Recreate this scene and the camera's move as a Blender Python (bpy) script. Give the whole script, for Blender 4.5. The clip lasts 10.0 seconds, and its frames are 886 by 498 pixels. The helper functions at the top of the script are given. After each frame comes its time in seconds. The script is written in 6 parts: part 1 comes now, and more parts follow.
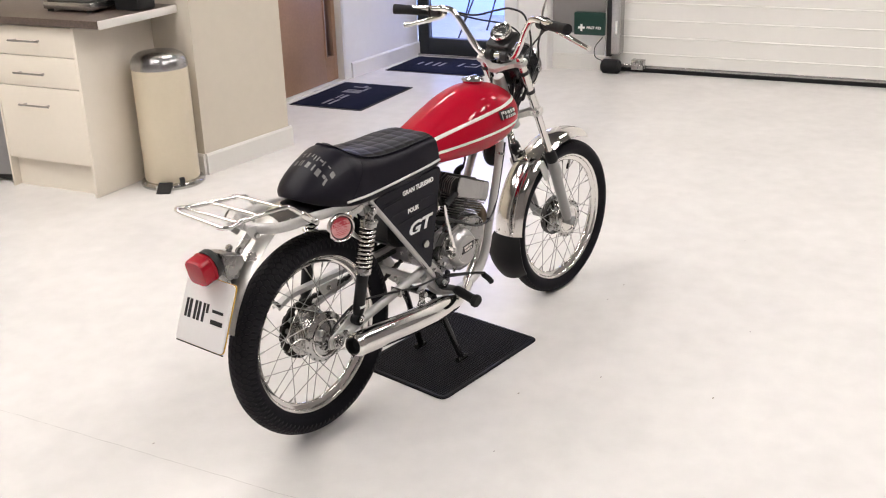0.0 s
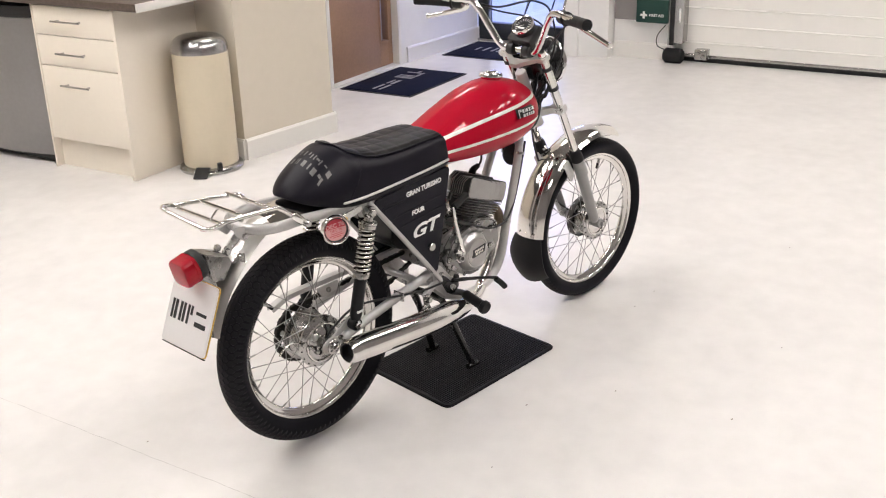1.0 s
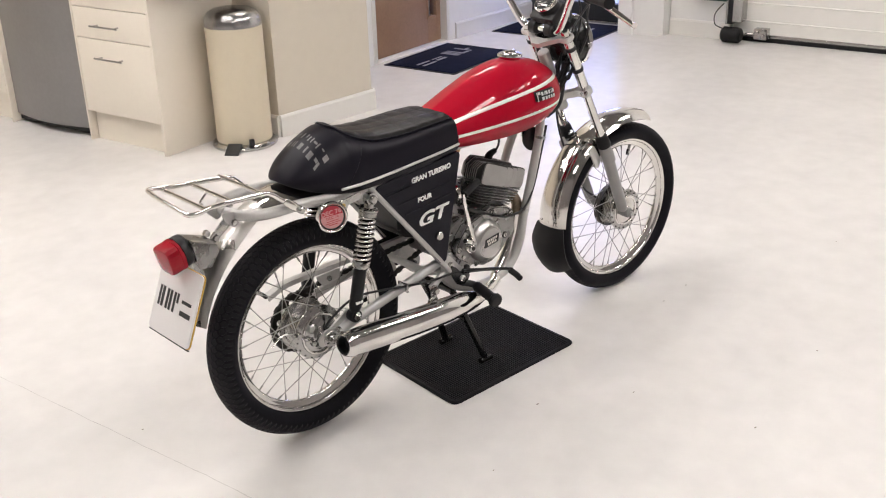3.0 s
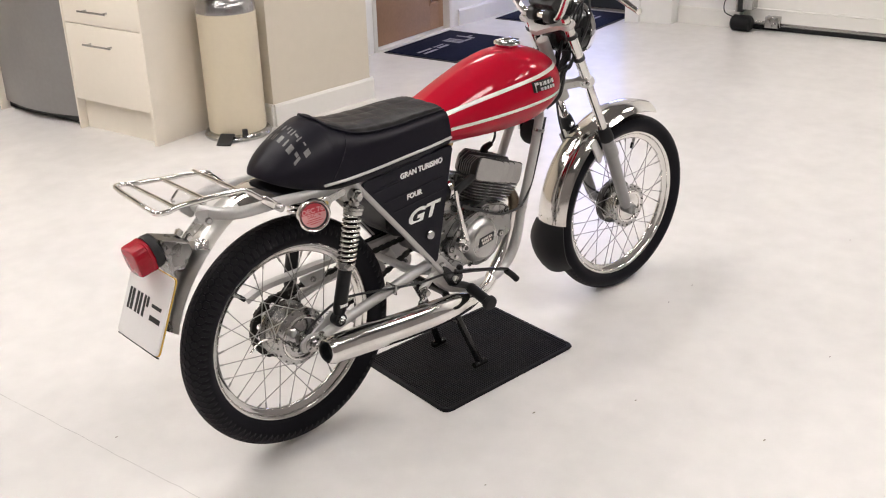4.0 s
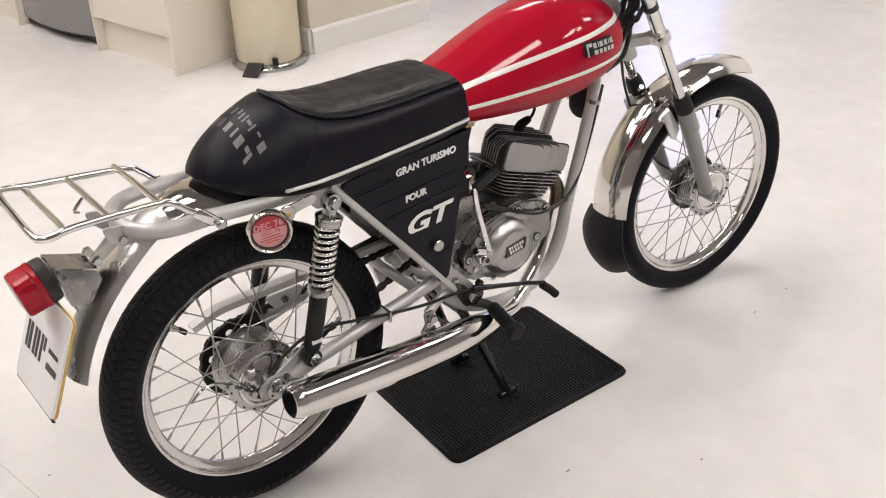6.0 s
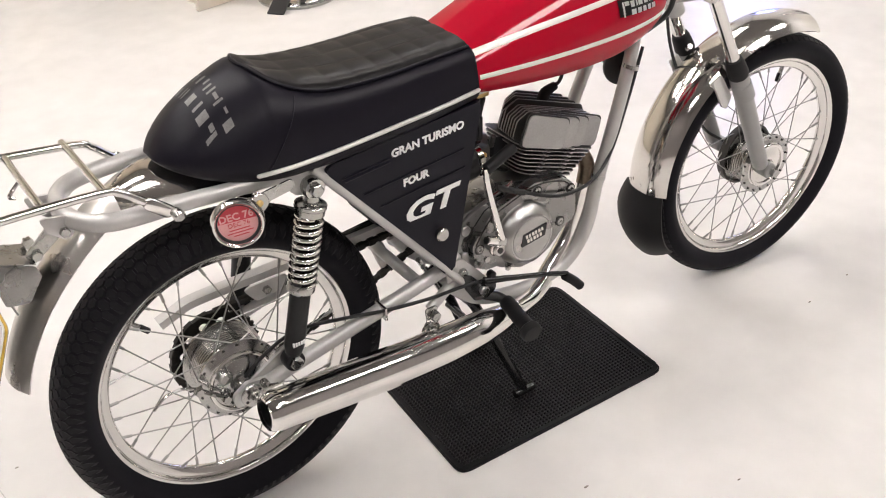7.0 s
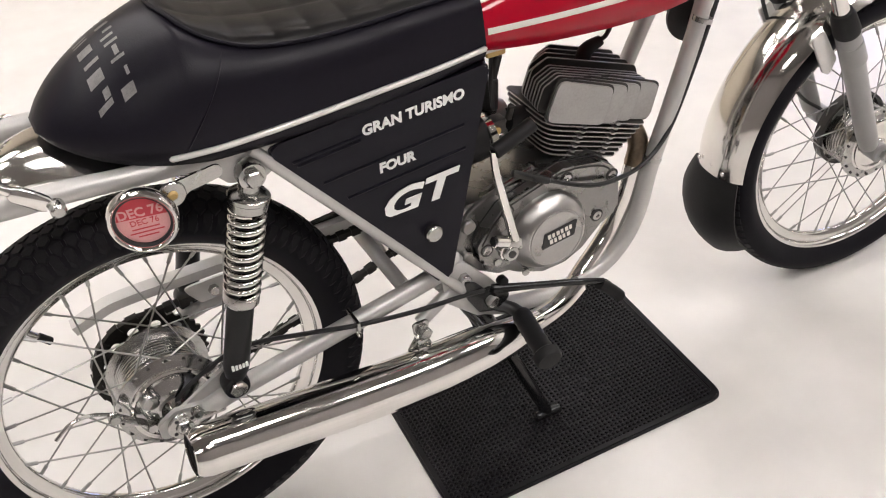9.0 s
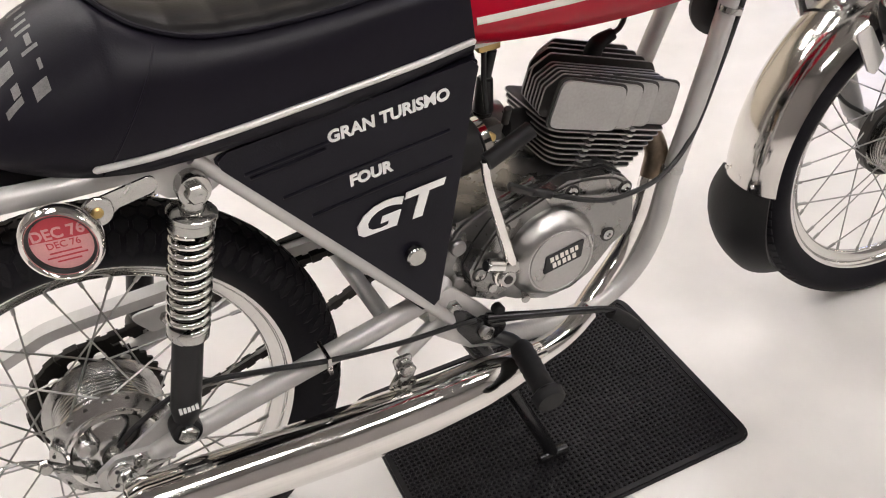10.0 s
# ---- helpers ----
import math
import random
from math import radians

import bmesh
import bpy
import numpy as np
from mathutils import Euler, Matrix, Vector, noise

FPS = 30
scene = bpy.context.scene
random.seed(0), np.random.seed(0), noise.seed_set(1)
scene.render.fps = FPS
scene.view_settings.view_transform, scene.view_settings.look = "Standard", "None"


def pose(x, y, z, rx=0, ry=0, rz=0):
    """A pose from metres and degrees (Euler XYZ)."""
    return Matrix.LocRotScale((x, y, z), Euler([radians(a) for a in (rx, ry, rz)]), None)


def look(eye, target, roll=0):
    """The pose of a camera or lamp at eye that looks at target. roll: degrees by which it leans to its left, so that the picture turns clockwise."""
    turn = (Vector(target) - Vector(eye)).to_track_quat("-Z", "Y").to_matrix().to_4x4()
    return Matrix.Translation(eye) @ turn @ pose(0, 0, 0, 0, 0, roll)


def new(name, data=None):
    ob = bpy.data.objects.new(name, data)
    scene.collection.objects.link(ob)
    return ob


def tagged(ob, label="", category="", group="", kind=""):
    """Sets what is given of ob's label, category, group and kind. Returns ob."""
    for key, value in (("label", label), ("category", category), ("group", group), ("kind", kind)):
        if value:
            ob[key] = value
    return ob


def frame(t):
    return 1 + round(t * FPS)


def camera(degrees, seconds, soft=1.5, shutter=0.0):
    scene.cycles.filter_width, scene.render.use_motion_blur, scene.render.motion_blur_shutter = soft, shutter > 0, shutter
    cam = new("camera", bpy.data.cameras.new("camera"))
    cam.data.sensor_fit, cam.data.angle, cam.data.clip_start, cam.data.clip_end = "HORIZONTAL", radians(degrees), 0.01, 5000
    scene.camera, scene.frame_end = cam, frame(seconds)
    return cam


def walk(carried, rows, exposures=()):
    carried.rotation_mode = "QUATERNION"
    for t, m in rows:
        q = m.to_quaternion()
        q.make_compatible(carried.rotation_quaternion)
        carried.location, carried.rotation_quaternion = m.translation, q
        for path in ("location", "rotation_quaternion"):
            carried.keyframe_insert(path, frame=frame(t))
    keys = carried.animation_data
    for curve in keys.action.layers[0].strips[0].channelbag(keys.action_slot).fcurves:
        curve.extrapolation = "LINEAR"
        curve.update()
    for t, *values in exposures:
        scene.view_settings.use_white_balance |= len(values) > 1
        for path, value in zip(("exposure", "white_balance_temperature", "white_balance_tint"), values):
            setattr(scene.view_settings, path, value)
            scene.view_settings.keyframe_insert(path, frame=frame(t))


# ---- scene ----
cam = camera(45.3, 10.0, soft=1.1)
PATH = [
    (0, (-1.946, -2.055, 1.646), (-0.489, -0.887, 0.929), -1.8),
    (0.5, (-1.81, -2.076, 1.646), (-0.402, -0.858, 0.914), -1.4),
    (1, (-1.691, -2.125, 1.657), (-0.342, -0.851, 0.909), -1.7),
    (1.5, (-1.591, -2.148, 1.658), (-0.291, -0.833, 0.896), -2.0),
    (2, (-1.523, -2.143, 1.641), (-0.252, -0.803, 0.873), -2.1),
    (3.5, (-1.413, -2.107, 1.616), (-0.171, -0.756, 0.821), -1.7),
    (4, (-1.315, -2.038, 1.589), (-0.084, -0.683, 0.782), -1.7),
    (4.5, (-1.158, -1.917, 1.581), (0.041, -0.557, 0.736), -1.7),
    (5, (-1.01, -1.796, 1.568), (0.151, -0.429, 0.683), -1.6),
    (6.5, (-0.583, -1.533, 1.512), (0.389, -0.121, 0.48), -2.6),
    (7, (-0.469, -1.436, 1.488), (0.443, -0.028, 0.399), -2.7),
    (7.5, (-0.395, -1.355, 1.444), (0.487, 0.05, 0.326), -2.8),
    (8, (-0.299, -1.265, 1.425), (0.527, 0.125, 0.249), -2.3),
    (8.5, (-0.208, -1.215, 1.388), (0.559, 0.193, 0.192), -2.8),
    (9, (-0.12, -1.165, 1.348), (0.585, 0.267, 0.143), -3.6),
    (9.5, (-0.051, -1.104, 1.298), (0.619, 0.348, 0.095), -4.2),
    (10, (0.002, -1.035, 1.247), (0.664, 0.424, 0.05), -4.3),
]
walk(cam, [(t, look(eye, target, roll)) for t, eye, target, roll in PATH], exposures=[(0, -0.03), (1.5, 0.02), (2.1, -0.08), (4.5, -0.11), (5.2, -0.15), (6.5, -0.04), (7.5, 0.13), (8.0, 0.16), (8.6, 0.06), (10, 0.0)])

# ---- world and light ----
world = bpy.data.worlds.new("sky_world")
scene.world = world
world.use_nodes = True
_wt = world.node_tree
_sky = _wt.nodes.new("ShaderNodeTexSky")
_sky.sky_type, _sky.sun_disc = "NISHITA", False
_sky.sun_elevation, _sky.sun_rotation = radians(35), radians(120)
_wt.links.new(_sky.outputs[0], _wt.nodes["Background"].inputs[0])
_wt.nodes["Background"].inputs[1].default_value = 0.12

LAMP_POWER = 24.5        # strength of the ceiling diffusers


# ---- materials ----
def material(name, color, rough=0.5, metal=0.0, spec=0.5, coat=0.0, noise_scale=0.0, noise_amount=0.0,
             fine_scale=0.0, bump=0.0, bump_scale=200.0, rough_var=0.0, coat_rough=0.05, detail=6.0):
    """A principled surface with two scales of mottling, a fine bump and uneven gloss."""
    m = bpy.data.materials.new(name)
    m.use_nodes = True
    nt = m.node_tree
    b = nt.nodes["Principled BSDF"]
    b.inputs["Base Color"].default_value = (*color, 1)
    b.inputs["Roughness"].default_value = rough
    b.inputs["Metallic"].default_value = metal
    b.inputs["Specular IOR Level"].default_value = spec
    b.inputs["Coat Weight"].default_value = coat
    b.inputs["Coat Roughness"].default_value = coat_rough
    tc = nt.nodes.new("ShaderNodeTexCoord")
    if noise_amount:
        n1 = nt.nodes.new("ShaderNodeTexNoise")
        n1.inputs["Scale"].default_value, n1.inputs["Detail"].default_value = noise_scale, detail
        nt.links.new(tc.outputs["Object"], n1.inputs["Vector"])
        n2 = nt.nodes.new("ShaderNodeTexNoise")
        n2.inputs["Scale"].default_value, n2.inputs["Detail"].default_value = fine_scale or noise_scale * 9, 3
        nt.links.new(tc.outputs["Object"], n2.inputs["Vector"])
        add = nt.nodes.new("ShaderNodeMath")
        add.operation = "ADD"
        nt.links.new(n1.outputs["Fac"], add.inputs[0])
        nt.links.new(n2.outputs["Fac"], add.inputs[1])
        ramp = nt.nodes.new("ShaderNodeMapRange")
        ramp.inputs["From Min"].default_value, ramp.inputs["From Max"].default_value = 0.5, 1.5
        ramp.inputs["To Min"].default_value, ramp.inputs["To Max"].default_value = 1 - noise_amount, 1 + noise_amount
        nt.links.new(add.outputs[0], ramp.inputs["Value"])
        mul = nt.nodes.new("ShaderNodeVectorMath")
        mul.operation = "SCALE"
        mul.inputs[0].default_value = color
        nt.links.new(ramp.outputs[0], mul.inputs["Scale"])
        nt.links.new(mul.outputs[0], b.inputs["Base Color"])
        if rough_var:
            rr = nt.nodes.new("ShaderNodeMapRange")
            rr.inputs["From Min"].default_value, rr.inputs["From Max"].default_value = 0.3, 0.7
            rr.inputs["To Min"].default_value, rr.inputs["To Max"].default_value = rough - rough_var, rough + rough_var
            nt.links.new(n1.outputs["Fac"], rr.inputs["Value"])
            nt.links.new(rr.outputs[0], b.inputs["Roughness"])
    if bump:
        n3 = nt.nodes.new("ShaderNodeTexNoise")
        n3.inputs["Scale"].default_value, n3.inputs["Detail"].default_value = bump_scale, 3
        nt.links.new(tc.outputs["Object"], n3.inputs["Vector"])
        bp = nt.nodes.new("ShaderNodeBump")
        bp.inputs["Strength"].default_value, bp.inputs["Distance"].default_value = bump, 0.002
        nt.links.new(n3.outputs["Fac"], bp.inputs["Height"])
        nt.links.new(bp.outputs[0], b.inputs["Normal"])
    return m


def emitter(name, color, strength):
    m = bpy.data.materials.new(name)
    m.use_nodes = True
    b = m.node_tree.nodes["Principled BSDF"]
    b.inputs["Base Color"].default_value = (*color, 1)
    b.inputs["Emission Color"].default_value = (*color, 1)
    b.inputs["Emission Strength"].default_value = strength
    return m


def glass(name, color=(1, 1, 1), rough=0.0):
    m = bpy.data.materials.new(name)
    m.use_nodes = True
    b = m.node_tree.nodes["Principled BSDF"]
    b.inputs["Base Color"].default_value = (*color, 1)
    b.inputs["Transmission Weight"].default_value = 1.0
    b.inputs["Roughness"].default_value = rough
    return m


FLOOR = material("epoxy_floor", (0.712, 0.689, 0.666), 0.25, spec=0.27, noise_scale=2.2, noise_amount=0.085, fine_scale=11, bump=0.02, bump_scale=25, detail=5.0)
JOINT = material("dirt_joint", (0.30, 0.27, 0.24), 0.8, noise_scale=20, noise_amount=0.4)
HAIRLINE = material("faint_floor_joint", (0.50, 0.475, 0.455), 0.6, noise_scale=9, noise_amount=0.35)
WALL = material("cream_wall_paint", (0.68, 0.62, 0.52), 0.75, noise_scale=2.0, noise_amount=0.03, bump=0.12, bump_scale=150)
WHITE_WALL = material("white_wall_paint", (0.84, 0.83, 0.81), 0.7, noise_scale=2.0, noise_amount=0.03, bump=0.1, bump_scale=150)
FAR_WALL = material("grey_wall_paint", (0.22, 0.205, 0.20), 0.75, noise_scale=2.0, noise_amount=0.05, bump=0.1, bump_scale=150)
TRIM = material("white_gloss_trim", (0.80, 0.78, 0.74), 0.35, noise_scale=3, noise_amount=0.02)
CEIL = material("ceiling_paint", (0.17, 0.16, 0.155), 0.85, noise_scale=2, noise_amount=0.02)
CABINET = material("cream_gloss_cabinet", (0.84, 0.775, 0.67), 0.28, noise_scale=4, noise_amount=0.02)
CABINET_IN = material("cabinet_gap", (0.10, 0.09, 0.08), 0.7)
WORKTOP = material("speckled_brown_worktop", (0.10, 0.075, 0.06), 0.35, noise_scale=60, noise_amount=0.5, fine_scale=300)
STEEL = material("brushed_steel", (0.46, 0.455, 0.45), 0.26, metal=1.0, noise_scale=8, noise_amount=0.05, bump=0.03, bump_scale=500)
FRIDGE = material("grey_fridge_door", (0.30, 0.295, 0.298), 0.28, metal=0.75, noise_scale=5, noise_amount=0.06)
BIN_CREAM = material("cream_bin_paint", (0.70, 0.62, 0.47), 0.3, noise_scale=5, noise_amount=0.03)
DOOR_WOOD = material("oak_veneer", (0.36, 0.215, 0.135), 0.42, noise_scale=3, noise_amount=0.14, fine_scale=60)
RUG = material("navy_rug_pile", (0.010, 0.012, 0.030), 0.95, spec=0.1, noise_scale=15, noise_amount=0.25, bump=0.5, bump_scale=400)
RUG_MARK = material("grey_rug_mark", (0.30, 0.30, 0.33), 0.95, spec=0.1, noise_scale=60, noise_amount=0.2)
RUG_EDGE = material("rug_rubber_edge", (0.012, 0.012, 0.016), 0.8)
ROLLER = material("roller_door_panel", (0.86, 0.845, 0.80), 0.45, noise_scale=2, noise_amount=0.02, bump=0.1, bump_scale=120)
DARK_FRAME = material("anthracite_frame", (0.022, 0.026, 0.032), 0.45, noise_scale=10, noise_amount=0.1)
# grey that puts the lower light of the recess wall into colour
DIM_WALL = material("dim_wall_grey", (0.26, 0.245, 0.24), 0.6, noise_scale=12, noise_amount=0.06)
GREEN = material("first_aid_green", (0.006, 0.040, 0.030), 0.4, noise_scale=10, noise_amount=0.05)
PLASTIC_W = material("white_print", (0.85, 0.85, 0.83), 0.5, noise_scale=40, noise_amount=0.03)
BLACK_P = material("black_plastic", (0.012, 0.012, 0.013), 0.45, noise_scale=30, noise_amount=0.15, bump=0.05)
RED_KETTLE = material("red_enamel", (0.35, 0.02, 0.02), 0.2, noise_scale=10, noise_amount=0.03)
LIGHT = emitter("light_diffuser", (1.0, 0.95, 0.925), LAMP_POWER)
OUTSIDE_SKY = emitter("outside_sky", (0.46, 0.50, 1.0), 6.4)
OUTSIDE = emitter("bright_outside", (0.36, 0.52, 1.0), 1.3)
GLASS = glass("clear_glass")

RED = material("red_tank_paint", (0.39, 0.0010, 0.017), 0.45, spec=0.05, coat=0.52, coat_rough=0.02, noise_scale=6, noise_amount=0.03)
STRIPE = material("white_tank_stripe", (0.80, 0.76, 0.70), 0.3, coat=0.5)
CHROME = material("chrome_plate", (0.76, 0.745, 0.72), 0.085, metal=1.0, noise_scale=20, noise_amount=0.03, rough_var=0.03)
GUARD = material("polished_stainless", (0.72, 0.70, 0.67), 0.115, metal=1.0, noise_scale=14, noise_amount=0.04, rough_var=0.03)
YOKE = material("polished_alloy", (0.68, 0.67, 0.65), 0.32, metal=0.5, noise_scale=20, noise_amount=0.05, rough_var=0.05)
SPOKE = material("dull_spoke_steel", (0.34, 0.335, 0.32), 0.34, metal=1.0, noise_scale=40, noise_amount=0.2)
SATIN = material("satin_stainless", (0.68, 0.66, 0.63), 0.30, metal=1.0, noise_scale=14, noise_amount=0.05, rough_var=0.06)
CHROME_DULL = material("zinc_plate", (0.44, 0.435, 0.42), 0.24, metal=1.0, noise_scale=30, noise_amount=0.12, rough_var=0.08)
SILVER = material("silver_frame_paint", (0.50, 0.49, 0.475), 0.43, metal=0.4, noise_scale=12, noise_amount=0.05, coat=0.3)
ALLOY = material("cast_alloy", (0.28, 0.275, 0.268), 0.28, metal=0.95, noise_scale=30, noise_amount=0.08, bump=0.04, bump_scale=350, rough_var=0.04)
# for dark parts, and for engine fin faces darkened to look shaded
ALLOY_DARK = material("dark_and_shaded_alloy", (0.055, 0.052, 0.05), 0.42, metal=0.6, noise_scale=25, noise_amount=0.2, bump=0.15, bump_scale=300)
FIN = material("fin_edge_alloy", (0.36, 0.352, 0.34), 0.45, metal=0.5, noise_scale=30, noise_amount=0.15)
FORK_PAINT = material("grey_fork_paint", (0.27, 0.268, 0.265), 0.3, metal=0.2, noise_scale=20, noise_amount=0.05, coat=0.4)
TYRE = material("tyre_rubber", (0.0065, 0.0060, 0.0088), 0.62, spec=0.15, noise_scale=18, noise_amount=0.2, bump=0.06, bump_scale=300)
SEAT = material("seat_vinyl", (0.0062, 0.0052, 0.0100), 0.42, spec=0.20, noise_scale=9, noise_amount=0.2, fine_scale=120, bump=0.10, bump_scale=500, rough_var=0.07)
SEAT_PAD = material("seat_pad_vinyl", (0.0075, 0.0068, 0.0072), 0.38, spec=0.17, noise_scale=14, noise_amount=0.25, fine_scale=120, bump=0.08, bump_scale=300, rough_var=0.08)
SEAT_MARK = material("worn_silver_print", (0.17, 0.165, 0.16), 0.5, noise_scale=90, noise_amount=0.45)
PANEL = material("black_side_panel", (0.0058, 0.0054, 0.0100), 0.36, spec=0.2, noise_scale=12, noise_amount=0.15, fine_scale=150, bump=0.15, bump_scale=500)
HUB = material("polished_hub_alloy", (0.48, 0.475, 0.465), 0.21, metal=1.0, noise_scale=30, noise_amount=0.12, rough_var=0.05)
COVER = material("polished_engine_cover", (0.42, 0.412, 0.40), 0.31, metal=1.0, noise_scale=24, noise_amount=0.06, bump=0.02, bump_scale=400, rough_var=0.05)
DAMPER = material("satin_black_damper", (0.009, 0.009, 0.010), 0.36, spec=0.3, noise_scale=30, noise_amount=0.15)
RUBBER = material("black_rubber", (0.008, 0.0078, 0.0085), 0.6, spec=0.3, noise_scale=30, noise_amount=0.2, bump=0.1)
BLACK_PAINT = material("black_gloss_paint", (0.010, 0.010, 0.011), 0.22, noise_scale=20, noise_amount=0.1)
RED_LENS = material("red_lamp_lens", (0.36, 0.0008, 0.012), 0.25, spec=0.30, coat=0.15, noise_scale=40, noise_amount=0.12)
PLATE_W = material("white_plate", (0.82, 0.80, 0.79), 0.3, coat=0.3, noise_scale=10, noise_amount=0.02)
PLATE_Y = material("yellow_plate_back", (0.62, 0.38, 0.05), 0.4)
DISC_PINK = material("pink_paper", (0.72, 0.36, 0.36), 0.6, noise_scale=60, noise_amount=0.12)
DISC_RED = material("red_ink", (0.55, 0.05, 0.07), 0.6)
BROWN_STEEL = material("heat_stained_steel", (0.24, 0.19, 0.14), 0.3, metal=1.0, noise_scale=20, noise_amount=0.3)
MAT_RUBBER = material("ribbed_mat_rubber", (0.0074, 0.0068, 0.0082), 0.44, spec=0.19, noise_scale=7, noise_amount=0.8, fine_scale=80)
DIAL = material("dial_face", (0.015, 0.015, 0.017), 0.3, coat=0.2)
TREAD = material("tread_rubber", (0.0080, 0.0075, 0.0096), 0.60, spec=0.21, noise_scale=40, noise_amount=0.3)
CHAIN = material("oily_chain", (0.03, 0.028, 0.026), 0.4, metal=0.8, noise_scale=80, noise_amount=0.3)
BRASS = material("brass_fitting", (0.45, 0.32, 0.14), 0.35, metal=1.0)


# ---- mesh tools ----
def finish(bm, mat, name, smooth=38):
    bmesh.ops.recalc_face_normals(bm, faces=bm.faces)
    me = bpy.data.meshes.new(name)
    bm.to_mesh(me)
    bm.free()
    me.materials.append(mat)
    if smooth:
        me.shade_smooth()
        me.set_sharp_from_angle(angle=radians(smooth))
    return me


def part(name, bm, mat, parent, label="", smooth=38):
    ob = new(name, finish(bm, mat, name, smooth))
    ob.parent = parent
    if label:
        tagged(ob, label)
    return ob


def thing(name, m, label, category, group="", kind=""):
    ob = new(name)
    ob.matrix_world = m
    ob.empty_display_size = 0.1
    return tagged(ob, label, category, group, kind)


def solid(name, bm, mat, m, label, category, group="", kind="", smooth=38):
    ob = new(name, finish(bm, mat, name, smooth))
    ob.matrix_world = m
    return tagged(ob, label, category, group, kind)


def box(lo, hi, bevel=0.0, seg=2, bm=None):
    bm2 = bmesh.new()
    bmesh.ops.create_cube(bm2, size=1)
    lo, hi = Vector(lo), Vector(hi)
    for v in bm2.verts:
        v.co = Vector([lo[i] + (v.co[i] + 0.5) * (hi[i] - lo[i]) for i in range(3)])
    if bevel:
        bmesh.ops.bevel(bm2, geom=bm2.edges[:], offset=bevel, segments=seg, affect="EDGES", profile=0.5)
    return merge(bm, bm2)


def merge(bm, other):
    if bm is None:
        return other
    tmp = bpy.data.meshes.new("tmp")
    other.to_mesh(tmp)
    other.free()
    bm.from_mesh(tmp)
    bpy.data.meshes.remove(tmp)
    return bm


def moved(bm, m):
    bm.transform(m)
    return bm


def prism(pts, axis, a, b, bevel=0.0, seg=2, bm=None):
    """A polygon given in the two other axes, extruded along axis from a to b."""
    bm2 = bmesh.new()
    def place(p, d):
        return {"x": (d, p[0], p[1]), "y": (p[0], d, p[1]), "z": (p[0], p[1], d)}[axis]
    lo = [bm2.verts.new(place(p, a)) for p in pts]
    hi = [bm2.verts.new(place(p, b)) for p in pts]
    n = len(pts)
    bm2.faces.new(lo)
    bm2.faces.new(hi[::-1])
    for i in range(n):
        bm2.faces.new((lo[i], hi[i], hi[(i + 1) % n], lo[(i + 1) % n]))
    if bevel:
        bmesh.ops.bevel(bm2, geom=bm2.edges[:], offset=bevel, segments=seg, affect="EDGES", profile=0.5)
    return merge(bm, bm2)


def rounded(pts, r, n=5):
    """Rounds the corners of a plan polygon."""
    out = []
    k = len(pts)
    for i in range(k):
        p0, p1, p2 = Vector(pts[i - 1]), Vector(pts[i]), Vector(pts[(i + 1) % k])
        a, b = (p0 - p1).normalized(), (p2 - p1).normalized()
        half = a.angle(b) / 2
        d = min(r / math.tan(half), (p0 - p1).length * 0.45, (p2 - p1).length * 0.45)
        s, e = p1 + a * d, p1 + b * d
        for j in range(n + 1):
            t = j / n
            out.append(tuple((s * (1 - t) ** 2 + p1 * 2 * t * (1 - t) + e * t * t)[:]))
    return out


def spline(pts, n=8):
    """Catmull-Rom through the points."""
    P = [Vector(p) for p in pts]
    if len(P) < 3:
        return P
    P = [P[0] * 2 - P[1]] + P + [P[-1] * 2 - P[-2]]
    out = []
    for i in range(1, len(P) - 2):
        for j in range(n):
            t = j / n
            a, b, c, d = P[i - 1], P[i], P[i + 1], P[i + 2]
            out.append(0.5 * ((2 * b) + (c - a) * t + (2 * a - 5 * b + 4 * c - d) * t * t + (3 * b - a - 3 * c + d) * t ** 3))
    out.append(P[-2])
    return out


def tube(pts, r, seg=12, smooth=8, bm=None, closed=False, caps=True):
    """A round tube along points; r: one radius, or one for each given point."""
    path = spline(pts, smooth) if smooth and len(pts) > 2 and not closed else [Vector(p) for p in pts]
    n = len(path)
    if isinstance(r, (int, float)):
        radii = [r] * n
    else:
        radii = list(np.interp(np.linspace(0, len(r) - 1, n), range(len(r)), r))
    bm2 = bmesh.new()
    rings = []
    ref = None
    for i, p in enumerate(path):
        if closed:
            tang = (path[(i + 1) % n] - path[i - 1]).normalized()
        else:
            tang = (path[min(i + 1, n - 1)] - path[max(i - 1, 0)]).normalized()
        if ref is None:
            ref = tang.orthogonal().normalized()
        ref = (ref - tang * ref.dot(tang)).normalized()
        other = tang.cross(ref)
        rings.append([bm2.verts.new(p + (ref * math.cos(a) + other * math.sin(a)) * radii[i])
                      for a in [2 * math.pi * k / seg for k in range(seg)]])
    m = n if closed else n - 1
    for i in range(m):
        A, B = rings[i], rings[(i + 1) % n]
        for k in range(seg):
            bm2.faces.new((A[k], A[(k + 1) % seg], B[(k + 1) % seg], B[k]))
    if caps and not closed:
        bm2.faces.new(rings[0][::-1])
        bm2.faces.new(rings[-1])
    return merge(bm, bm2)


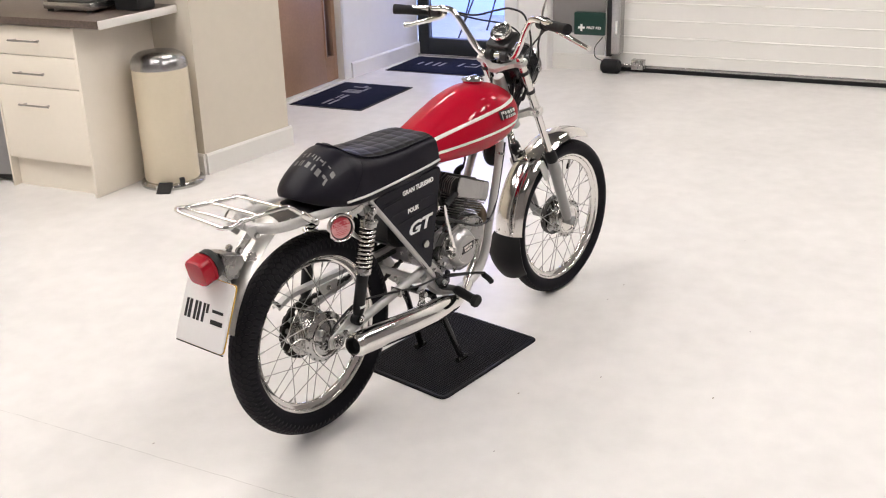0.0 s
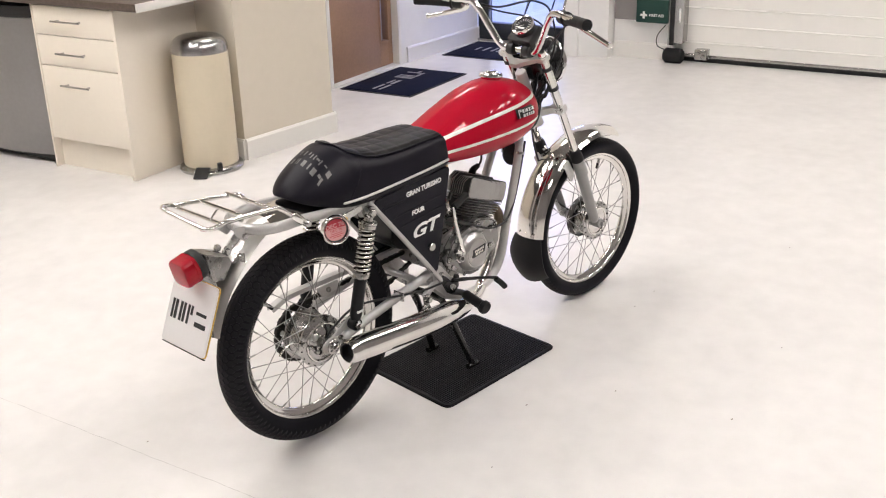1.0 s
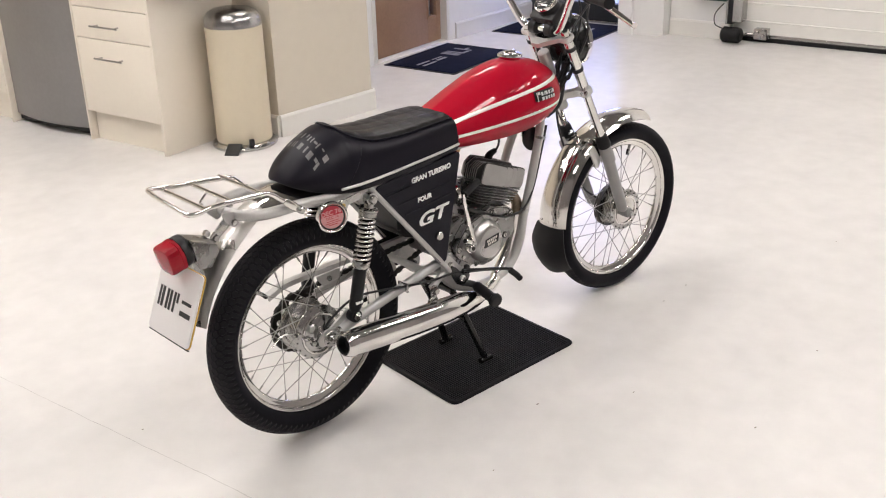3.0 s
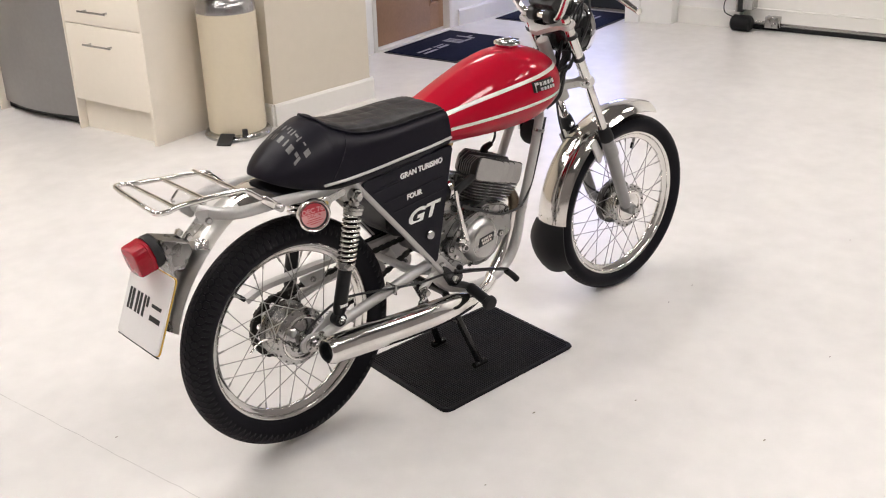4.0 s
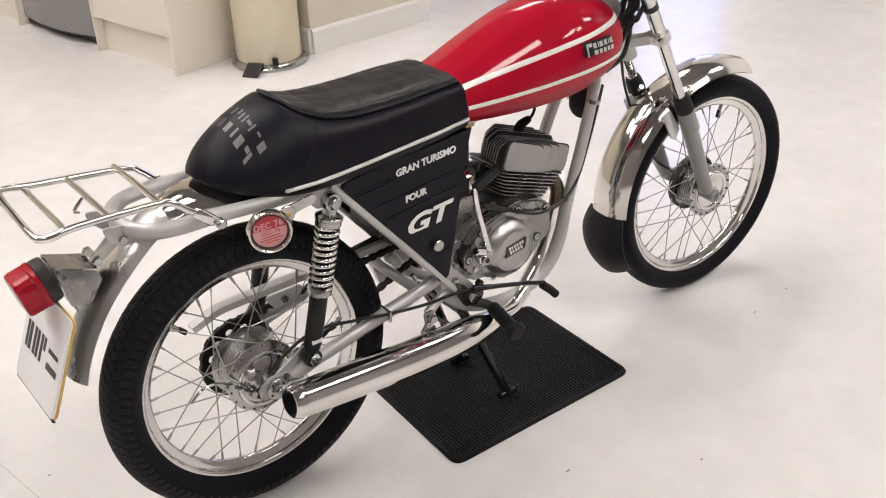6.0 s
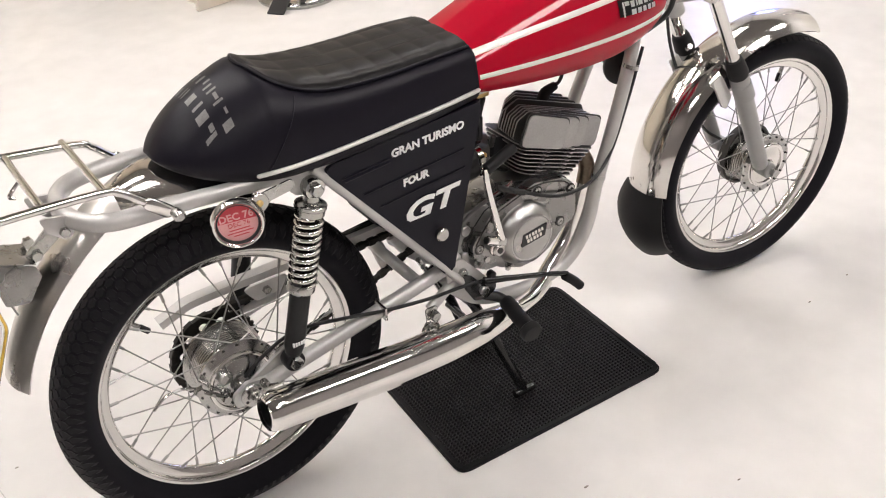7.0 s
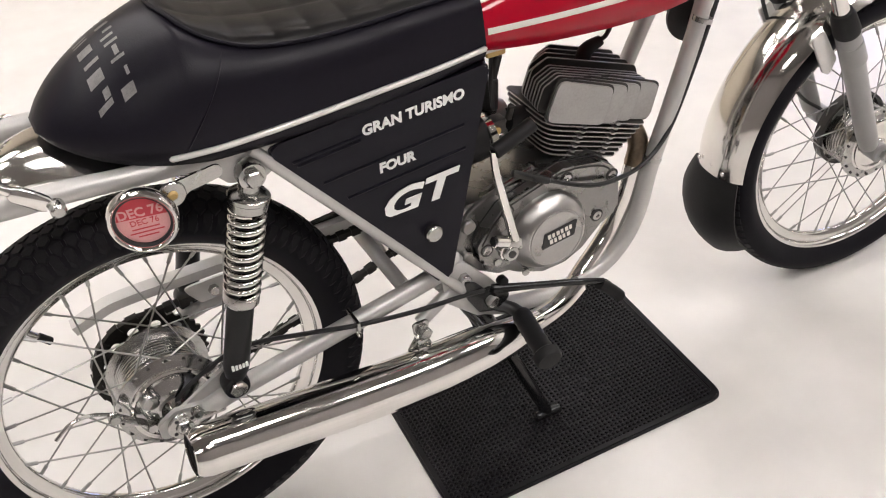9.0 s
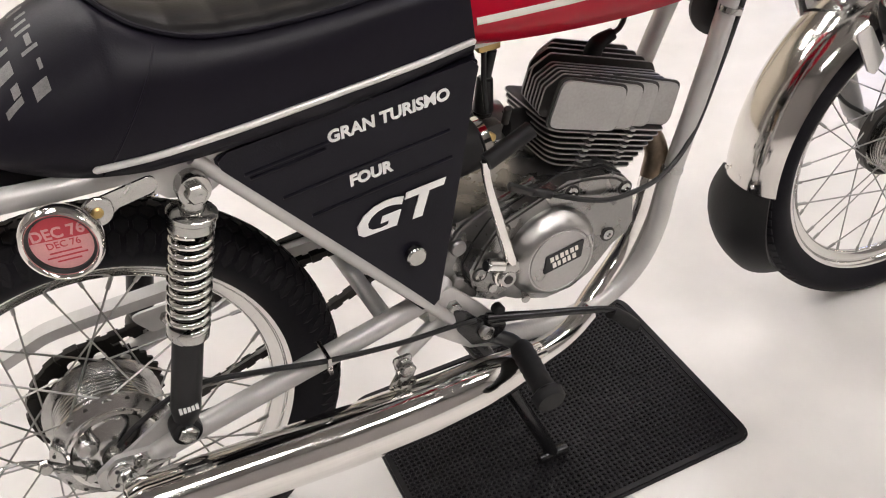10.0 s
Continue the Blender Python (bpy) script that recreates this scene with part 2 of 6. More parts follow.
def lathe(profile, seg=32, m=None, bm=None, closed=False):
    """Turns (radius, height) pairs round z, then moves by m."""
    bm2 = bmesh.new()
    rings = []
    for r, z in profile:
        if r < 1e-6:
            rings.append([bm2.verts.new((0, 0, z))])
        else:
            rings.append([bm2.verts.new((r * math.cos(2 * math.pi * k / seg), r * math.sin(2 * math.pi * k / seg), z)) for k in range(seg)])
    pairs = list(zip(rings, rings[1:]))
    if closed:
        pairs.append((rings[-1], rings[0]))
    for A, B in pairs:
        for k in range(seg):
            k2 = (k + 1) % seg
            if len(A) == 1 and len(B) == 1:
                continue
            if len(A) == 1:
                bm2.faces.new((A[0], B[k], B[k2]))
            elif len(B) == 1:
                bm2.faces.new((A[k], A[k2], B[0]))
            else:
                bm2.faces.new((A[k], A[k2], B[k2], B[k]))
    if m is not None:
        bm2.transform(m)
    return merge(bm, bm2)


def loft(rings, bm=None, caps=True):
    """Skins equal rings of points."""
    bm2 = bmesh.new()
    R = [[bm2.verts.new(p) for p in ring] for ring in rings]
    n = len(R[0])
    for A, B in zip(R, R[1:]):
        for k in range(n):
            bm2.faces.new((A[k], A[(k + 1) % n], B[(k + 1) % n], B[k]))
    if caps:
        bm2.faces.new(R[0][::-1])
        bm2.faces.new(R[-1])
    return merge(bm, bm2)


def along(a, b):
    """A pose at a whose z axis points to b."""
    a, b = Vector(a), Vector(b)
    return Matrix.Translation(a) @ (b - a).to_track_quat("Z", "Y").to_matrix().to_4x4()


def cyl(a, b, r, r2=None, seg=20, bevel=0.0, bm=None):
    """A capped round bar from a to b, edges eased."""
    h = (Vector(b) - Vector(a)).length
    r2 = r if r2 is None else r2
    e = min(bevel, h * 0.45, r * 0.6, r2 * 0.6)
    prof = [(0, 0), (r - e, 0), (r, e), (r2, h - e), (r2 - e, h), (0, h)] if e else [(0, 0), (r, 0), (r2, h), (0, h)]
    return lathe(prof, seg, along(a, b), bm)


def hexnut(a, b, r, bm=None):
    h = (Vector(b) - Vector(a)).length
    return lathe([(0, 0), (r, 0), (r, h * 0.85), (r * 0.85, h), (0, h)], 6, along(a, b), bm)


def letters(text, size, depth, m, mat, parent, name="lettering", shear=0.0, bold=0.0, label="", spacing=1.0, sx=1.0):
    cu = bpy.data.curves.new(name, "FONT")
    cu.body, cu.size, cu.extrude, cu.shear, cu.offset = text, size, depth, shear, bold
    cu.space_character = spacing
    cu.align_x, cu.align_y = "CENTER", "CENTER"
    cu.resolution_u = 3
    tmp = bpy.data.objects.new("tmp_text", cu)
    scene.collection.objects.link(tmp)
    dg = bpy.context.evaluated_depsgraph_get()
    me = bpy.data.meshes.new_from_object(tmp.evaluated_get(dg))
    bpy.data.objects.remove(tmp)
    me.transform(m @ Matrix.Diagonal((sx, 1, 1, 1)))
    me.materials.clear()
    me.materials.append(mat)
    ob = new(name, me)
    ob.parent = parent
    if label:
        tagged(ob, label)
    return ob


# ---- the room ----
ROOM = pose(0, 0, 0, 0, 0, 12)      # u runs towards the roller door, v towards the kitchen


def structure(name, bm, mat, label, category, smooth=38):
    return solid(name, bm, mat, ROOM, label, category, kind="structure", smooth=smooth)


H = 4.2                              # ceiling height
U0, U1, V0, V1 = -5.0, 5.417, -5.0, 6.0

structure("floor", box((U0 - 0.2, V0 - 0.2, -0.12), (8.0, V1 + 0.2, 0.0)), FLOOR, "pale off-white glossy painted workshop floor", "floor")
structure("ceiling", box((U0 - 0.2, V0 - 0.2, H), (U1 + 0.4, V1 + 0.2, H + 0.15)), CEIL, "plain grey flat ceiling above the showroom", "ceiling")
structure("wall_west", box((U0 - 0.2, V0, 0), (U0, V1, H)), FAR_WALL, "plain grey painted wall", "wall")
structure("wall_south", box((U0 - 0.2, V0 - 0.2, 0), (U1 + 0.4, V0, H)), FAR_WALL, "plain grey painted wall", "wall")
structure("wall_kitchen_end", box((U0 - 0.2, V1, 0), (2.7, V1 + 0.2, H)), WALL, "plain cream painted wall", "wall")
# the thick block between kitchen and door recess
structure("wall_kitchen", prism([(2.035, 2.005), (2.70, 1.915), (2.70, 2.56), (2.70, V1), (2.10, V1), (2.06, 2.5)], "z", 0, H), WALL,
          "cream painted wall block beside the kitchen units", "wall")
# wall with the wooden door
structure("wall_recess_near", box((2.70, 2.552, 0), (3.535, 2.75, H)), WHITE_WALL, "short white wall beside the wooden door", "wall")
structure("wall_recess_over_door", box((3.535, 2.552, 2.08), (4.415, 2.75, H)), WHITE_WALL, "white wall above the wooden door", "wall")
structure("wall_recess", prism([(4.415, 2.552), (5.45, 2.482), (5.45, 2.75), (4.415, 2.75)], "z", 0, H), WHITE_WALL, "white wall between the wooden door and glazed entrance", "wall")
# wall of the entrance and the roller door
structure("wall_over_entrance", box((5.45, 1.56, 2.12), (5.65, 2.75, H)), WHITE_WALL, "white wall above the glazed entrance", "wall")
structure("wall_pillar", prism([(5.13, 1.57), (5.15, 1.475), (5.178, 1.473), (5.20, 1.300), (5.21, 1.255), (5.32, 1.250), (5.65, 1.250), (5.65, 1.57)], "z", 0, H), WHITE_WALL, "white boxed pillar beside the glazed entrance", "wall")
structure("wall_first_aid", box((5.315, 0.80, 0), (5.65, 1.248, H)), WHITE_WALL, "white wall carrying the first aid sign", "wall")
structure("wall_beside_roller", box((5.47, V0, 0), (5.65, -3.2, H)), WHITE_WALL, "plain white wall beyond the roller door", "wall")
structure("wall_over_roller", box((5.47, -3.2, 2.75), (5.65, 0.80, H)), WHITE_WALL, "white wall above the roller door", "wall")


def skirting(name, pts, h=0.115):
    """Boards along a run of plan points, with an eased top edge."""
    for (a, b) in zip(pts, pts[1:]):
        a, b = Vector((*a, 0)), Vector((*b, 0))
        d = (b - a).normalized()
        n = Vector((d.y, -d.x, 0))
        L = (b - a).length
        bm = prism([(0, 0.0), (0.016, 0.0), (0.016, h - 0.012), (0.009, h), (0, h)], "y", 0, L)
        m = Matrix((( n.x, d.x, 0, a.x), (n.y, d.y, 0, a.y), (0, 0, 1, 0), (0, 0, 0, 1)))
        structure(name, moved(bm, m), TRIM, "white gloss skirting board", "skirting", smooth=20)


skirting("baseboard", [(2.06, 2.26), (2.035, 2.003), (2.716, 1.912), (2.702, 2.55)])
skirting("baseboard", [(2.70, 2.55), (3.47, 2.55)])
skirting("baseboard", [(4.48, 2.546), (5.448, 2.48)])
skirting("baseboard", [(5.313, 1.246), (5.313, 0.80)])

# hairline joint and a few specks of dirt on the floor
bm = bmesh.new()
run = []
for i in range(61):
    t = i / 60
    run.append((-0.66 + 0.44 * t + 0.004 * noise.noise((t * 30, 0, 0)), 1.75 - 2.4 * t))
va = [bm.verts.new((x - 0.0012, y, 0.0006)) for x, y in run]
vb = [bm.verts.new((x + 0.0012, y, 0.0006)) for x, y in run]
for i in range(60):
    if i > 16:
        bm.faces.new((va[i], vb[i], vb[i + 1], va[i + 1]))
solid("floor_joint", bm, HAIRLINE, pose(0, 0, 0), "faint hairline joint in the painted floor", "joint", kind="structure")
bm = bmesh.new()
for x, y, r in ((0.524, -0.364, 0.004), (0.768, -0.522, 0.003), (1.485, -0.208, 0.003), (1.326, -0.227, 0.003), (1.36, -0.78, 0.003), (0.847, -0.877, 0.004), (0.69, -0.193, 0.0025), (0.2, -0.5, 0.0025), (-0.35, 0.35, 0.003), (1.9, 0.2, 0.003), (2.2, -0.4, 0.003)):
    bm = merge(bm, moved(lathe([(0, 0.0018), (r * 0.6, 0.0014), (r, 0.0)], 7), pose(x, y, 0.0003) @ Matrix.Diagonal((1.5, 0.6, 1, 1))))
tagged(solid("floor_specks", bm, JOINT, pose(0, 0, 0), "small dark specks of dirt on the floor", "dirt"), kind="stuff")

# brown veneer door in a white frame
door = tagged(thing("door_1", ROOM @ pose(3.975, 2.62, 0), "closed brown wood-veneer door with narrow vision panel", "door", kind="structure"))
bm = box((-0.40, -0.022, 0.014), (0.245, 0.022, 2.04), 0.002)
box((0.345, -0.022, 0.014), (0.40, 0.022, 2.04), 0.002, bm=bm)
box((0.245, -0.022, 0.014), (0.345, 0.022, 0.19), 0.0, bm=bm)
box((0.245, -0.022, 1.80), (0.345, 0.022, 2.04), 0.0, bm=bm)
part("door_leaf", bm, DOOR_WOOD, door)
bm = box((0.235, -0.03, 0.18), (0.25, 0.03, 1.81), 0.002)
box((0.34, -0.03, 0.18), (0.355, 0.03, 1.81), 0.002, bm=bm)
box((0.25, -0.03, 0.18), (0.34, 0.03, 0.195), 0.002, bm=bm)
part("glazing_bead", bm, DOOR_WOOD, door)
part("vision_panel", box((0.248, -0.004, 0.19), (0.342, 0.004, 1.80)), GLASS, door, "narrow glass panel")
for sx in (-1, 1):
    part("door_frame", box((min(sx * 0.403, sx * 0.44), -0.075, 0), (max(sx * 0.403, sx * 0.44), 0.12, 2.08), 0.003), TRIM, door)
part("door_frame", box((-0.403, -0.075, 2.045), (0.403, 0.12, 2.08), 0.003), TRIM, door)
part("threshold_strip", box((-0.403, -0.075, 0.0), (0.403, 0.03, 0.010), 0.002), TRIM, door, "pale threshold strip")
structure("corridor_wall", box((3.3, 3.2, 0), (4.7, 3.3, H)), WHITE_WALL, "plain wall behind the wooden door", "wall")

# glazed entrance
entrance = thing("door_2", ROOM @ pose(5.47, 2.02, 0), "dark grey framed glazed entrance door", "door", kind="structure")
for lo, hi in (((-0.02, -0.45, 0.0), (0.05, -0.36, 2.10)), ((-0.02, 0.36, 0.0), (0.05, 0.455, 2.10)),
               ((-0.02, -0.36, 0.0), (0.05, 0.36, 0.145)), ((-0.02, -0.36, 2.0), (0.05, 0.36, 2.10)), ((-0.02, -0.36, 0.95), (0.05, 0.36, 1.03))):
    part("door_frame", box(lo, hi, 0.004), DARK_FRAME, entrance)
for lo, hi in (((0.012, -0.36, 0.145), (0.02, 0.36, 0.95)), ((0.012, -0.36, 1.03), (0.02, 0.36, 2.0))):
    p = part("pane", box(lo, hi), GLASS, entrance)
    p.visible_shadow = False
part("threshold", box((-0.05, -0.45, 0.0), (-0.022, 0.455, 0.02), 0.003), STEEL, entrance, "aluminium threshold strip")
bm = box((7.6, -1.5, -0.1), (7.7, 5.0, 1.2))
structure("backdrop", bm, OUTSIDE, "bright bluish daylight outside the entrance", "backdrop")
bm = box((7.6, -1.5, 1.2), (7.7, 5.0, 3.4))
structure("backdrop_sky", bm, OUTSIDE_SKY, "bright blue-white sky outside the entrance", "backdrop")
bm = None
for v in (1.66, 1.95, 2.28):
    bm = box((7.0, v, 0.0), (7.05, v + 0.03, 2.2), bm=bm)
structure("railing_outside", bm, DARK_FRAME, "dark vertical rails outside the entrance", "railing")

# sectional roller door
roller = thing("roller_door", ROOM @ pose(5.345, -1.2, 0), "white sectional roller door, closed, with horizontal ribs", "roller door", kind="structure")
z = 0.018
while z < 2.7:
    h = 0.1235
    prof = [(0.002, z), (0.0, z + 0.004), (0.0, z + h - 0.014), (-0.0045, z + h - 0.010), (-0.0045, z + h - 0.004), (0.002, z + h), (0.04, z + h), (0.04, z)]
    bm = prism([(x, max(q, 0.051)) for x, q in prof], "y", -2.0, 1.995)
    part("panel", bm, ROLLER, roller, smooth=20)
    z += h
bm = box((-0.012, -2.0, 0.0), (0.045, 1.995, 0.028), 0.006)
part("bottom_seal", bm, RUBBER, roller, "black rubber bottom seal")
part("bottom_rail", box((-0.004, -2.0, 0.028), (0.042, 1.995, 0.05), 0.002), STEEL, roller)
track = thing("door_track", ROOM @ pose(5.27, 0.775, 0), "grey steel guide track of the roller door", "track", kind="structure")
bm = box((-0.02, -0.006, 0.12), (0.12, 0.028, 2.8), 0.003)
part("black_strip", bm, BLACK_P, track)
bm = box((-0.03, -0.072, 0.14), (0.0, -0.008, 2.8), 0.003)
box((0.0, -0.072, 0.14), (0.08, -0.066, 2.8), bm=bm)
box((-0.022, 0.030, 0.12), (0.06, 0.042, 2.8), bm=bm)
part("steel_channel", bm, STEEL, track)
part("slot_label", box((-0.034, -0.052, 0.29), (-0.0305, -0.040, 0.385)), PLASTIC_W, track)
boot = thing("track_boot", ROOM @ pose(5.23, 0.775, 0), "black rubber boot at the foot of the door track", "bumper")
part("cover", cyl((0, 0.055, 0.054), (0, -0.085, 0.054), 0.053, seg=20, bevel=0.015), RUBBER, boot)
part("cable", tube([(0.0, 0.05, 0.09), (-0.01, 0.105, 0.12), (0.0, 0.11, 0.19), (0.02, 0.06, 0.26)], 0.004, 6), BLACK_P, boot, "thin black cable")
latch = thing("door_latch", ROOM @ pose(5.30, 0.575, 0), "zinc plated latch bracket on the roller door", "latch")
part("plate", box((-0.03, -0.045, 0.028), (0.04, 0.045, 0.10), 0.004), CHROME_DULL, latch)
part("rod", cyl((-0.02, 0.045, 0.06), (-0.02, 0.16, 0.06), 0.009, bevel=0.002), CHROME_DULL, latch)
part("bolt", hexnut((-0.03, 0.02, 0.075), (-0.04, 0.02, 0.075), 0.012), STEEL, latch)
part("bolt", hexnut((-0.03, -0.02, 0.055), (-0.04, -0.02, 0.055), 0.012), STEEL, latch)

# first aid sign
sign = solid("first_aid_box", box((-0.06, -0.12, 0.0), (0.0, 0.12, 0.165), 0.008), GREEN, ROOM @ pose(5.2925, 0.935, 0.272), "green first aid box with white cross on the wall", "first aid box")
FACE_U = Matrix(((0, 0, -1, -0.061), (-1, 0, 0, 0), (0, 1, 0, 0), (0, 0, 0, 1)))
letters("FIRST AID", 0.026, 0.0006, Matrix.Translation((0, -0.035, 0.055)) @ FACE_U, PLASTIC_W, sign, bold=0.0006)
bm = box((-0.063, 0.035, 0.047), (-0.0605, 0.085, 0.063))
box((-0.063, 0.052, 0.03), (-0.0605, 0.068, 0.0468), bm=bm)
box((-0.063, 0.052, 0.0632), (-0.0605, 0.068, 0.08), bm=bm)
part("white_cross", bm, PLASTIC_W, sign)
# added panel: the recess wall behind the box, greyed because less light falls there
board = solid("dim_recess_wall", box((-0.020, -0.350, 0.0), (0.0, 0.092, 0.75), 0.004), DIM_WALL, ROOM @ pose(5.313, 1.150, 0.275), "grey panel standing for the dimmer recess wall behind the first aid box", "board")


# made-up slim dark tubes in place of slanted dark ground lines outside the entrance
for (va, za), (vb, zb) in (((2.466, 0.017), (2.344, 0.288)), ((2.43, 0.094), (2.342, 0.38)), ((2.185, 0.115), (2.091, 0.408))):
    dv, dz = vb - va, zb - za
    structure("outside_line", tube([(6.2, va - dv * 0.06, za - dz * 0.06), (6.2, vb + dv * 4, zb + dz * 4)], 0.0075, 8, 0), DARK_FRAME, "slim dark tube standing in for a slanted ground line outside the entrance", "rail")


# rugs
def rug(u0, u1, v0, v1, marks, label):
    r = thing("door_mat", ROOM @ pose((u0 + u1) / 2, (v0 + v1) / 2, 0), label, "door mat", "navy door mats")
    a, b = (u1 - u0) / 2, (v1 - v0) / 2
    part("carpet", box((-a + 0.02, -b + 0.02, 0.002), (a - 0.02, b - 0.02, 0.010), 0.003), RUG, r)
    part("border", prism(rounded([(-a, -b), (a, -b), (a, b), (-a, b)], 0.01), "z", 0.0005, 0.004), RUG_EDGE, r)
    for i, (x0, x1, y0, y1) in enumerate(marks):
        part("mark", box((x0, y0, 0.0095), (x1, y1, 0.0113)), RUG_MARK, r)
    return r


rug(3.57, 4.32, 1.94, 2.505, [(0.05, 0.075, -0.02, 0.12), (0.085, 0.105, -0.02, 0.12), (0.12, 0.2, -0.02, 0.0), (0.12, 0.14, 0.0, 0.12), (0.215, 0.235, -0.02, 0.12), (0.235, 0.28, 0.03, 0.05),
    (-0.13, -0.02, 0.01, 0.035), (-0.13, -0.02, 0.055, 0.068), (-0.30, -0.16, 0.0, 0.02), (-0.30, -0.16, 0.05, 0.07)], "navy door mat with pale marks before the wooden door")
rug(4.80, 5.38, 1.62, 2.44, [(-0.02, 0.10, -0.25, -0.23), (-0.02, 0.0, -0.23, -0.14), (0.07, 0.10, -0.20, -0.16), (-0.02, 0.10, -0.10, -0.08), (-0.05, 0.08, 0.05, 0.07), (-0.05, 0.08, 0.10, 0.12), (-0.05, 0.08, 0.17, 0.19), (-0.04, 0.06, 0.24, 0.26)], "navy door mat with pale marks before the glazed entrance")


# ---- kitchen ----
def drawer_unit(v0, v1, heights, name, label, end_panel=True):
    """A floor cabinet whose front faces -u; heights: the drawer fronts from below."""
    unit = thing(name, ROOM @ pose(1.50, (v0 + v1) / 2, 0), label, "cabinet", "kitchen units")
    w = (v1 - v0) / 2
    part("carcass", box((0.02, -w, 0.163), (0.53, w, 0.862)), CABINET_IN, unit)
    part("plinth", box((0.045, -w, 0.0), (0.06, w, 0.16)), CABINET, unit)
    z = 0.163
    for h in heights:
        dr = part("drawer_front", box((0.0, -w + 0.002, z), (0.019, w - 0.002, z + h - 0.004), 0.0025), CABINET, unit)
        zz = z + h - (0.094 if h > 0.3 else 0.088 if h > 0.15 else 0.074)
        part("handle", cyl((-0.03, -0.085, zz), (-0.03, 0.122, zz), 0.0050, bevel=0.002), STEEL, dr, "slim steel bar handle")
        for y in (-0.058, 0.096):
            part("handle_post", cyl((0.0, y, zz), (-0.03, y, zz), 0.0045), STEEL, dr)
        z += h
    return unit


cab = drawer_unit(2.297, 2.857, [0.390, 0.157, 0.149], "drawer_cabinet", "cream kitchen drawer cabinet with slim steel handles")
part("end_panel", box((-0.004, -0.3005, 0.0), (0.56, -0.282, 0.862), 0.001), CABINET, cab)
part("side_panel", box((0.0, 0.282, 0.0), (0.53, 0.294, 0.862), 0.001), CABINET, cab)
cab2 = drawer_unit(3.56, 4.16, [0.696], "base_cabinet", "cream kitchen base cabinet beyond the fridge")
part("side_panel", box((0.0, -0.318, 0.0), (0.53, -0.302, 0.862), 0.001), CABINET, cab2)
oven = thing("built_under_appliance", ROOM @ pose(1.50, 4.47, 0), "dark built-under kitchen appliance with black glass", "appliance")
part("body", box((0.02, -0.295, 0.02), (0.53, 0.295, 0.85), 0.004), BLACK_P, oven)
part("front", box((0.0, -0.295, 0.10), (0.02, 0.295, 0.84), 0.004), BLACK_PAINT, oven)

fridge = thing("fridge", ROOM @ pose(1.52, 3.222, 0), "dark grey under-counter fridge with curved door", "fridge")
part("body", box((0.03, -0.33, 0.03), (0.51, 0.33, 0.84), 0.004), BLACK_P, fridge)
arc = [(0.02 - 0.05 * math.cos(math.pi * t / 2 * 0.95), 0.325 * t) for t in np.linspace(-1, 1, 15)]
part("door", prism(arc + [(0.028, 0.325), (0.028, -0.325)], "z", 0.048, 0.775), FRIDGE, fridge, "dark grey metallic curved door", smooth=30)
part("kick_strip", box((0.03, -0.32, 0.01), (0.045, 0.32, 0.042)), BLACK_P, fridge)
part("top_trim", prism(arc + [(0.028, 0.325), (0.028, -0.325)], "z", 0.779, 0.838), BLACK_P, fridge, smooth=30)
for y in (-0.3, 0.3):
    part("foot", cyl((0.06, y, 0), (0.06, y, 0.03), 0.015), BLACK_P, fridge)

top = thing("worktop", ROOM @ pose(1.472, 2.082, 0.864), "dark brown speckled laminate kitchen worktop with white end strip", "worktop")
part("slab", prism([(0, 0.012), (0.575, 0.012), (0.60, 2.62), (0, 2.62)], "z", 0, 0.038, 0.003), WORKTOP, top)
part("end_strip", box((0.0, 0.0, -0.001), (0.565, 0.010, 0.039), 0.002), TRIM, top, "white end strip")

machine = thing("coffee_machine", ROOM @ pose(1.80, 2.46, 0.9025), "silver countertop machine on the worktop", "appliance")
part("base", box((-0.14, -0.16, 0.012), (0.16, 0.16, 0.05), 0.008), STEEL, machine)
part("body", box((0.0, -0.15, 0.05), (0.16, 0.15, 0.30), 0.01), STEEL, machine)
part("tray", box((-0.13, -0.14, 0.05), (-0.005, 0.14, 0.056), 0.002), BLACK_P, machine)
for x in (-0.12, 0.13):
    for y in (-0.13, 0.13):
        part("foot", cyl((x, y, 0.0), (x, y, 0.012), 0.015), RUBBER, machine)
kettle = thing("red_canister", ROOM @ pose(1.985, 2.74, 0.9025), "red enamel canister on the worktop", "canister")
part("body", lathe([(0, 0), (0.055, 0), (0.06, 0.006), (0.06, 0.15), (0.05, 0.16), (0, 0.16)], 28), RED_KETTLE, kettle)
blk = thing("black_grinder", ROOM @ pose(1.86, 2.20, 0.9025), "small black appliance on the worktop", "appliance")
part("body", box((-0.07, -0.085, 0), (0.06, 0.07, 0.2), 0.012), BLACK_P, blk)

bin_ = thing("pedal_bin", ROOM @ pose(1.865, 2.095, 0), "cream retro pedal bin with domed chrome lid", "bin")
part("body", lathe([(0, 0.03), (0.139, 0.03), (0.142, 0.036), (0.142, 0.612), (0, 0.612)], 48), BIN_CREAM, bin_)
part("lid", lathe([(0.140, 0.610), (0.1425, 0.613), (0.1425, 0.634), (0.138, 0.655), (0.124, 0.677), (0.099, 0.691), (0.05, 0.700), (0, 0.702)], 48), STEEL, bin_, "polished domed steel lid")
part("base_ring", lathe([(0, 0), (0.163, 0), (0.167, 0.006), (0.167, 0.014), (0.160, 0.022), (0.146, 0.03), (0, 0.03)], 48), CHROME_DULL, bin_, "chrome base ring")
bm = prism(rounded([(-0.225, 0.004), (-0.150, 0.040), (-0.146, 0.032), (-0.222, -0.002)], 0.003, 3), "y", -0.036, 0.036, 0.0015)
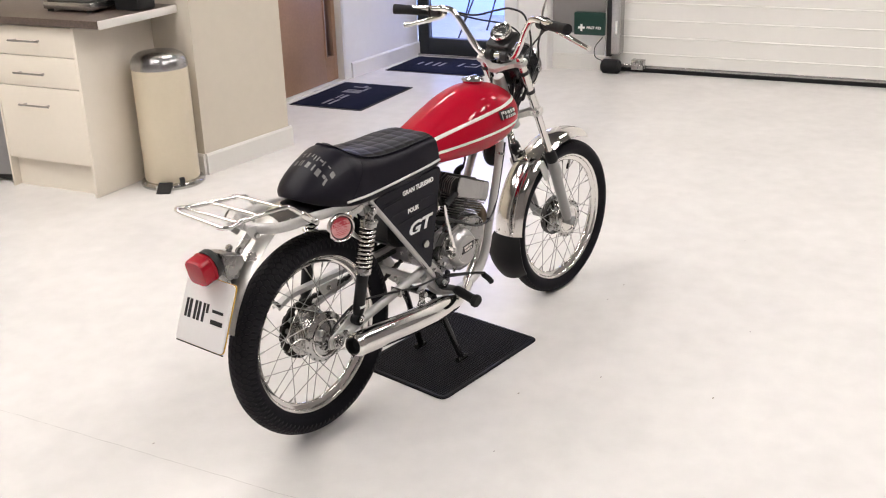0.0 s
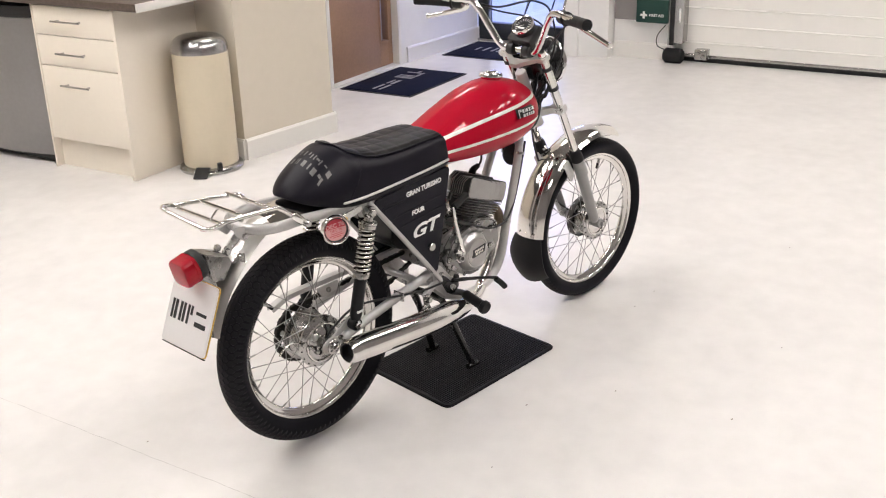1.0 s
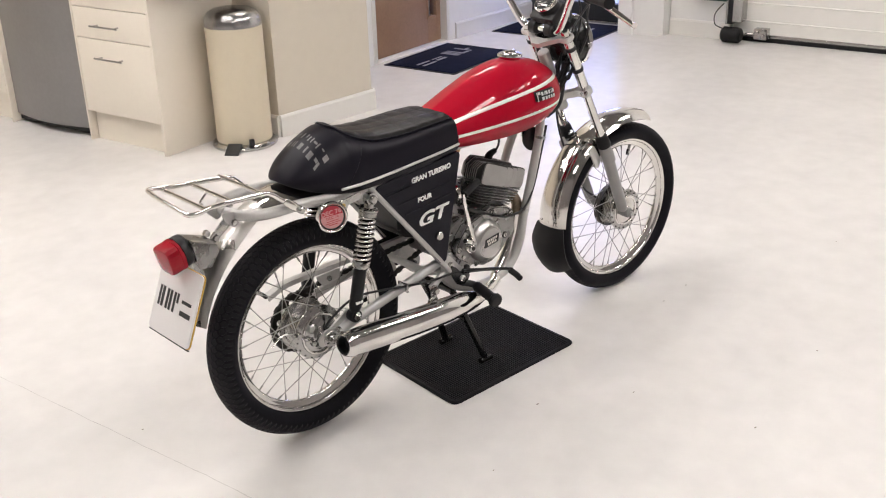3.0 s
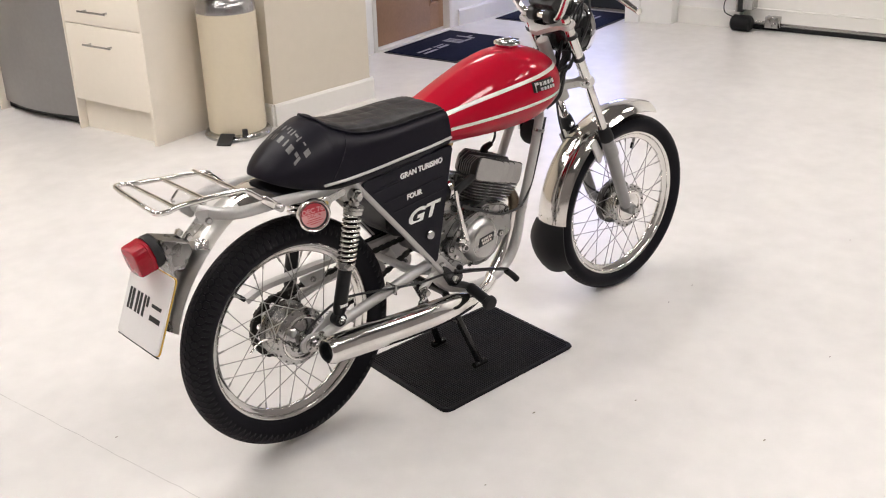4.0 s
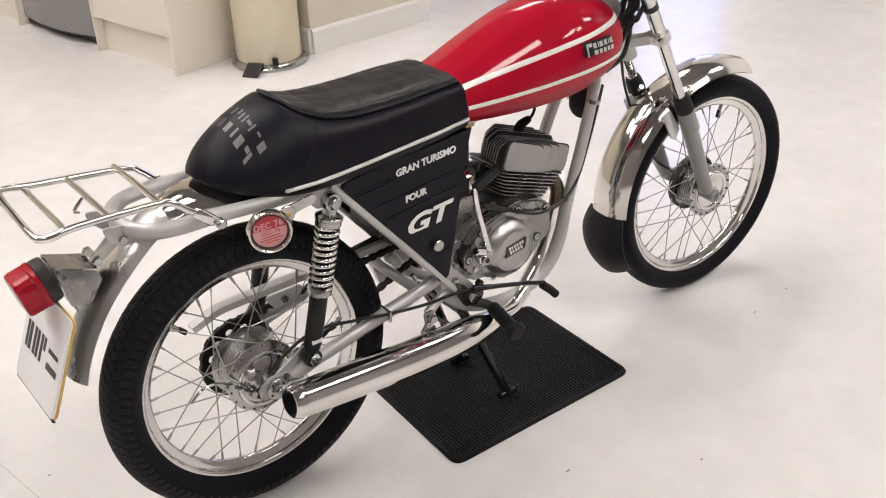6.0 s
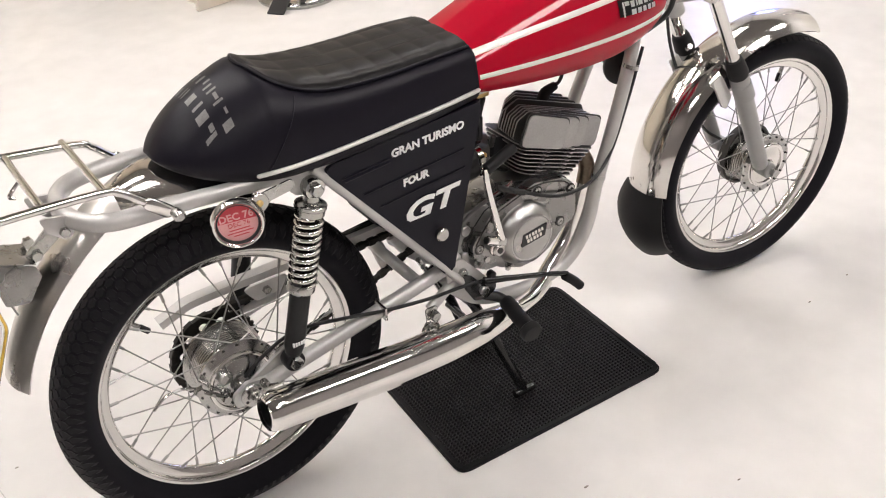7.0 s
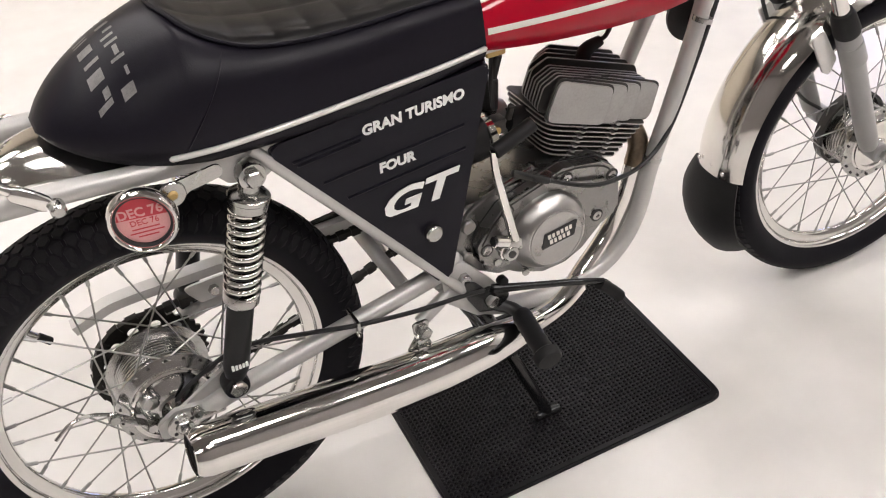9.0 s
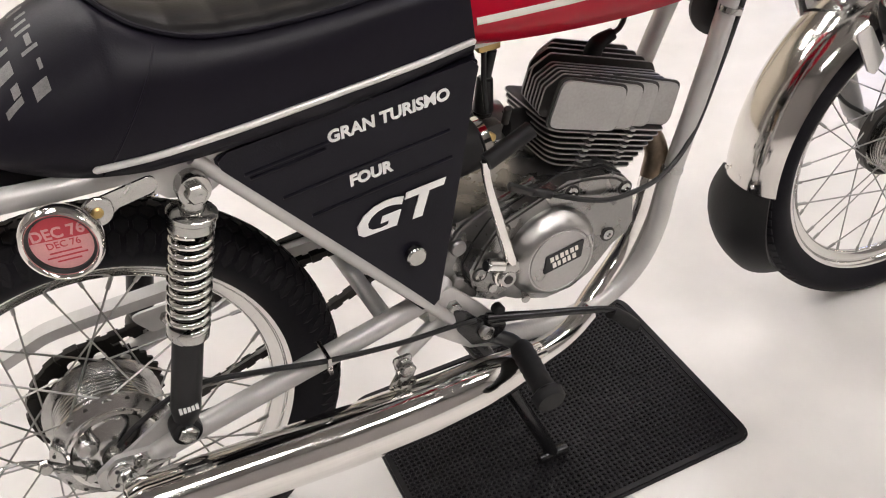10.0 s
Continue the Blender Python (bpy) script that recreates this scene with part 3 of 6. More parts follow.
for v in bm.verts:
    v.co.z += 0.003
part("pedal", moved(bm, pose(0, 0, 0, 0, 0, 26)), BLACK_P, bin_, "black foot pedal")
part("pedal_bracket", moved(box((-0.166, -0.012, 0.026), (-0.143, 0.012, 0.060), 0.003), pose(0, 0, 0, 0, 0, 58)), BLACK_P, bin_)

# ceiling lights, all out of view
def ceiling_light(u, v):
    c = thing("ceiling_light", ROOM @ pose(u, v, H), "white rectangular recessed ceiling light panel, out of view", "ceiling light", "ceiling light panels")
    part("diffuser", box((-0.57, -0.27, -0.012), (0.57, 0.27, -0.004)), LIGHT, c)
    for lo, hi in (((-0.6, -0.3, -0.02), (0.6, -0.271, 0)), ((-0.6, 0.271, -0.02), (0.6, 0.3, 0)), ((-0.6, -0.27, -0.02), (-0.571, 0.27, 0)), ((0.571, -0.27, -0.02), (0.6, 0.27, 0))):
        part("frame", box(lo, hi), TRIM, c)


for u, v in ((-3.2, -3.0), (-0.4, -3.0), (2.4, -3.0), (-3.2, 1.15), (-0.4, 1.15), (3.1, 1.6)):
    ceiling_light(u, v)
# unseen panels added to brighten the roller door, the floor and the kitchen
ceiling_light(4.2, -2.0)
ceiling_light(0.7, -2.2)
ceiling_light(-0.9, 4.1)
for u in (-1.9, 0.0):
    ceiling_light(u, 2.8)


# ---- the motorcycle ----
# x forward, y to the left, z up; the machine stands on its centre stand, rear wheel just clear of the floor
bike = thing("motorcycle", pose(0, 0, 0), "small red and black 1970s sports moped with chrome mudguards", "motorcycle")
RA = Vector((0.001, -0.001, 0.321))          # rear axle
FA = Vector((1.317, -0.008, 0.2985))        # front axle
YX = Matrix.Rotation(radians(90), 4, "X")       # turns lathe axis z to -y


def fork_x(z):
    """The fork legs' line."""
    return 1.288 - (z - 0.32) * 0.512


STEER_TOP, STEER_LOW = Vector((fork_x(0.93) - 0.045, 0, 0.93)), Vector((fork_x(0.70) - 0.045, 0, 0.70))
AXIS = (STEER_TOP - STEER_LOW).normalized()
STEER = Matrix.Translation(STEER_LOW) @ Matrix.Rotation(radians(-3.0), 4, AXIS) @ Matrix.Translation(-STEER_LOW)


def fpart(name, bm, mat, parent, label="", smooth=38):
    """A part of the steered front end."""
    return part(name, moved(bm, STEER), mat, parent, label, smooth)


def sub(name, bm, mat, parent, label="", smooth=38, steer=False):
    return part(name, moved(bm, STEER) if steer else bm, mat, parent, label, smooth)


def at_axle(c):
    return Matrix.Translation(c) @ YX


def wheel(c, rim_r, tyre_r, tyre_w, steer, name, rear):
    mk = fpart if steer else part
    w = new(name)
    w.parent = bike
    m = at_axle(c)
    # tyre: section round the crown, with a tread of blocks
    n = 22
    sec = []
    mid = rim_r + 0.42 * (tyre_r - rim_r)
    def crown(y):
        """Radius of the tread at a distance from the mid plane."""
        return mid + (tyre_r - 0.003 - mid) * max(0.0, 1 - abs(2 * y / tyre_w) ** 2.2) ** (1 / 2.0)
    for i in range(n + 1):
        a = math.pi * (-0.30 + 1.60 * i / n)
        y = -math.cos(a) * tyre_w / 2
        sec.append((crown(y), y) if math.sin(a) >= 0 else (mid + math.sin(a) * (mid - rim_r + 0.004) / math.sin(0.30 * math.pi), y * (1 + 0.22 * math.sin(a))))
    bm = lathe(sec, 96, m, closed=False)
    tyre = mk("tyre", bm, TYRE, w, "black treaded tyre", 50)
    # tread: staggered pointed lumps behind, ribs with notched shoulders in front
    bm = bmesh.new()
    if rear:
        lanes = [(k, k * tyre_w * 0.168, tyre_w * 0.112, 92, 0.5 if k % 2 else 0.0, 0.46, 0.80) for k in range(-2, 3)]
        lanes += [(k, k * tyre_w * 0.152, tyre_w * 0.088, 92, 0.5 if k % 2 else 0.0, 0.40, 0.74) for k in (-3, 3)]
    else:
        lanes = [(k, k * tyre_w * 0.15, tyre_w * 0.056, 96, 0.0, 0.49, 0.94) for k in (-1, 0, 1)]
        lanes += [(k, k * tyre_w * 0.155, tyre_w * 0.080, 96, 0.0, 0.40, 0.84) for k in (-2, 2)]
    for lane, yc, dy, cnt, shift, wide, q1 in lanes:
        point = 0.42 if rear else 0.95
        for k in range(cnt):
            a0 = 2 * math.pi * (k + shift) / cnt
            da = 2 * math.pi / cnt * wide
            pts = []
            for dr, q in ((-0.004, 1.0), (0.0020 if rear else 0.0012, q1)):
                for (sa, sy) in ((0, -1.0), (1, -point), (1, point), (0, 1.0), (-1, point), (-1, -point)):
                    yy = yc + sy * dy * q
                    r = crown(yy) + dr
                    a = a0 + sa * da * q
                    pts.append(bm.verts.new((r * math.cos(a), r * math.sin(a), yy)))
            bm.faces.new(pts[6:])
            for i in range(6):
                bm.faces.new((pts[i], pts[(i + 1) % 6], pts[6 + (i + 1) % 6], pts[6 + i]))
    sub("tread", moved(bm, m), TREAD, tyre, smooth=0, steer=steer)
    # rim: deep chrome section with rolled flanges
    hw = 0.021 if rear else 0.019
    prof = [(rim_r - 0.004, -hw), (rim_r, -hw + 0.002), (rim_r, -hw + 0.004), (rim_r - 0.006, -hw + 0.006), (rim_r - 0.009, -hw * 0.5), (rim_r - 0.022, -hw * 0.25),
            (rim_r - 0.023, 0), (rim_r - 0.022, hw * 0.25), (rim_r - 0.009, hw * 0.5), (rim_r - 0.006, hw - 0.006), (rim_r, hw - 0.004), (rim_r, hw - 0.002), (rim_r - 0.004, hw),
            (rim_r - 0.008, hw - 0.001), (rim_r - 0.0115, hw - 0.004), (rim_r - 0.0130, hw * 0.55), (rim_r - 0.0165, hw * 0.46), (rim_r - 0.0255, hw * 0.33), (rim_r - 0.0285, hw * 0.18), (rim_r - 0.0292, 0), (rim_r - 0.0285, -hw * 0.18), (rim_r - 0.0255, -hw * 0.33), (rim_r - 0.0165, -hw * 0.46), (rim_r - 0.0130, -hw * 0.55), (rim_r - 0.0115, -hw + 0.004), (rim_r - 0.008, -hw + 0.001)]
    mk("rim", lathe(prof, 96, m, closed=True), CHROME, w, "chrome plated steel rim")
    # hub
    hub_r = 0.066 if rear else 0.062
    y1, y2 = (-0.052, 0.030) if rear else (-0.045, 0.030)
    prof = [(0.012, -y2), (hub_r * 0.92, -y2), (hub_r + 0.008, -y2 + 0.002), (hub_r + 0.008, -y2 + 0.007), (hub_r * 0.9, -y2 + 0.010)]
    k = 7
    for i in range(k):
        zz = -y2 + 0.012 + i * 0.006
        prof += [(hub_r * 0.9, zz), (hub_r * 0.9 + 0.004, zz + 0.002), (hub_r * 0.9 + 0.004, zz + 0.004), (hub_r * 0.9, zz + 0.006)]
    prof += [(hub_r * 0.9, -y1 - 0.012), (hub_r + 0.010, -y1 - 0.010 if rear else -y1 - 0.007), (hub_r + 0.010, -y1 - 0.006 if rear else -y1 - 0.001), (hub_r * 0.95, -y1), (hub_r * 0.9, -y1 + 0.002), (0.012, -y1 + 0.002)]
    hub = mk("hub", lathe(prof, 48, m), HUB if rear else CHROME_DULL, w, "finned alloy hub")
    # brake plate on the right
    if rear:
        prof = [(0, -y1 + 0.030), (0.015, -y1 + 0.030), (0.017, -y1 + 0.024), (0.021, -y1 + 0.016), (0.030, -y1 + 0.0135), (0.039, -y1 + 0.009), (0.044, -y1 + 0.004), (0.050, -y1 + 0.0025), (hub_r * 0.90, -y1 + 0.0035)]
    else:
        prof = [(0, -y1 + 0.012), (0.012, -y1 + 0.014), (0.016, -y1 + 0.008), (hub_r * 0.45, -y1 + 0.008), (hub_r * 0.6, -y1 + 0.004), (hub_r * 0.86, -y1 + 0.004), (hub_r * 0.90, -y1 + 0.001)]
    mk("brake_plate", lathe(prof, 40, m), HUB if rear else CHROME, w, "polished brake plate")
    if not rear:
        mk("plate_ring", lathe([(0.044, -y1 + 0.003), (0.045, -y1 + 0.006), (0.048, -y1 + 0.007), (0.051, -y1 + 0.006), (0.052, -y1 + 0.003)], 40, m, closed=True), CHROME, w, "polished raised ring")
        for k in range(18):
            a = 2 * math.pi * (k + 0.4) / 18
            p = c + Vector((0.0665 * math.cos(a), y1 + 0.0045, 0.0665 * math.sin(a)))
            mk("flange_hole", cyl(p, p + Vector((0, -0.0058, 0)), 0.0024, seg=8), ALLOY_DARK, w)
        mk("drum_shell", lathe([(0.070, -y2 - 0.004), (0.0745, -y2 - 0.002), (0.0745, -y2 + 0.016), (0.070, -y2 + 0.018)], 44, m, closed=True), ALLOY_DARK, w, "dark drum edge")
    # spokes, laced in crossed pairs
    ns = 36
    for i in range(ns):
        side = -1 if i % 2 else 1
        yh = (y1 + 0.004) if side < 0 else (y2 - 0.004)
        grp = (i // 2) % 2
        ar = 2 * math.pi * (i + 0.5) / ns
        ah = ar + (0.95 if grp else -0.95)
        rh = hub_r + 0.004
        p0 = c + Vector((rh * math.cos(ah), yh, rh * math.sin(ah)))
        rr = rim_r - 0.027
        p1 = c + Vector((rr * math.cos(ar), side * -0.0 + (0.004 if side > 0 else -0.004), rr * math.sin(ar)))
        sp = mk("spoke", tube([p0, p1], 0.0013, 6, 0), SPOKE, w)
        d = (p0 - p1).normalized()
        sub("nipple", tube([p1, p1 + d * 0.016], 0.0026, 6, 0), SPOKE, sp, steer=steer)
    av = radians(133) if rear else radians(75)
    pv = c + Vector((math.cos(av), 0, math.sin(av))) * (rim_r - 0.028)
    dv = -Vector((math.cos(av), 0, math.sin(av)))
    vs = mk("valve", cyl(pv, pv + dv * 0.022, 0.004, seg=10), CHROME_DULL, w)
    sub("valve_cap", cyl(pv + dv * 0.016, pv + dv * 0.036, 0.0055, seg=12, bevel=0.001), RUBBER, vs, "black valve cap", steer=steer)
    return w


rear_wheel = wheel(RA, 0.2400, 0.3055, 0.090, False, "rear_wheel", True)
front_wheel = wheel(FA, 0.247, 0.2985, 0.071, True, "front_wheel", False)

# ---- tank ----
def lerp(x, xs, ys):
    return float(np.interp(x, xs, ys))


def smooth_lerp(x, xs, ys):
    """A smooth curve through the given stations."""
    x = min(max(x, xs[0]), xs[-1])
    i = max(0, min(len(xs) - 2, int(np.searchsorted(xs, x)) - 1))
    h = xs[i + 1] - xs[i]
    t = (x - xs[i]) / h
    def slope(j):
        if j == 0:
            return (ys[1] - ys[0]) / (xs[1] - xs[0])
        if j == len(xs) - 1:
            return (ys[-1] - ys[-2]) / (xs[-1] - xs[-2])
        return (ys[j + 1] - ys[j - 1]) / (xs[j + 1] - xs[j - 1])
    a, b = slope(i) * h, slope(i + 1) * h
    return (2 * t ** 3 - 3 * t * t + 1) * ys[i] + (t ** 3 - 2 * t * t + t) * a + (-2 * t ** 3 + 3 * t * t) * ys[i + 1] + (t ** 3 - t * t) * b


TX = [0.478, 0.528, 0.597, 0.694, 0.791, 0.868, 0.909, 0.927]
T_TOP = [0.820, 0.842, 0.871, 0.902, 0.911, 0.898, 0.881, 0.863]
T_BOT = [0.725, 0.720, 0.717, 0.717, 0.724, 0.742, 0.762, 0.776]
T_W = [0.098, 0.108, 0.121, 0.134, 0.138, 0.126, 0.102, 0.074]


def tank_half(x, z):
    """Half width of the tank at a height; the top is flatter and edged towards the seat."""
    zt, zb, w = smooth_lerp(x, TX, T_TOP), smooth_lerp(x, TX, T_BOT), smooth_lerp(x, TX, T_W)
    zw = zb + 0.36 * (zt - zb)
    if z >= zw:
        t = min(1.0, (z - zw) / (zt - zw))
        dome = max(0.0, 1 - t ** 2.0) ** (1 / 1.9)
        f = lerp(x, [0.478, 0.56, 0.66, 0.75], [0.60, 0.53, 0.44, 0.36])
        edged = 1 - (1 - f) * (t / 0.80) ** 1.75 if t < 0.80 else f * max(0.0, 1 - ((t - 0.80) / 0.20) ** 1.4) ** (1 / 1.15)
        k = lerp(x, [0.478, 0.60, 0.78], [1.0, 0.75, 0.0])
        return w * (k * edged + (1 - k) * dome)
    return w * max(0.0, 1 - 0.22 * abs((z - zw) / (zw - zb)) ** 2.4)


rings = []
for x in list(np.linspace(0.478, 0.868, 26)) + [0.880, 0.892, 0.902, 0.911, 0.918, 0.924, 0.927]:
    zt, zb = smooth_lerp(x, TX, T_TOP), smooth_lerp(x, TX, T_BOT)
    ring = []
    us = np.linspace(0, 1, 25)
    right = [(x, -tank_half(x, zb + (zt - zb) * (1 - (1 - s) ** 1.7)), zb + (zt - zb) * (1 - (1 - s) ** 1.7)) for s in us]
    left = [(p[0], -p[1], p[2]) for p in right[::-1][1:]]
    inner = [(x, 0.03, zb + 0.01), (x, -0.03, zb + 0.01)]
    rings.append(right + left + inner)
bm = loft(rings)
tank = part("fuel_tank", bm, RED, bike, "glossy red fuel tank with two white stripes", 50)


def stripe(z0, z1, width, bow, x0=0.486, x1=0.917):
    bm = bmesh.new()
    n = 40
    rows = []
    for i in range(n + 1):
        s = i / n
        x = x0 + (x1 - x0) * s
        zc = z0 + (z1 - z0) * s + bow * 4 * s * (1 - s)
        row = []
        for j in range(5):
            z = zc + (j / 4 - 0.5) * width
            row.append(bm.verts.new((x, -tank_half(x, z) - (0.0012 if 0 < j < 4 else 0.0003), z)))
        rows.append(row)
    for A, B in zip(rows, rows[1:]):
        for j in range(4):
            bm.faces.new((A[j], A[j + 1], B[j + 1], B[j]))
    other = bm.copy()
    for v in other.verts:
        v.co.y = -v.co.y
    sub("stripe", bm, STRIPE, tank, "white painted stripe")
    sub("stripe", other, STRIPE, tank, "white painted stripe")


stripe(0.796, 0.856, 0.0088, 0.007)
stripe(0.760, 0.787, 0.0088, -0.002)
# maker's badge: a plain black plate with silver bars
def tank_badge(x0, x1, z0, z1):
    bm = bmesh.new()
    rows = []
    for i in range(7):
        x = x0 + (x1 - x0) * i / 6
        rows.append([bm.verts.new((x, -tank_half(x, z) - 0.003, z)) for z in (z0 + 0.0 * i, (z0 + z1) / 2, z1)])
    for A, B in zip(rows, rows[1:]):
        for j in range(2):
            bm.faces.new((A[j], A[j + 1], B[j + 1], B[j]))
    bmesh.ops.solidify(bm, geom=bm.faces[:], thickness=0.004)
    return bm


badge = sub("badge", tank_badge(0.760, 0.844, 0.808, 0.836), BLACK_P, tank, "black badge with silver bars")

# filler cap
CAPC = Vector((0.799, 0.0, 0.912))
cap_m = Matrix.Translation(CAPC) @ Matrix.Rotation(radians(4), 4, "Y")
prof = [(0, 0.017), (0.018, 0.0168), (0.024, 0.0155), (0.026, 0.013), (0.034, 0.012), (0.037, 0.009), (0.037, 0.004), (0.033, 0.001), (0.030, -0.006)]
cap = part("filler_cap", lathe(prof, 36, cap_m), CHROME, bike, "chrome filler cap")
sub("cap_grip", moved(box((-0.020, -0.005, 0.0165), (0.020, 0.005, 0.021), 0.002), cap_m), CHROME, cap)

# ---- seat ----
SX = [-0.060, -0.048, -0.028, 0.0, 0.045, 0.085, 0.104, 0.118, 0.14, 0.18, 0.24, 0.32, 0.40, 0.478]
S_TOP = [0.757, 0.776, 0.798, 0.820, 0.846, 0.859, 0.861, 0.853, 0.841, 0.829, 0.821, 0.818, 0.819, 0.817]
S_BOT = [0.752, 0.744, 0.735, 0.725, 0.713, 0.706, 0.704, 0.703, 0.703, 0.703, 0.705, 0.709, 0.716, 0.724]
S_W = [0.020, 0.044, 0.068, 0.089, 0.108, 0.116, 0.119, 0.121, 0.122, 0.123, 0.123, 0.121, 0.118, 0.110]


def seat_half(x, z):
    zt, zb, w = smooth_lerp(x, SX, S_TOP), smooth_lerp(x, SX, S_BOT), smooth_lerp(x, SX, S_W)
    zw = zb + 0.22 * (zt - zb)
    if z >= zw:
        n = lerp(x, [-0.06, 0.06, 0.10, 0.15, 0.478], [1.7, 1.8, 2.4, 4.6, 9.0])
        lean = 1 - lerp(x, [0.06, 0.15], [0.0, 0.11]) * (z - zw) / (zt - zw)
        return w * lean * max(0.0, 1 - abs((z - zw) / (zt - zw)) ** n) ** (1 / lerp(x, [-0.06, 0.06, 0.10, 0.15, 0.478], [1.7, 1.75, 2.0, 2.9, 4.2]))
    return w * (1 - 0.10 * abs((z - zw) / (zw - zb)) ** 2)


rings = []
for x in [-0.060, -0.057, -0.053, -0.048] + list(np.linspace(-0.041, 0.09, 12)) + list(np.linspace(0.095, 0.15, 14)) + list(np.linspace(0.16, 0.478, 28)):
    zt, zb = smooth_lerp(x, SX, S_TOP), smooth_lerp(x, SX, S_BOT)
    right = []
    for s in np.linspace(0, 1, 27):
        z = zb + (zt - zb) * (1 - (1 - s) ** 2.0)
        right.append((x, -seat_half(x, z), z))
    left = [(p[0], -p[1], p[2]) for p in right[::-1][1:]]
    rings.append(right + left)
seat = part("seat", loft(rings), SEAT, bike, "black vinyl seat with humped tail", 60)

# quilted pad on top, with a piped edge
def seat_top(x, y):
    """Height of the seat's upper surface."""
    lo, hi = smooth_lerp(x, SX, S_BOT) + 0.3 * (smooth_lerp(x, SX, S_TOP) - smooth_lerp(x, SX, S_BOT)), smooth_lerp(x, SX, S_TOP)
    for _ in range(24):
        mid = (lo + hi) / 2
        if seat_half(x, mid) > abs(y):
            lo = mid
        else:
            hi = mid
    return lo


def pad_half(x):
    return smooth_lerp(x, [0.098, 0.108, 0.125, 0.155, 0.20, 0.28, 0.40, 0.474], [0.012, 0.036, 0.058, 0.077, 0.089, 0.093, 0.091, 0.085])


bm = bmesh.new()
rows = []
xs = np.linspace(0.098, 0.474, 110)
for x in xs:
    row = []
    for j in range(41):
        v = -1 + 2 * j / 40
        y = v * pad_half(x)
        edge = min(1.0, (1 - abs(v)) * 9, (x - 0.096) / 0.012)
        q = 0.0030 * abs(math.sin(math.pi * (x - 0.082) / 0.045)) ** 0.32 * abs(math.sin(math.pi * (y + 0.115) / 0.046)) ** 0.32
        row.append(bm.verts.new((x, y, seat_top(x, y) + 0.001 + max(0, edge) * (0.003 + q))))
    rows.append(row)
for A, B in zip(rows, rows[1:]):
    for j in range(40):
        bm.faces.new((A[j], A[j + 1], B[j + 1], B[j]))
sub("seat_pad", bm, SEAT_PAD, seat, "quilted glossy black seat pad", 80)
edge = [(x, -pad_half(x), seat_top(x, pad_half(x)) + 0.003) for x in xs[::-1]] + [(x, pad_half(x), seat_top(x, pad_half(x)) + 0.003) for x in xs]
sub("piping", tube(edge, 0.0028, 8, 0), SEAT, seat, "black piping")
for sgn in (-1, 1):
    run = [(x, sgn * (seat_half(x, lerp(x, [0.06, 0.478], [0.722, 0.746])) + 0.0025), lerp(x, [0.06, 0.478], [0.722, 0.746])) for x in np.linspace(0.066, 0.474, 24)]
    sub("trim_strip", tube([(run[0][0] - 0.003, run[0][1], run[0][2])] + run + [(run[-1][0] + 0.003, run[-1][1], run[-1][2])], [0.0014] + [0.0038] * len(run) + [0.0014], 10, 0), YOKE, seat, "bright aluminium trim strip")

    seam = [(0.150 - 0.078 * t, sgn * (seat_half(0.150 - 0.078 * t, z) + 0.0004), z) for t, z in zip(np.linspace(0, 1, 12), np.linspace(0.822, 0.712, 12))]
    sub("seam", tube(seam, 0.0012, 6, 0), SEAT, seat)

# worn maker's transfer across the tail, as plain silver bars
for x0, length, y0, wide in ((0.038, 0.016, -0.090, 0.009), (0.038, 0.004, -0.074, 0.008), (0.040, 0.017, -0.056, 0.0035), (0.036, 0.006, -0.050, 0.011), (0.040, 0.017, -0.034, 0.0035), (0.038, 0.016, -0.024, 0.0035),
                             (0.040, 0.012, -0.014, 0.004), (0.039, 0.017, 0.0, 0.006), (0.039, 0.016, 0.018, 0.0035), (0.039, 0.004, 0.024, 0.008), (0.012, 0.019, -0.084, 0.0045), (0.012, 0.008, -0.078, 0.008),
                             (0.012, 0.019, -0.062, 0.012), (0.014, 0.019, -0.040, 0.0045), (0.012, 0.018, -0.024, 0.011), (0.012, 0.018, 0.0, 0.0035), (0.012, 0.018, 0.008, 0.0035), (0.011, 0.016, 0.022, 0.010)):
    x0, length, y0, wide = x0 + 0.013, length * 0.95, -0.086 + (y0 + 0.09) * 0.98, wide * 1.05
    if wide > 0:
        bm = bmesh.new()
        g = [[bm.verts.new((x0 - length * i / 4, y0 + wide * j / 4, seat_top(x0 - length * i / 4, y0 + wide * j / 4) + 0.0007)) for j in range(5)] for i in range(5)]
        for i in range(4):
            for j in range(4):
                bm.faces.new((g[i][j], g[i + 1][j], g[i + 1][j + 1], g[i][j + 1]))
        sub("transfer_bar", bm, SEAT_MARK, seat, "worn silver bar")

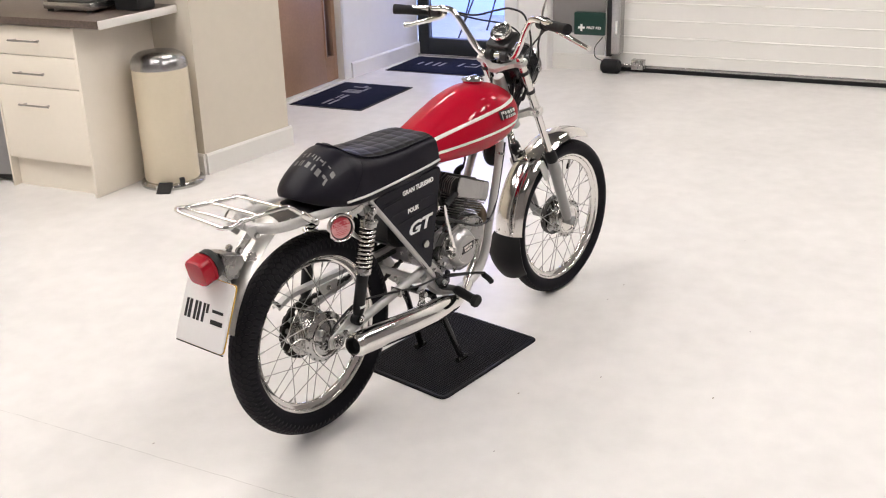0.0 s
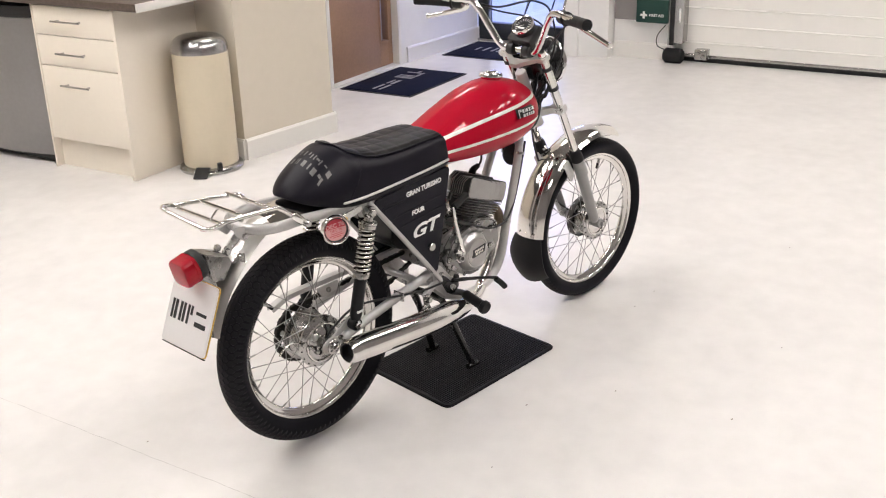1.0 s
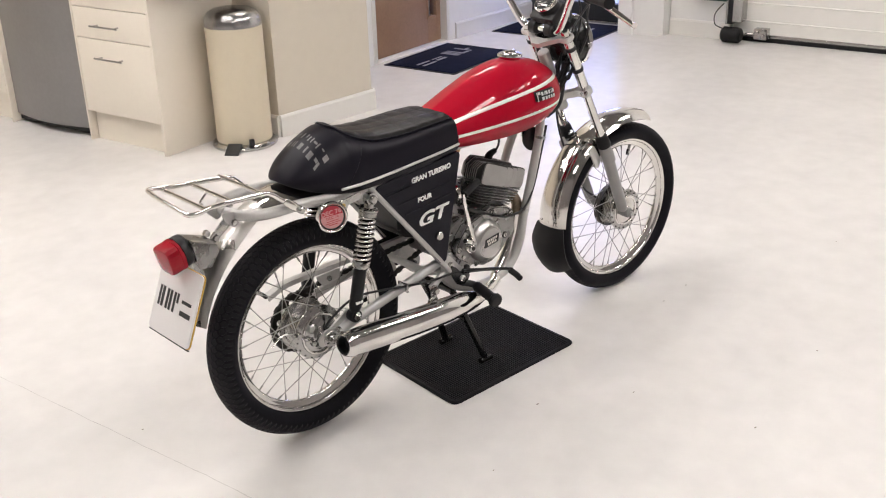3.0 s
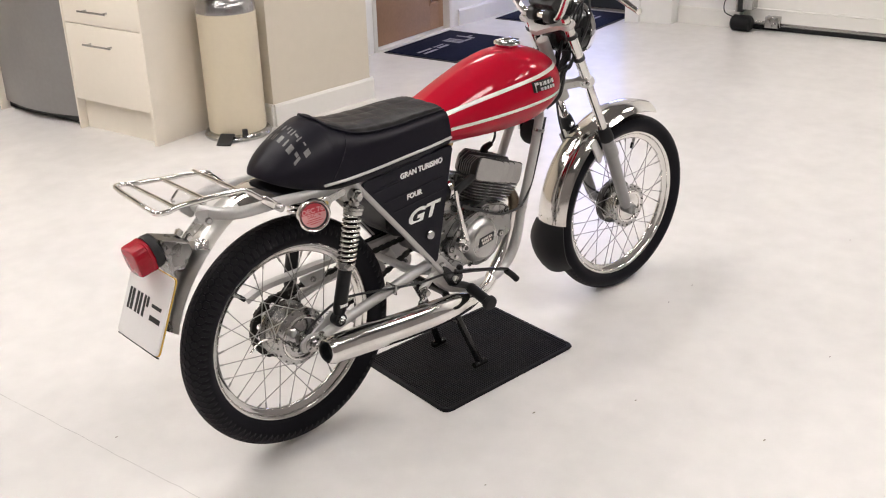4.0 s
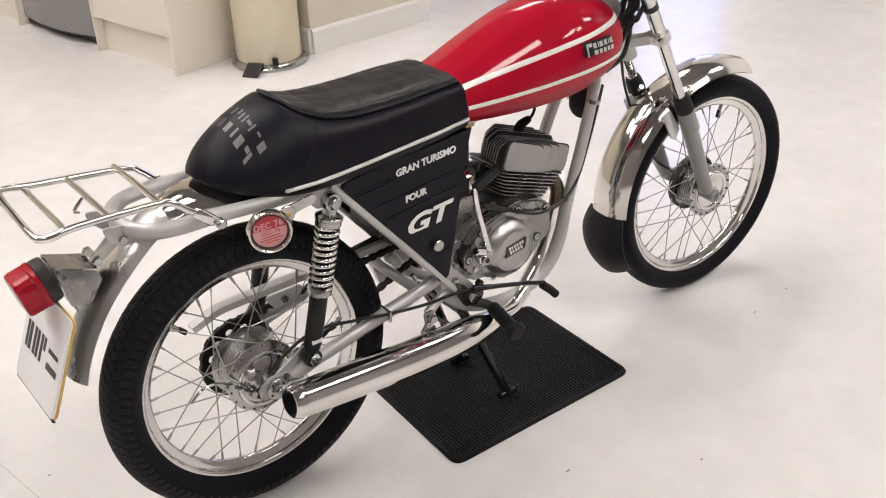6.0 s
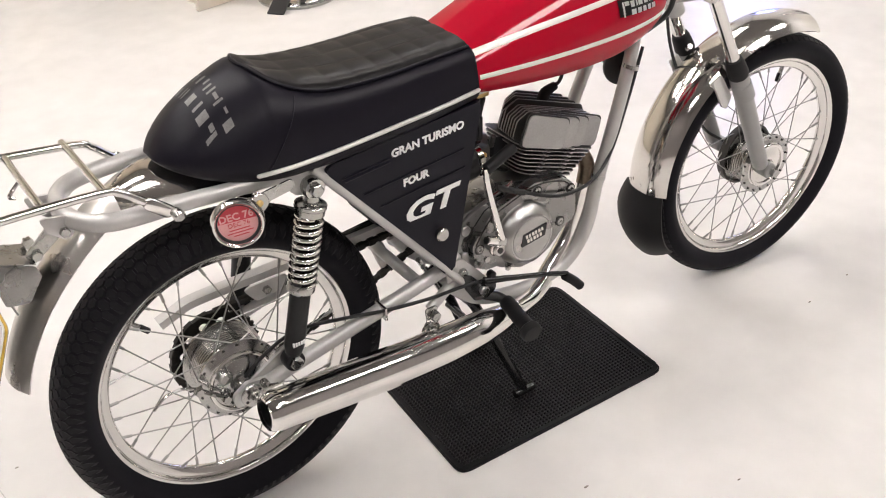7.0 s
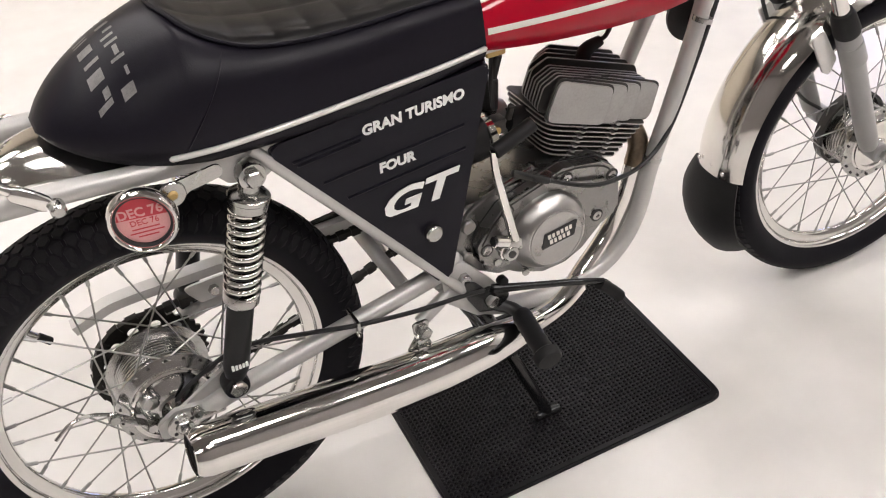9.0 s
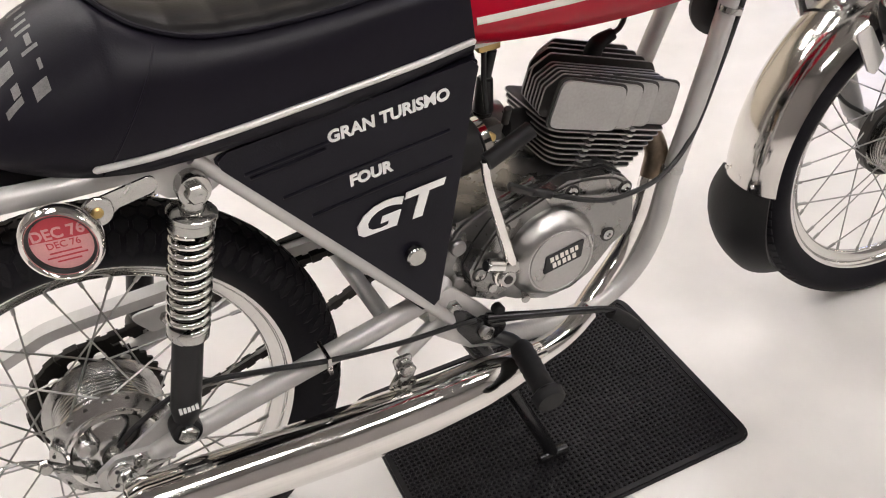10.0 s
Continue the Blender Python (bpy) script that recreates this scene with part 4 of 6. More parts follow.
# ---- side panels ----
def side_panel(sgn):
    """A black triangular cover."""
    def yy(z):
        return sgn * (0.108 + (0.72 - z) * 0.045)
    outline = rounded([(0.170, 0.697), (0.484, 0.722), (0.478, 0.70), (0.405, 0.417), (0.388, 0.412)], 0.012, 4)
    bm = bmesh.new()
    a = [bm.verts.new((x, yy(z), z)) for x, z in outline]
    b = [bm.verts.new((x, yy(z) - sgn * 0.012, z)) for x, z in outline]
    bm.faces.new(a)
    bm.faces.new(b[::-1])
    n = len(a)
    for i in range(n):
        bm.faces.new((a[i], b[i], b[(i + 1) % n], a[(i + 1) % n]))
    bmesh.ops.bevel(bm, geom=[e for e in bm.edges if e.verts[0] in a and e.verts[1] in a], offset=0.003, segments=2, affect="EDGES")
    # its front edge turns inwards
    turn = []
    for z, x in ((0.716, 0.479), (0.62, 0.4535), (0.52, 0.4275), (0.43, 0.404)):
        g = (z - 0.40) / 0.316
        y0, y1 = yy(z) - sgn * 0.002, yy(z) - sgn * (0.010 + 0.034 * g)
        turn.append([(x - 0.006, y0, z), (x + 0.001, y0 - sgn * 0.003, z), (x + 0.004 + 0.015 * g, y1, z), (x - 0.004 + 0.015 * g, y1, z)])
    merge(bm, loft(turn))
    p = part("side_panel", bm, PANEL, bike, "black plastic triangular side panel")
    # raised ribs
    for x0, z0, x1, z1 in ((0.205, 0.668, 0.300, 0.677), (0.210, 0.662, 0.295, 0.670), (0.240, 0.628, 0.440, 0.647), (0.268, 0.596, 0.440, 0.613)):
        sub("rib", tube([(x0, yy(z0), z0), (x1, yy(z1), z1)], 0.0022, 8, 0), PANEL, p)
    k = (0.380, 0.504)
    kn = sub("knob", cyl((k[0], yy(k[1]), k[1]), (k[0], yy(k[1]) + sgn * 0.012, k[1]), 0.0125, seg=24, bevel=0.002), CHROME_DULL, p, "round metal fastener")
    if sgn < 0:
        lean = Matrix(((0.9976, 0.069 * 0, 0, 0), (0, -0.045, -1, 0), (0.0698, 1, -0.045, 0), (0, 0, 0, 1)))
        def put(x, z):
            return Matrix.Translation((x, yy(z) - 0.0008, z)) @ lean
        letters("GRAN TURISMO", 0.0203, 0.0006, put(0.371, 0.6865), PLASTIC_W, p, bold=0.0007, label="white transfer lettering", sx=0.98)
        letters("FOUR", 0.0195, 0.0006, put(0.341, 0.6245), PLASTIC_W, p, bold=0.0008, label="white transfer lettering", sx=1.0)
        letters("GT", 0.056, 0.0006, put(0.361, 0.564), PLASTIC_W, p, bold=0.0018, shear=0.25, label="large white transfer lettering", sx=1.40)
    return p


side_panel(-1)
side_panel(1)

# ---- frame ----
for s in (-1, 1):
    part("downtube", tube([(0.925, s * 0.020, 0.79), (0.875, s * 0.050, 0.668), (0.826, s * 0.062, 0.54), (0.790, s * 0.066, 0.44), (0.772, s * 0.066, 0.36), (0.742, s * 0.066, 0.305),
                           (0.69, s * 0.068, 0.272), (0.60, s * 0.075, 0.268), (0.50, s * 0.085, 0.295), (0.44, s * 0.088, 0.335), (0.40, s * 0.09, 0.39)], 0.0135, 14), SILVER, bike, "silver painted cradle tube")
    part("seat_tube", tube([(0.158, s * 0.104, 0.702), (0.398, s * 0.116, 0.412), (0.425, s * 0.105, 0.375)], 0.0078, 10), SILVER, bike, "silver painted diagonal tube")
    part("seat_rail", tube([(0.48, s * 0.075, 0.705), (0.30, s * 0.092, 0.697), (0.083, s * 0.092, 0.701), (-0.05, s * 0.091, 0.710), (-0.12, s * 0.088, 0.711), (-0.165, s * 0.076, 0.711), (-0.195, s * 0.042, 0.711), (-0.204, 0, 0.711)], [0.011, 0.011, 0.012, 0.0135, 0.0142, 0.0142, 0.0142, 0.0142], 14), SILVER, bike, "silver painted seat rail")
    part("swingarm_tube", tube([(0.43, s * 0.085, 0.418), (0.388, s * 0.098, 0.408), (0.10, s * 0.098, 0.347), (0.035, s * 0.094, 0.327)], 0.0135, 12, 4), SILVER, bike, "silver painted swingarm tube")
    part("axle_plate", moved(prism(rounded([(-0.030, 0.300), (0.045, 0.314), (0.05, 0.338), (-0.005, 0.345), (-0.032, 0.328)], 0.010), "y", s * 0.090, s * 0.098, 0.0015), pose(0, 0, 0)), SILVER, bike)
    part("footrest_hanger", prism(rounded([(0.395, 0.415), (0.43, 0.425), (0.47, 0.38), (0.505, 0.335), (0.50, 0.30), (0.45, 0.315), (0.40, 0.36)], 0.012), "y", s * 0.102, s * 0.108, 0.0015), SILVER, bike)
part("swingarm_bridge", tube([(0.345, -0.09, 0.400), (0.345, 0.09, 0.400)], 0.011, 12, 0), SILVER, bike)
part("swingarm_brace", prism(rounded([(0.348, 0.388), (0.376, 0.388), (0.400, 0.318), (0.376, 0.312)], 0.006), "y", 0.084, 0.096, 0.002), SILVER, bike)
part("backbone", tube([(0.93, 0, 0.80), (0.80, 0, 0.765), (0.60, 0, 0.73), (0.48, 0, 0.70), (0.42, 0, 0.60)], 0.018, 14), SILVER, bike)
part("tank_rail", box((0.48, -0.05, 0.700), (0.60, 0.05, 0.712), 0.003), SILVER, bike)
part("steering_head", cyl(STEER_LOW + AXIS * 0.01, STEER_TOP - AXIS * 0.03, 0.0185, bevel=0.002), SILVER, bike, "silver steering head")
part("air_box", prism(rounded([(0.292, 0.520), (0.318, 0.498), (0.395, 0.475), (0.43, 0.69), (0.292, 0.69)], 0.02), "y", -0.05, 0.055, 0.01), BLACK_P, bike, "black air box behind the panels")
part("upper_brace", prism(rounded([(0.262, 0.424), (0.262, 0.452), (0.44, 0.472), (0.44, 0.440)], 0.006), "y", 0.056, 0.062, 0.001), BLACK_PAINT, bike)

# ---- rear shocks ----
def shock(s):
    top, low = Vector((0.150, s * 0.115, 0.676)), Vector((0.079, s * 0.106, 0.363))
    sh = new("rear_shock")
    sh.parent = bike
    d = (low - top).normalized()
    L = (low - top).length
    P = lambda t: top + d * t
    part("top_eye", lathe([(0.009, -0.010), (0.017, -0.010), (0.018, -0.006), (0.018, 0.006), (0.017, 0.010), (0.009, 0.010)], 24, Matrix.Translation(top) @ YX, closed=True), CHROME_DULL, sh)
    part("top_bolt", hexnut(top + Vector((0, s * 0.008, 0)), top + Vector((0, s * 0.019, 0)), 0.0115), CHROME_DULL, sh)
    part("top_cup", lathe([(0, 0.010), (0.013, 0.012), (0.0135, 0.024), (0.0245, 0.026), (0.0265, 0.028), (0.0265, 0.033), (0.0245, 0.035), (0.0245, 0.045), (0.0, 0.046)], 32, along(top, low)), CHROME_DULL, sh, "chrome spring cup")
    coil = []
    turns, z0, z1 = 10.0, 0.047, 0.172
    m = along(top, low)
    for i in range(int(turns * 20) + 1):
        a = 2 * math.pi * i / 20
        coil.append(m @ Vector((0.0205 * math.cos(a), 0.0205 * math.sin(a), z0 + (z1 - z0) * i / (turns * 20))))
    part("spring", tube(coil, 0.0040, 10, 0), GUARD, sh, "chrome coil spring")
    part("inner_rod", cyl(P(0.04), P(0.18), 0.0135), BLACK_PAINT, sh)
    part("lower_cup", lathe([(0, 0.170), (0.022, 0.170), (0.0235, 0.174), (0.0235, 0.184), (0.020, 0.188), (0, 0.188)], 28, along(top, low)), CHROME_DULL, sh)
    part("damper_body", lathe([(0, 0.186), (0.017, 0.186), (0.0175, 0.19), (0.0175, L - 0.030), (0.016, L - 0.022), (0.013, L - 0.010), (0, L - 0.008)], 28, along(top, low)), DAMPER, sh, "black damper body")
    part("lower_eye", lathe([(0.008, -0.012), (0.0175, -0.012), (0.0185, -0.008), (0.0185, 0.008), (0.0175, 0.012), (0.008, 0.012)], 24, Matrix.Translation(low) @ YX, closed=True), DAMPER, sh)
    part("lower_bolt", hexnut(low + Vector((0, s * 0.008, 0)), low + Vector((0, s * 0.019, 0)), 0.0125), CHROME_DULL, sh)
    for k in range(5):
        w = P(L - 0.041) + Vector((-0.0125 + 0.0047 * k, 0, 0))
        part("label_bar", box((w.x, w.y + s * 0.0150 if abs(k - 2) == 2 else w.y + s * 0.0166, w.z - 0.0035), (w.x + 0.0034, w.y + s * 0.0183, w.z + 0.0035)), PLASTIC_W, sh)
    part("upper_mount", prism(rounded([(0.095, 0.70), (0.19, 0.705), (0.20, 0.675), (0.165, 0.655), (0.125, 0.665)], 0.01), "y", s * 0.098, s * 0.104, 0.001), SILVER, sh)


shock(-1)
shock(1)

# ---- mudguards ----
def fender(c, r, a0, a1, half, drop, mat, label, steer=False, beads=True, name="mudguard"):
    """A rolled sheet arc with turned-down sides."""
    n = 48
    prof = []
    k = 13
    for j in range(k):
        t = -1 + 2 * j / (k - 1)
        prof.append((c.y + t * half if steer else t * half, -drop * abs(t) ** 2.6))
    rings = []
    r0 = r
    for i in range(n + 1):
        a = radians(a0 + (a1 - a0) * i / n)
        r = r0(math.degrees(a)) if callable(r0) else r0
        out = [(c.x + (r + h) * math.cos(a), y, c.z + (r + h) * math.sin(a)) for y, h in prof]
        inn = [(c.x + (r + h - 0.0022) * math.cos(a), y * 0.97, c.z + (r + h - 0.0022) * math.sin(a)) for y, h in prof[::-1]]
        rings.append(out + inn)
    bm = loft(rings)
    return (fpart if steer else part)(name, bm, mat, bike, label, 40)


fender(RA, lambda a: smooth_lerp(a, [60, 86, 96, 108, 126, 160], [0.376, 0.398, 0.411, 0.418, 0.398, 0.372]), 62, 158, 0.048, 0.020, SATIN, "polished stainless rear mudguard", name="rear_mudguard")
front_guard = fender(FA + Vector((0, 0.003, 0)), lambda a: smooth_lerp(a, [73, 100, 130, 158, 176.5], [0.344, 0.350, 0.350, 0.345, 0.338]), 73, 176.5, 0.060, 0.027, GUARD, "chrome front mudguard", steer=True, name="front_mudguard")
# flat tail sheet that carries the guard up under the seat
rings = []
for i in range(9):
    t = i / 8
    x = -0.128 + 0.17 * t
    hw = 0.046 + 0.036 * min(1, t * 1.6)
    zc = 0.740 - 0.026 * max(0, t - 0.35) ** 1.2 - 0.020 * (1 - t) ** 4
    ring = [(x, v * hw, zc - 0.020 * abs(v) ** 2.2) for v in np.linspace(-1, 1, 13)]
    rings.append(ring + [(x, v * hw, zc - 0.0025 - 0.020 * abs(v) ** 2.2) for v in np.linspace(1, -1, 13)])
part("tail_sheet", loft(rings), GUARD, bike, "polished tail sheet under the seat", 50)
# rubber flap below the front guard
rings = []
for i in range(13):
    t = i / 12
    a = radians(177 + 30 * t)
    r = 0.336 + 0.022 * math.sin(t * math.pi * 0.9)
    hw = 0.058 + 0.020 * math.sin(t * math.pi * 0.85) - 0.006 * t * t
    dr = 0.020 + 0.018 * t
    ring = [(FA.x + (r - dr * abs(v) ** 2.4) * math.cos(a), v * hw, FA.z + (r - dr * abs(v) ** 2.4) * math.sin(a)) for v in np.linspace(-1, 1, 11)]
    ring += [(FA.x + (r - 0.004 - dr * abs(v) ** 2.4) * math.cos(a), v * hw * 0.97, FA.z + (r - 0.004 - dr * abs(v) ** 2.4) * math.sin(a)) for v in np.linspace(1, -1, 11)]
    rings.append(ring)
fpart("mud_flap", loft(rings), RUBBER, bike, "black rubber mud flap", 50)
for y in (-0.032, 0.0, 0.032):
    a = radians(174)
    p = FA + Vector((math.cos(a) * 0.338, y, math.sin(a) * 0.338))
    sub("rivet", lathe([(0.004, 0), (0.0035, 0.0015), (0, 0.002)], 12, along(p, p + Vector((math.cos(a), 0, math.sin(a))))), CHROME, front_guard, steer=True)
# guard stays: a bridge on each fork leg
for s in (-1, 1):
    fpart("guard_stay", tube([(fork_x(0.55) , s * 0.082, 0.545), (fork_x(0.55) - 0.02, s * 0.066, 0.578), (fork_x(0.55) - 0.03, s * 0.048, 0.596)], 0.006, 8), CHROME_DULL, bike)

# ---- tail: rack, lamp and plate ----
rack = new("luggage_rack")
rack.parent = bike
tagged(rack, "chrome tube luggage rack")
for s in (-1, 1):
    fx, fy, fz = (0.020, 0.010, -0.008) if s > 0 else (0, 0, 0)
    part("side_rail", tube([(-0.362, s * 0.054, 0.778 + s * 0.004), (-0.358, s * 0.088, 0.778 + s * 0.007), (-0.338, s * 0.099, 0.777 + s * 0.006), (-0.30, s * 0.100, 0.776), (-0.165 + fx, s * 0.099 - fy, 0.770 + fz), (-0.138 + fx, s * 0.101 - fy, 0.762 + fz * 1.5), (-0.118 + fx, s * 0.104 - fy, 0.747 + fz * 2), (-0.102 + fx, s * 0.107 - fy, 0.734 + fz * 2.4)], 0.0062, 10), CHROME, rack)
    clamp = tube([(-0.108, 0, 0.740), (-0.104, 0, 0.7365), (-0.078, 0, 0.7145), (-0.074, 0, 0.711)], [0.0075, 0.0105, 0.0105, 0.0085], 14, 0)
    for v in clamp.verts:
        v.co.x, v.co.y, v.co.z = v.co.x + fx, v.co.y * 0.62 + s * 0.109 - fy, v.co.z + fz * 2.4
    part("rail_clamp", clamp, CHROME, rack, "flattened rail end")
    part("clamp_bolt", cyl((-0.067 + fx, s * 0.104 - fy, 0.7075 + fz * 2.4), (-0.067 + fx, s * 0.124 - fy, 0.7065 + fz * 2.4), 0.0092, bevel=0.003), CHROME_DULL, rack)
for x, z in ((-0.315, 0.773), (-0.243, 0.771), (-0.157, 0.767)):
    part("cross_bar", tube([(x, -0.099, z), (x, 0.099, z)], 0.0058, 10, 0), CHROME, rack)
part("rear_bar", tube([(-0.362, -0.056, 0.774), (-0.362, 0.056, 0.782)], 0.0062, 10, 0), CHROME, rack)
part("hook", tube([(-0.245, 0.02, 0.764), (-0.262, 0.022, 0.745), (-0.255, 0.024, 0.738)], 0.003, 8), CHROME, rack)
part("rack_stay", tube([(-0.215, -0.04, 0.74), (-0.235, -0.06, 0.752), (-0.25, -0.075, 0.765)], 0.005, 8), CHROME_DULL, rack)

lamp = new("tail_lamp")
lamp.parent = bike
LC = Vector((-0.331, 0.0, 0.653))
d = Vector((-0.97, 0, -0.245)).normalized()
ml = along(LC, LC + d)
part("lamp_base", lathe([(0, -0.002), (0.038, -0.002), (0.040, 0.002), (0.041, 0.012), (0.040, 0.018), (0, 0.018)], 36, ml), BLACK_P, lamp, "black lamp base")
prof = [(0.036, 0.018), (0.039, 0.020), (0.039, 0.027)] + [(0.0375 + (0.0010 if i % 2 else 0), 0.029 + i * 0.0032) for i in range(9)] + [(0.0375, 0.0575), (0.0355, 0.0605), (0.030, 0.062), (0.0, 0.063)]
bm = lathe(prof, 72)
for v in bm.verts:
    if v.co.z > 0.028 and int(round(math.atan2(v.co.y, v.co.x) / (2 * math.pi) * 72)) % 3 == 0:
        v.co.x, v.co.y = v.co.x * 0.972, v.co.y * 0.972
for v in bm.verts:
    if v.co.z > 0.019:
        a = math.atan2(v.co.y, v.co.x)
        k = 0.93 / (abs(math.cos(a)) ** 4 + abs(math.sin(a)) ** 4) ** 0.25
        v.co.x, v.co.y = v.co.x * k, v.co.y * k
bm = moved(bm, ml)
part("lens", bm, RED_LENS, lamp, "ribbed red plastic lens")
for s in (-1, 1):
    part("lamp_bracket", prism(rounded([(-0.330, 0.679), (-0.264, 0.656), (-0.258, 0.638), (-0.284, 0.600), (-0.318, 0.606)], 0.006), "y", s * 0.034, s * 0.0365, 0.0006), ALLOY, lamp, "grey sheet metal bracket")
part("bracket_back", prism([(-0.331, 0.678), (-0.328, 0.678), (-0.304, 0.585), (-0.307, 0.585)], "y", -0.0335, 0.0335), ALLOY, lamp)
part("bracket_top", prism([(-0.330, 0.6815), (-0.330, 0.6795), (-0.262, 0.6565), (-0.262, 0.6585)], "y", -0.0335, 0.0335), ALLOY, lamp, "folded grey top plate")
part("link_plate", prism(rounded([(-0.272, 0.668), (-0.262, 0.650), (-0.205, 0.690), (-0.222, 0.712)], 0.006), "y", -0.022, -0.018, 0.0008), CHROME_DULL, lamp)
for s in (-1, 1):
    part("top_mount", prism(rounded([(-0.244, 0.728), (-0.206, 0.722), (-0.198, 0.692), (-0.212, 0.682), (-0.236, 0.704)], 0.006), "y", s * 0.036, s * 0.041, 0.001), SILVER, lamp)
    part("mount_bolt", hexnut((-0.256, s * 0.016, 0.664), (-0.256, s * 0.028, 0.664), 0.009), CHROME_DULL, lamp)
    part("mount_bolt", hexnut((-0.213, s * 0.040, 0.698), (-0.213, s * 0.048, 0.698), 0.008), CHROME_DULL, lamp)

# number plate, tilted back; its writing is drawn as bars
plate = new("number_plate")
plate.parent = bike
tagged(plate, "white show plate with dark bars and yellow edge")
mp = Matrix.Translation((-0.368, 0.005, 0.523)) @ Matrix.Rotation(radians(22.5), 4, "Y") @ Matrix(((0, 0, -1, 0), (-1, 0, 0, 0), (0, 1, 0, 0), (0, 0, 0, 1)))
part("plate_face", moved(prism(rounded([(-0.092, -0.09), (0.092, -0.09), (0.092, 0.09), (-0.092, 0.09)], 0.012), "z", -0.0005, 0.003, 0.0005), mp), PLATE_W, plate)
part("plate_back", moved(prism(rounded([(-0.0915, -0.0895), (0.0915, -0.0895), (0.0915, 0.0895), (-0.0915, 0.0895)], 0.0125), "z", -0.006, -0.0042), mp), ALLOY, plate)
part("plate_edge", moved(prism(rounded([(-0.0935, -0.0915), (0.0935, -0.0915), (0.0935, 0.0915), (-0.0935, 0.0915)], 0.0125), "z", -0.004, -0.0006), mp), PLATE_Y, plate, "yellow plate backing")
for x0, x1, y0, y1 in ((-0.076, -0.067, -0.026, 0.024), (-0.063, -0.052, -0.026, 0.024), (-0.042, -0.032, -0.026, 0.024), (-0.028, -0.018, -0.026, 0.024), (-0.010, -0.001, -0.026, 0.024), (0.003, 0.012, 0.000, 0.024)):
    part("dark_bar", moved(box((x0, y0, 0.0028), (x1, y1, 0.0036)), mp), BLACK_P, plate)
for x0, x1, y0, y1 in ((0.026, 0.068, 0.006, 0.014), (0.026, 0.072, -0.024, -0.012)):
    part("dark_bar", moved(box((x0, y0, 0.0028), (x1, y1, 0.0036)), mp), BLACK_P, plate)
part("lower_edge", moved(box((-0.0915, -0.0945, -0.0042), (0.0915, -0.0917, 0.0012), 0.001), mp), BLACK_P, plate, "dark lower edge")
part("plate_bracket", moved(box((-0.03, -0.05, -0.012), (0.03, 0.06, -0.0045), 0.001), mp), ALLOY, plate)

# tax disc holder on its arm
disc = new("tax_disc_holder")
disc.parent = bike
tagged(disc, "chrome ringed holder with a pink paper disc")
DC = Vector((0.016, -0.126, 0.667))
dn = Vector((-0.33, -0.94, 0.03)).normalized()
md = along(DC, DC + dn)
part("ring", lathe([(0.0335, -0.004), (0.0335, 0.006), (0.0342, 0.008), (0.0362, 0.0095), (0.0385, 0.0085), (0.0407, 0.004), (0.0415, -0.002), (0.040, -0.006), (0.036, -0.007)], 48, md, closed=True), GUARD, disc, "chrome bezel")
part("inner_ring", lathe([(0.0305, 0.0), (0.0305, 0.004), (0.0335, 0.006), (0.0335, 0.0)], 48, md, closed=True), BLACK_P, disc)
part("back", lathe([(0, -0.010), (0.03, -0.010), (0.039, -0.006), (0.039, -0.004), (0, -0.004)], 40, md), CHROME_DULL, disc)
part("paper", lathe([(0, -0.002), (0.0305, -0.002), (0.0305, 0.0008), (0, 0.0008)], 40, md), DISC_PINK, disc, "pink paper disc")
zax = dn
xax = Vector((0, 0, 1)).cross(zax).normalized()
yax = zax.cross(xax)
mt = Matrix(((xax.x, yax.x, zax.x, DC.x), (xax.y, yax.y, zax.y, DC.y), (xax.z, yax.z, zax.z, DC.z), (0, 0, 0, 1))) @ Matrix.Rotation(radians(8), 4, "Z")
part("printed_band", moved(prism([(0.030 * math.cos(radians(a)), 0.030 * math.sin(radians(a))) for a in (5, 20, 35, 50, 65, 80, 95, 110, 125, 140, 155, 170)], "z", 0.0006, 0.0012), mt), DISC_RED, disc)
letters("DEC 76", 0.0165, 0.0003, mt @ pose(0, 0.0115, 0.0016), DISC_PINK, disc, bold=0.0004)
letters("DEC 76", 0.0105, 0.0003, mt @ pose(0.001, -0.002, 0.0012), DISC_RED, disc)
for y, w in ((-0.011, 0.016), (-0.016, 0.020), (-0.021, 0.012)):
    part("printed_line", moved(box((-w, y, 0.0007), (w, y + 0.0016, 0.0012)), mt), DISC_RED, disc)
part("arm", prism(rounded([(0.035, 0.688), (0.060, 0.70), (0.115, 0.708), (0.118, 0.690), (0.075, 0.683), (0.055, 0.668), (0.040, 0.672)], 0.008), "y", -0.1235, -0.1205, 0.0008), CHROME_DULL, disc)
part("arm_ear", cyl((0.055, -0.1212, 0.686), (0.055, -0.1262, 0.686), 0.0160, seg=28, bevel=0.001), CHROME_DULL, disc)
part("arm_screw", lathe([(0.0060, 0), (0.0060, 0.001), (0.004, 0.003), (0, 0.0035)], 18, along((0.055, -0.1262, 0.686), (0.055, -0.2, 0.686))), BRASS, disc)

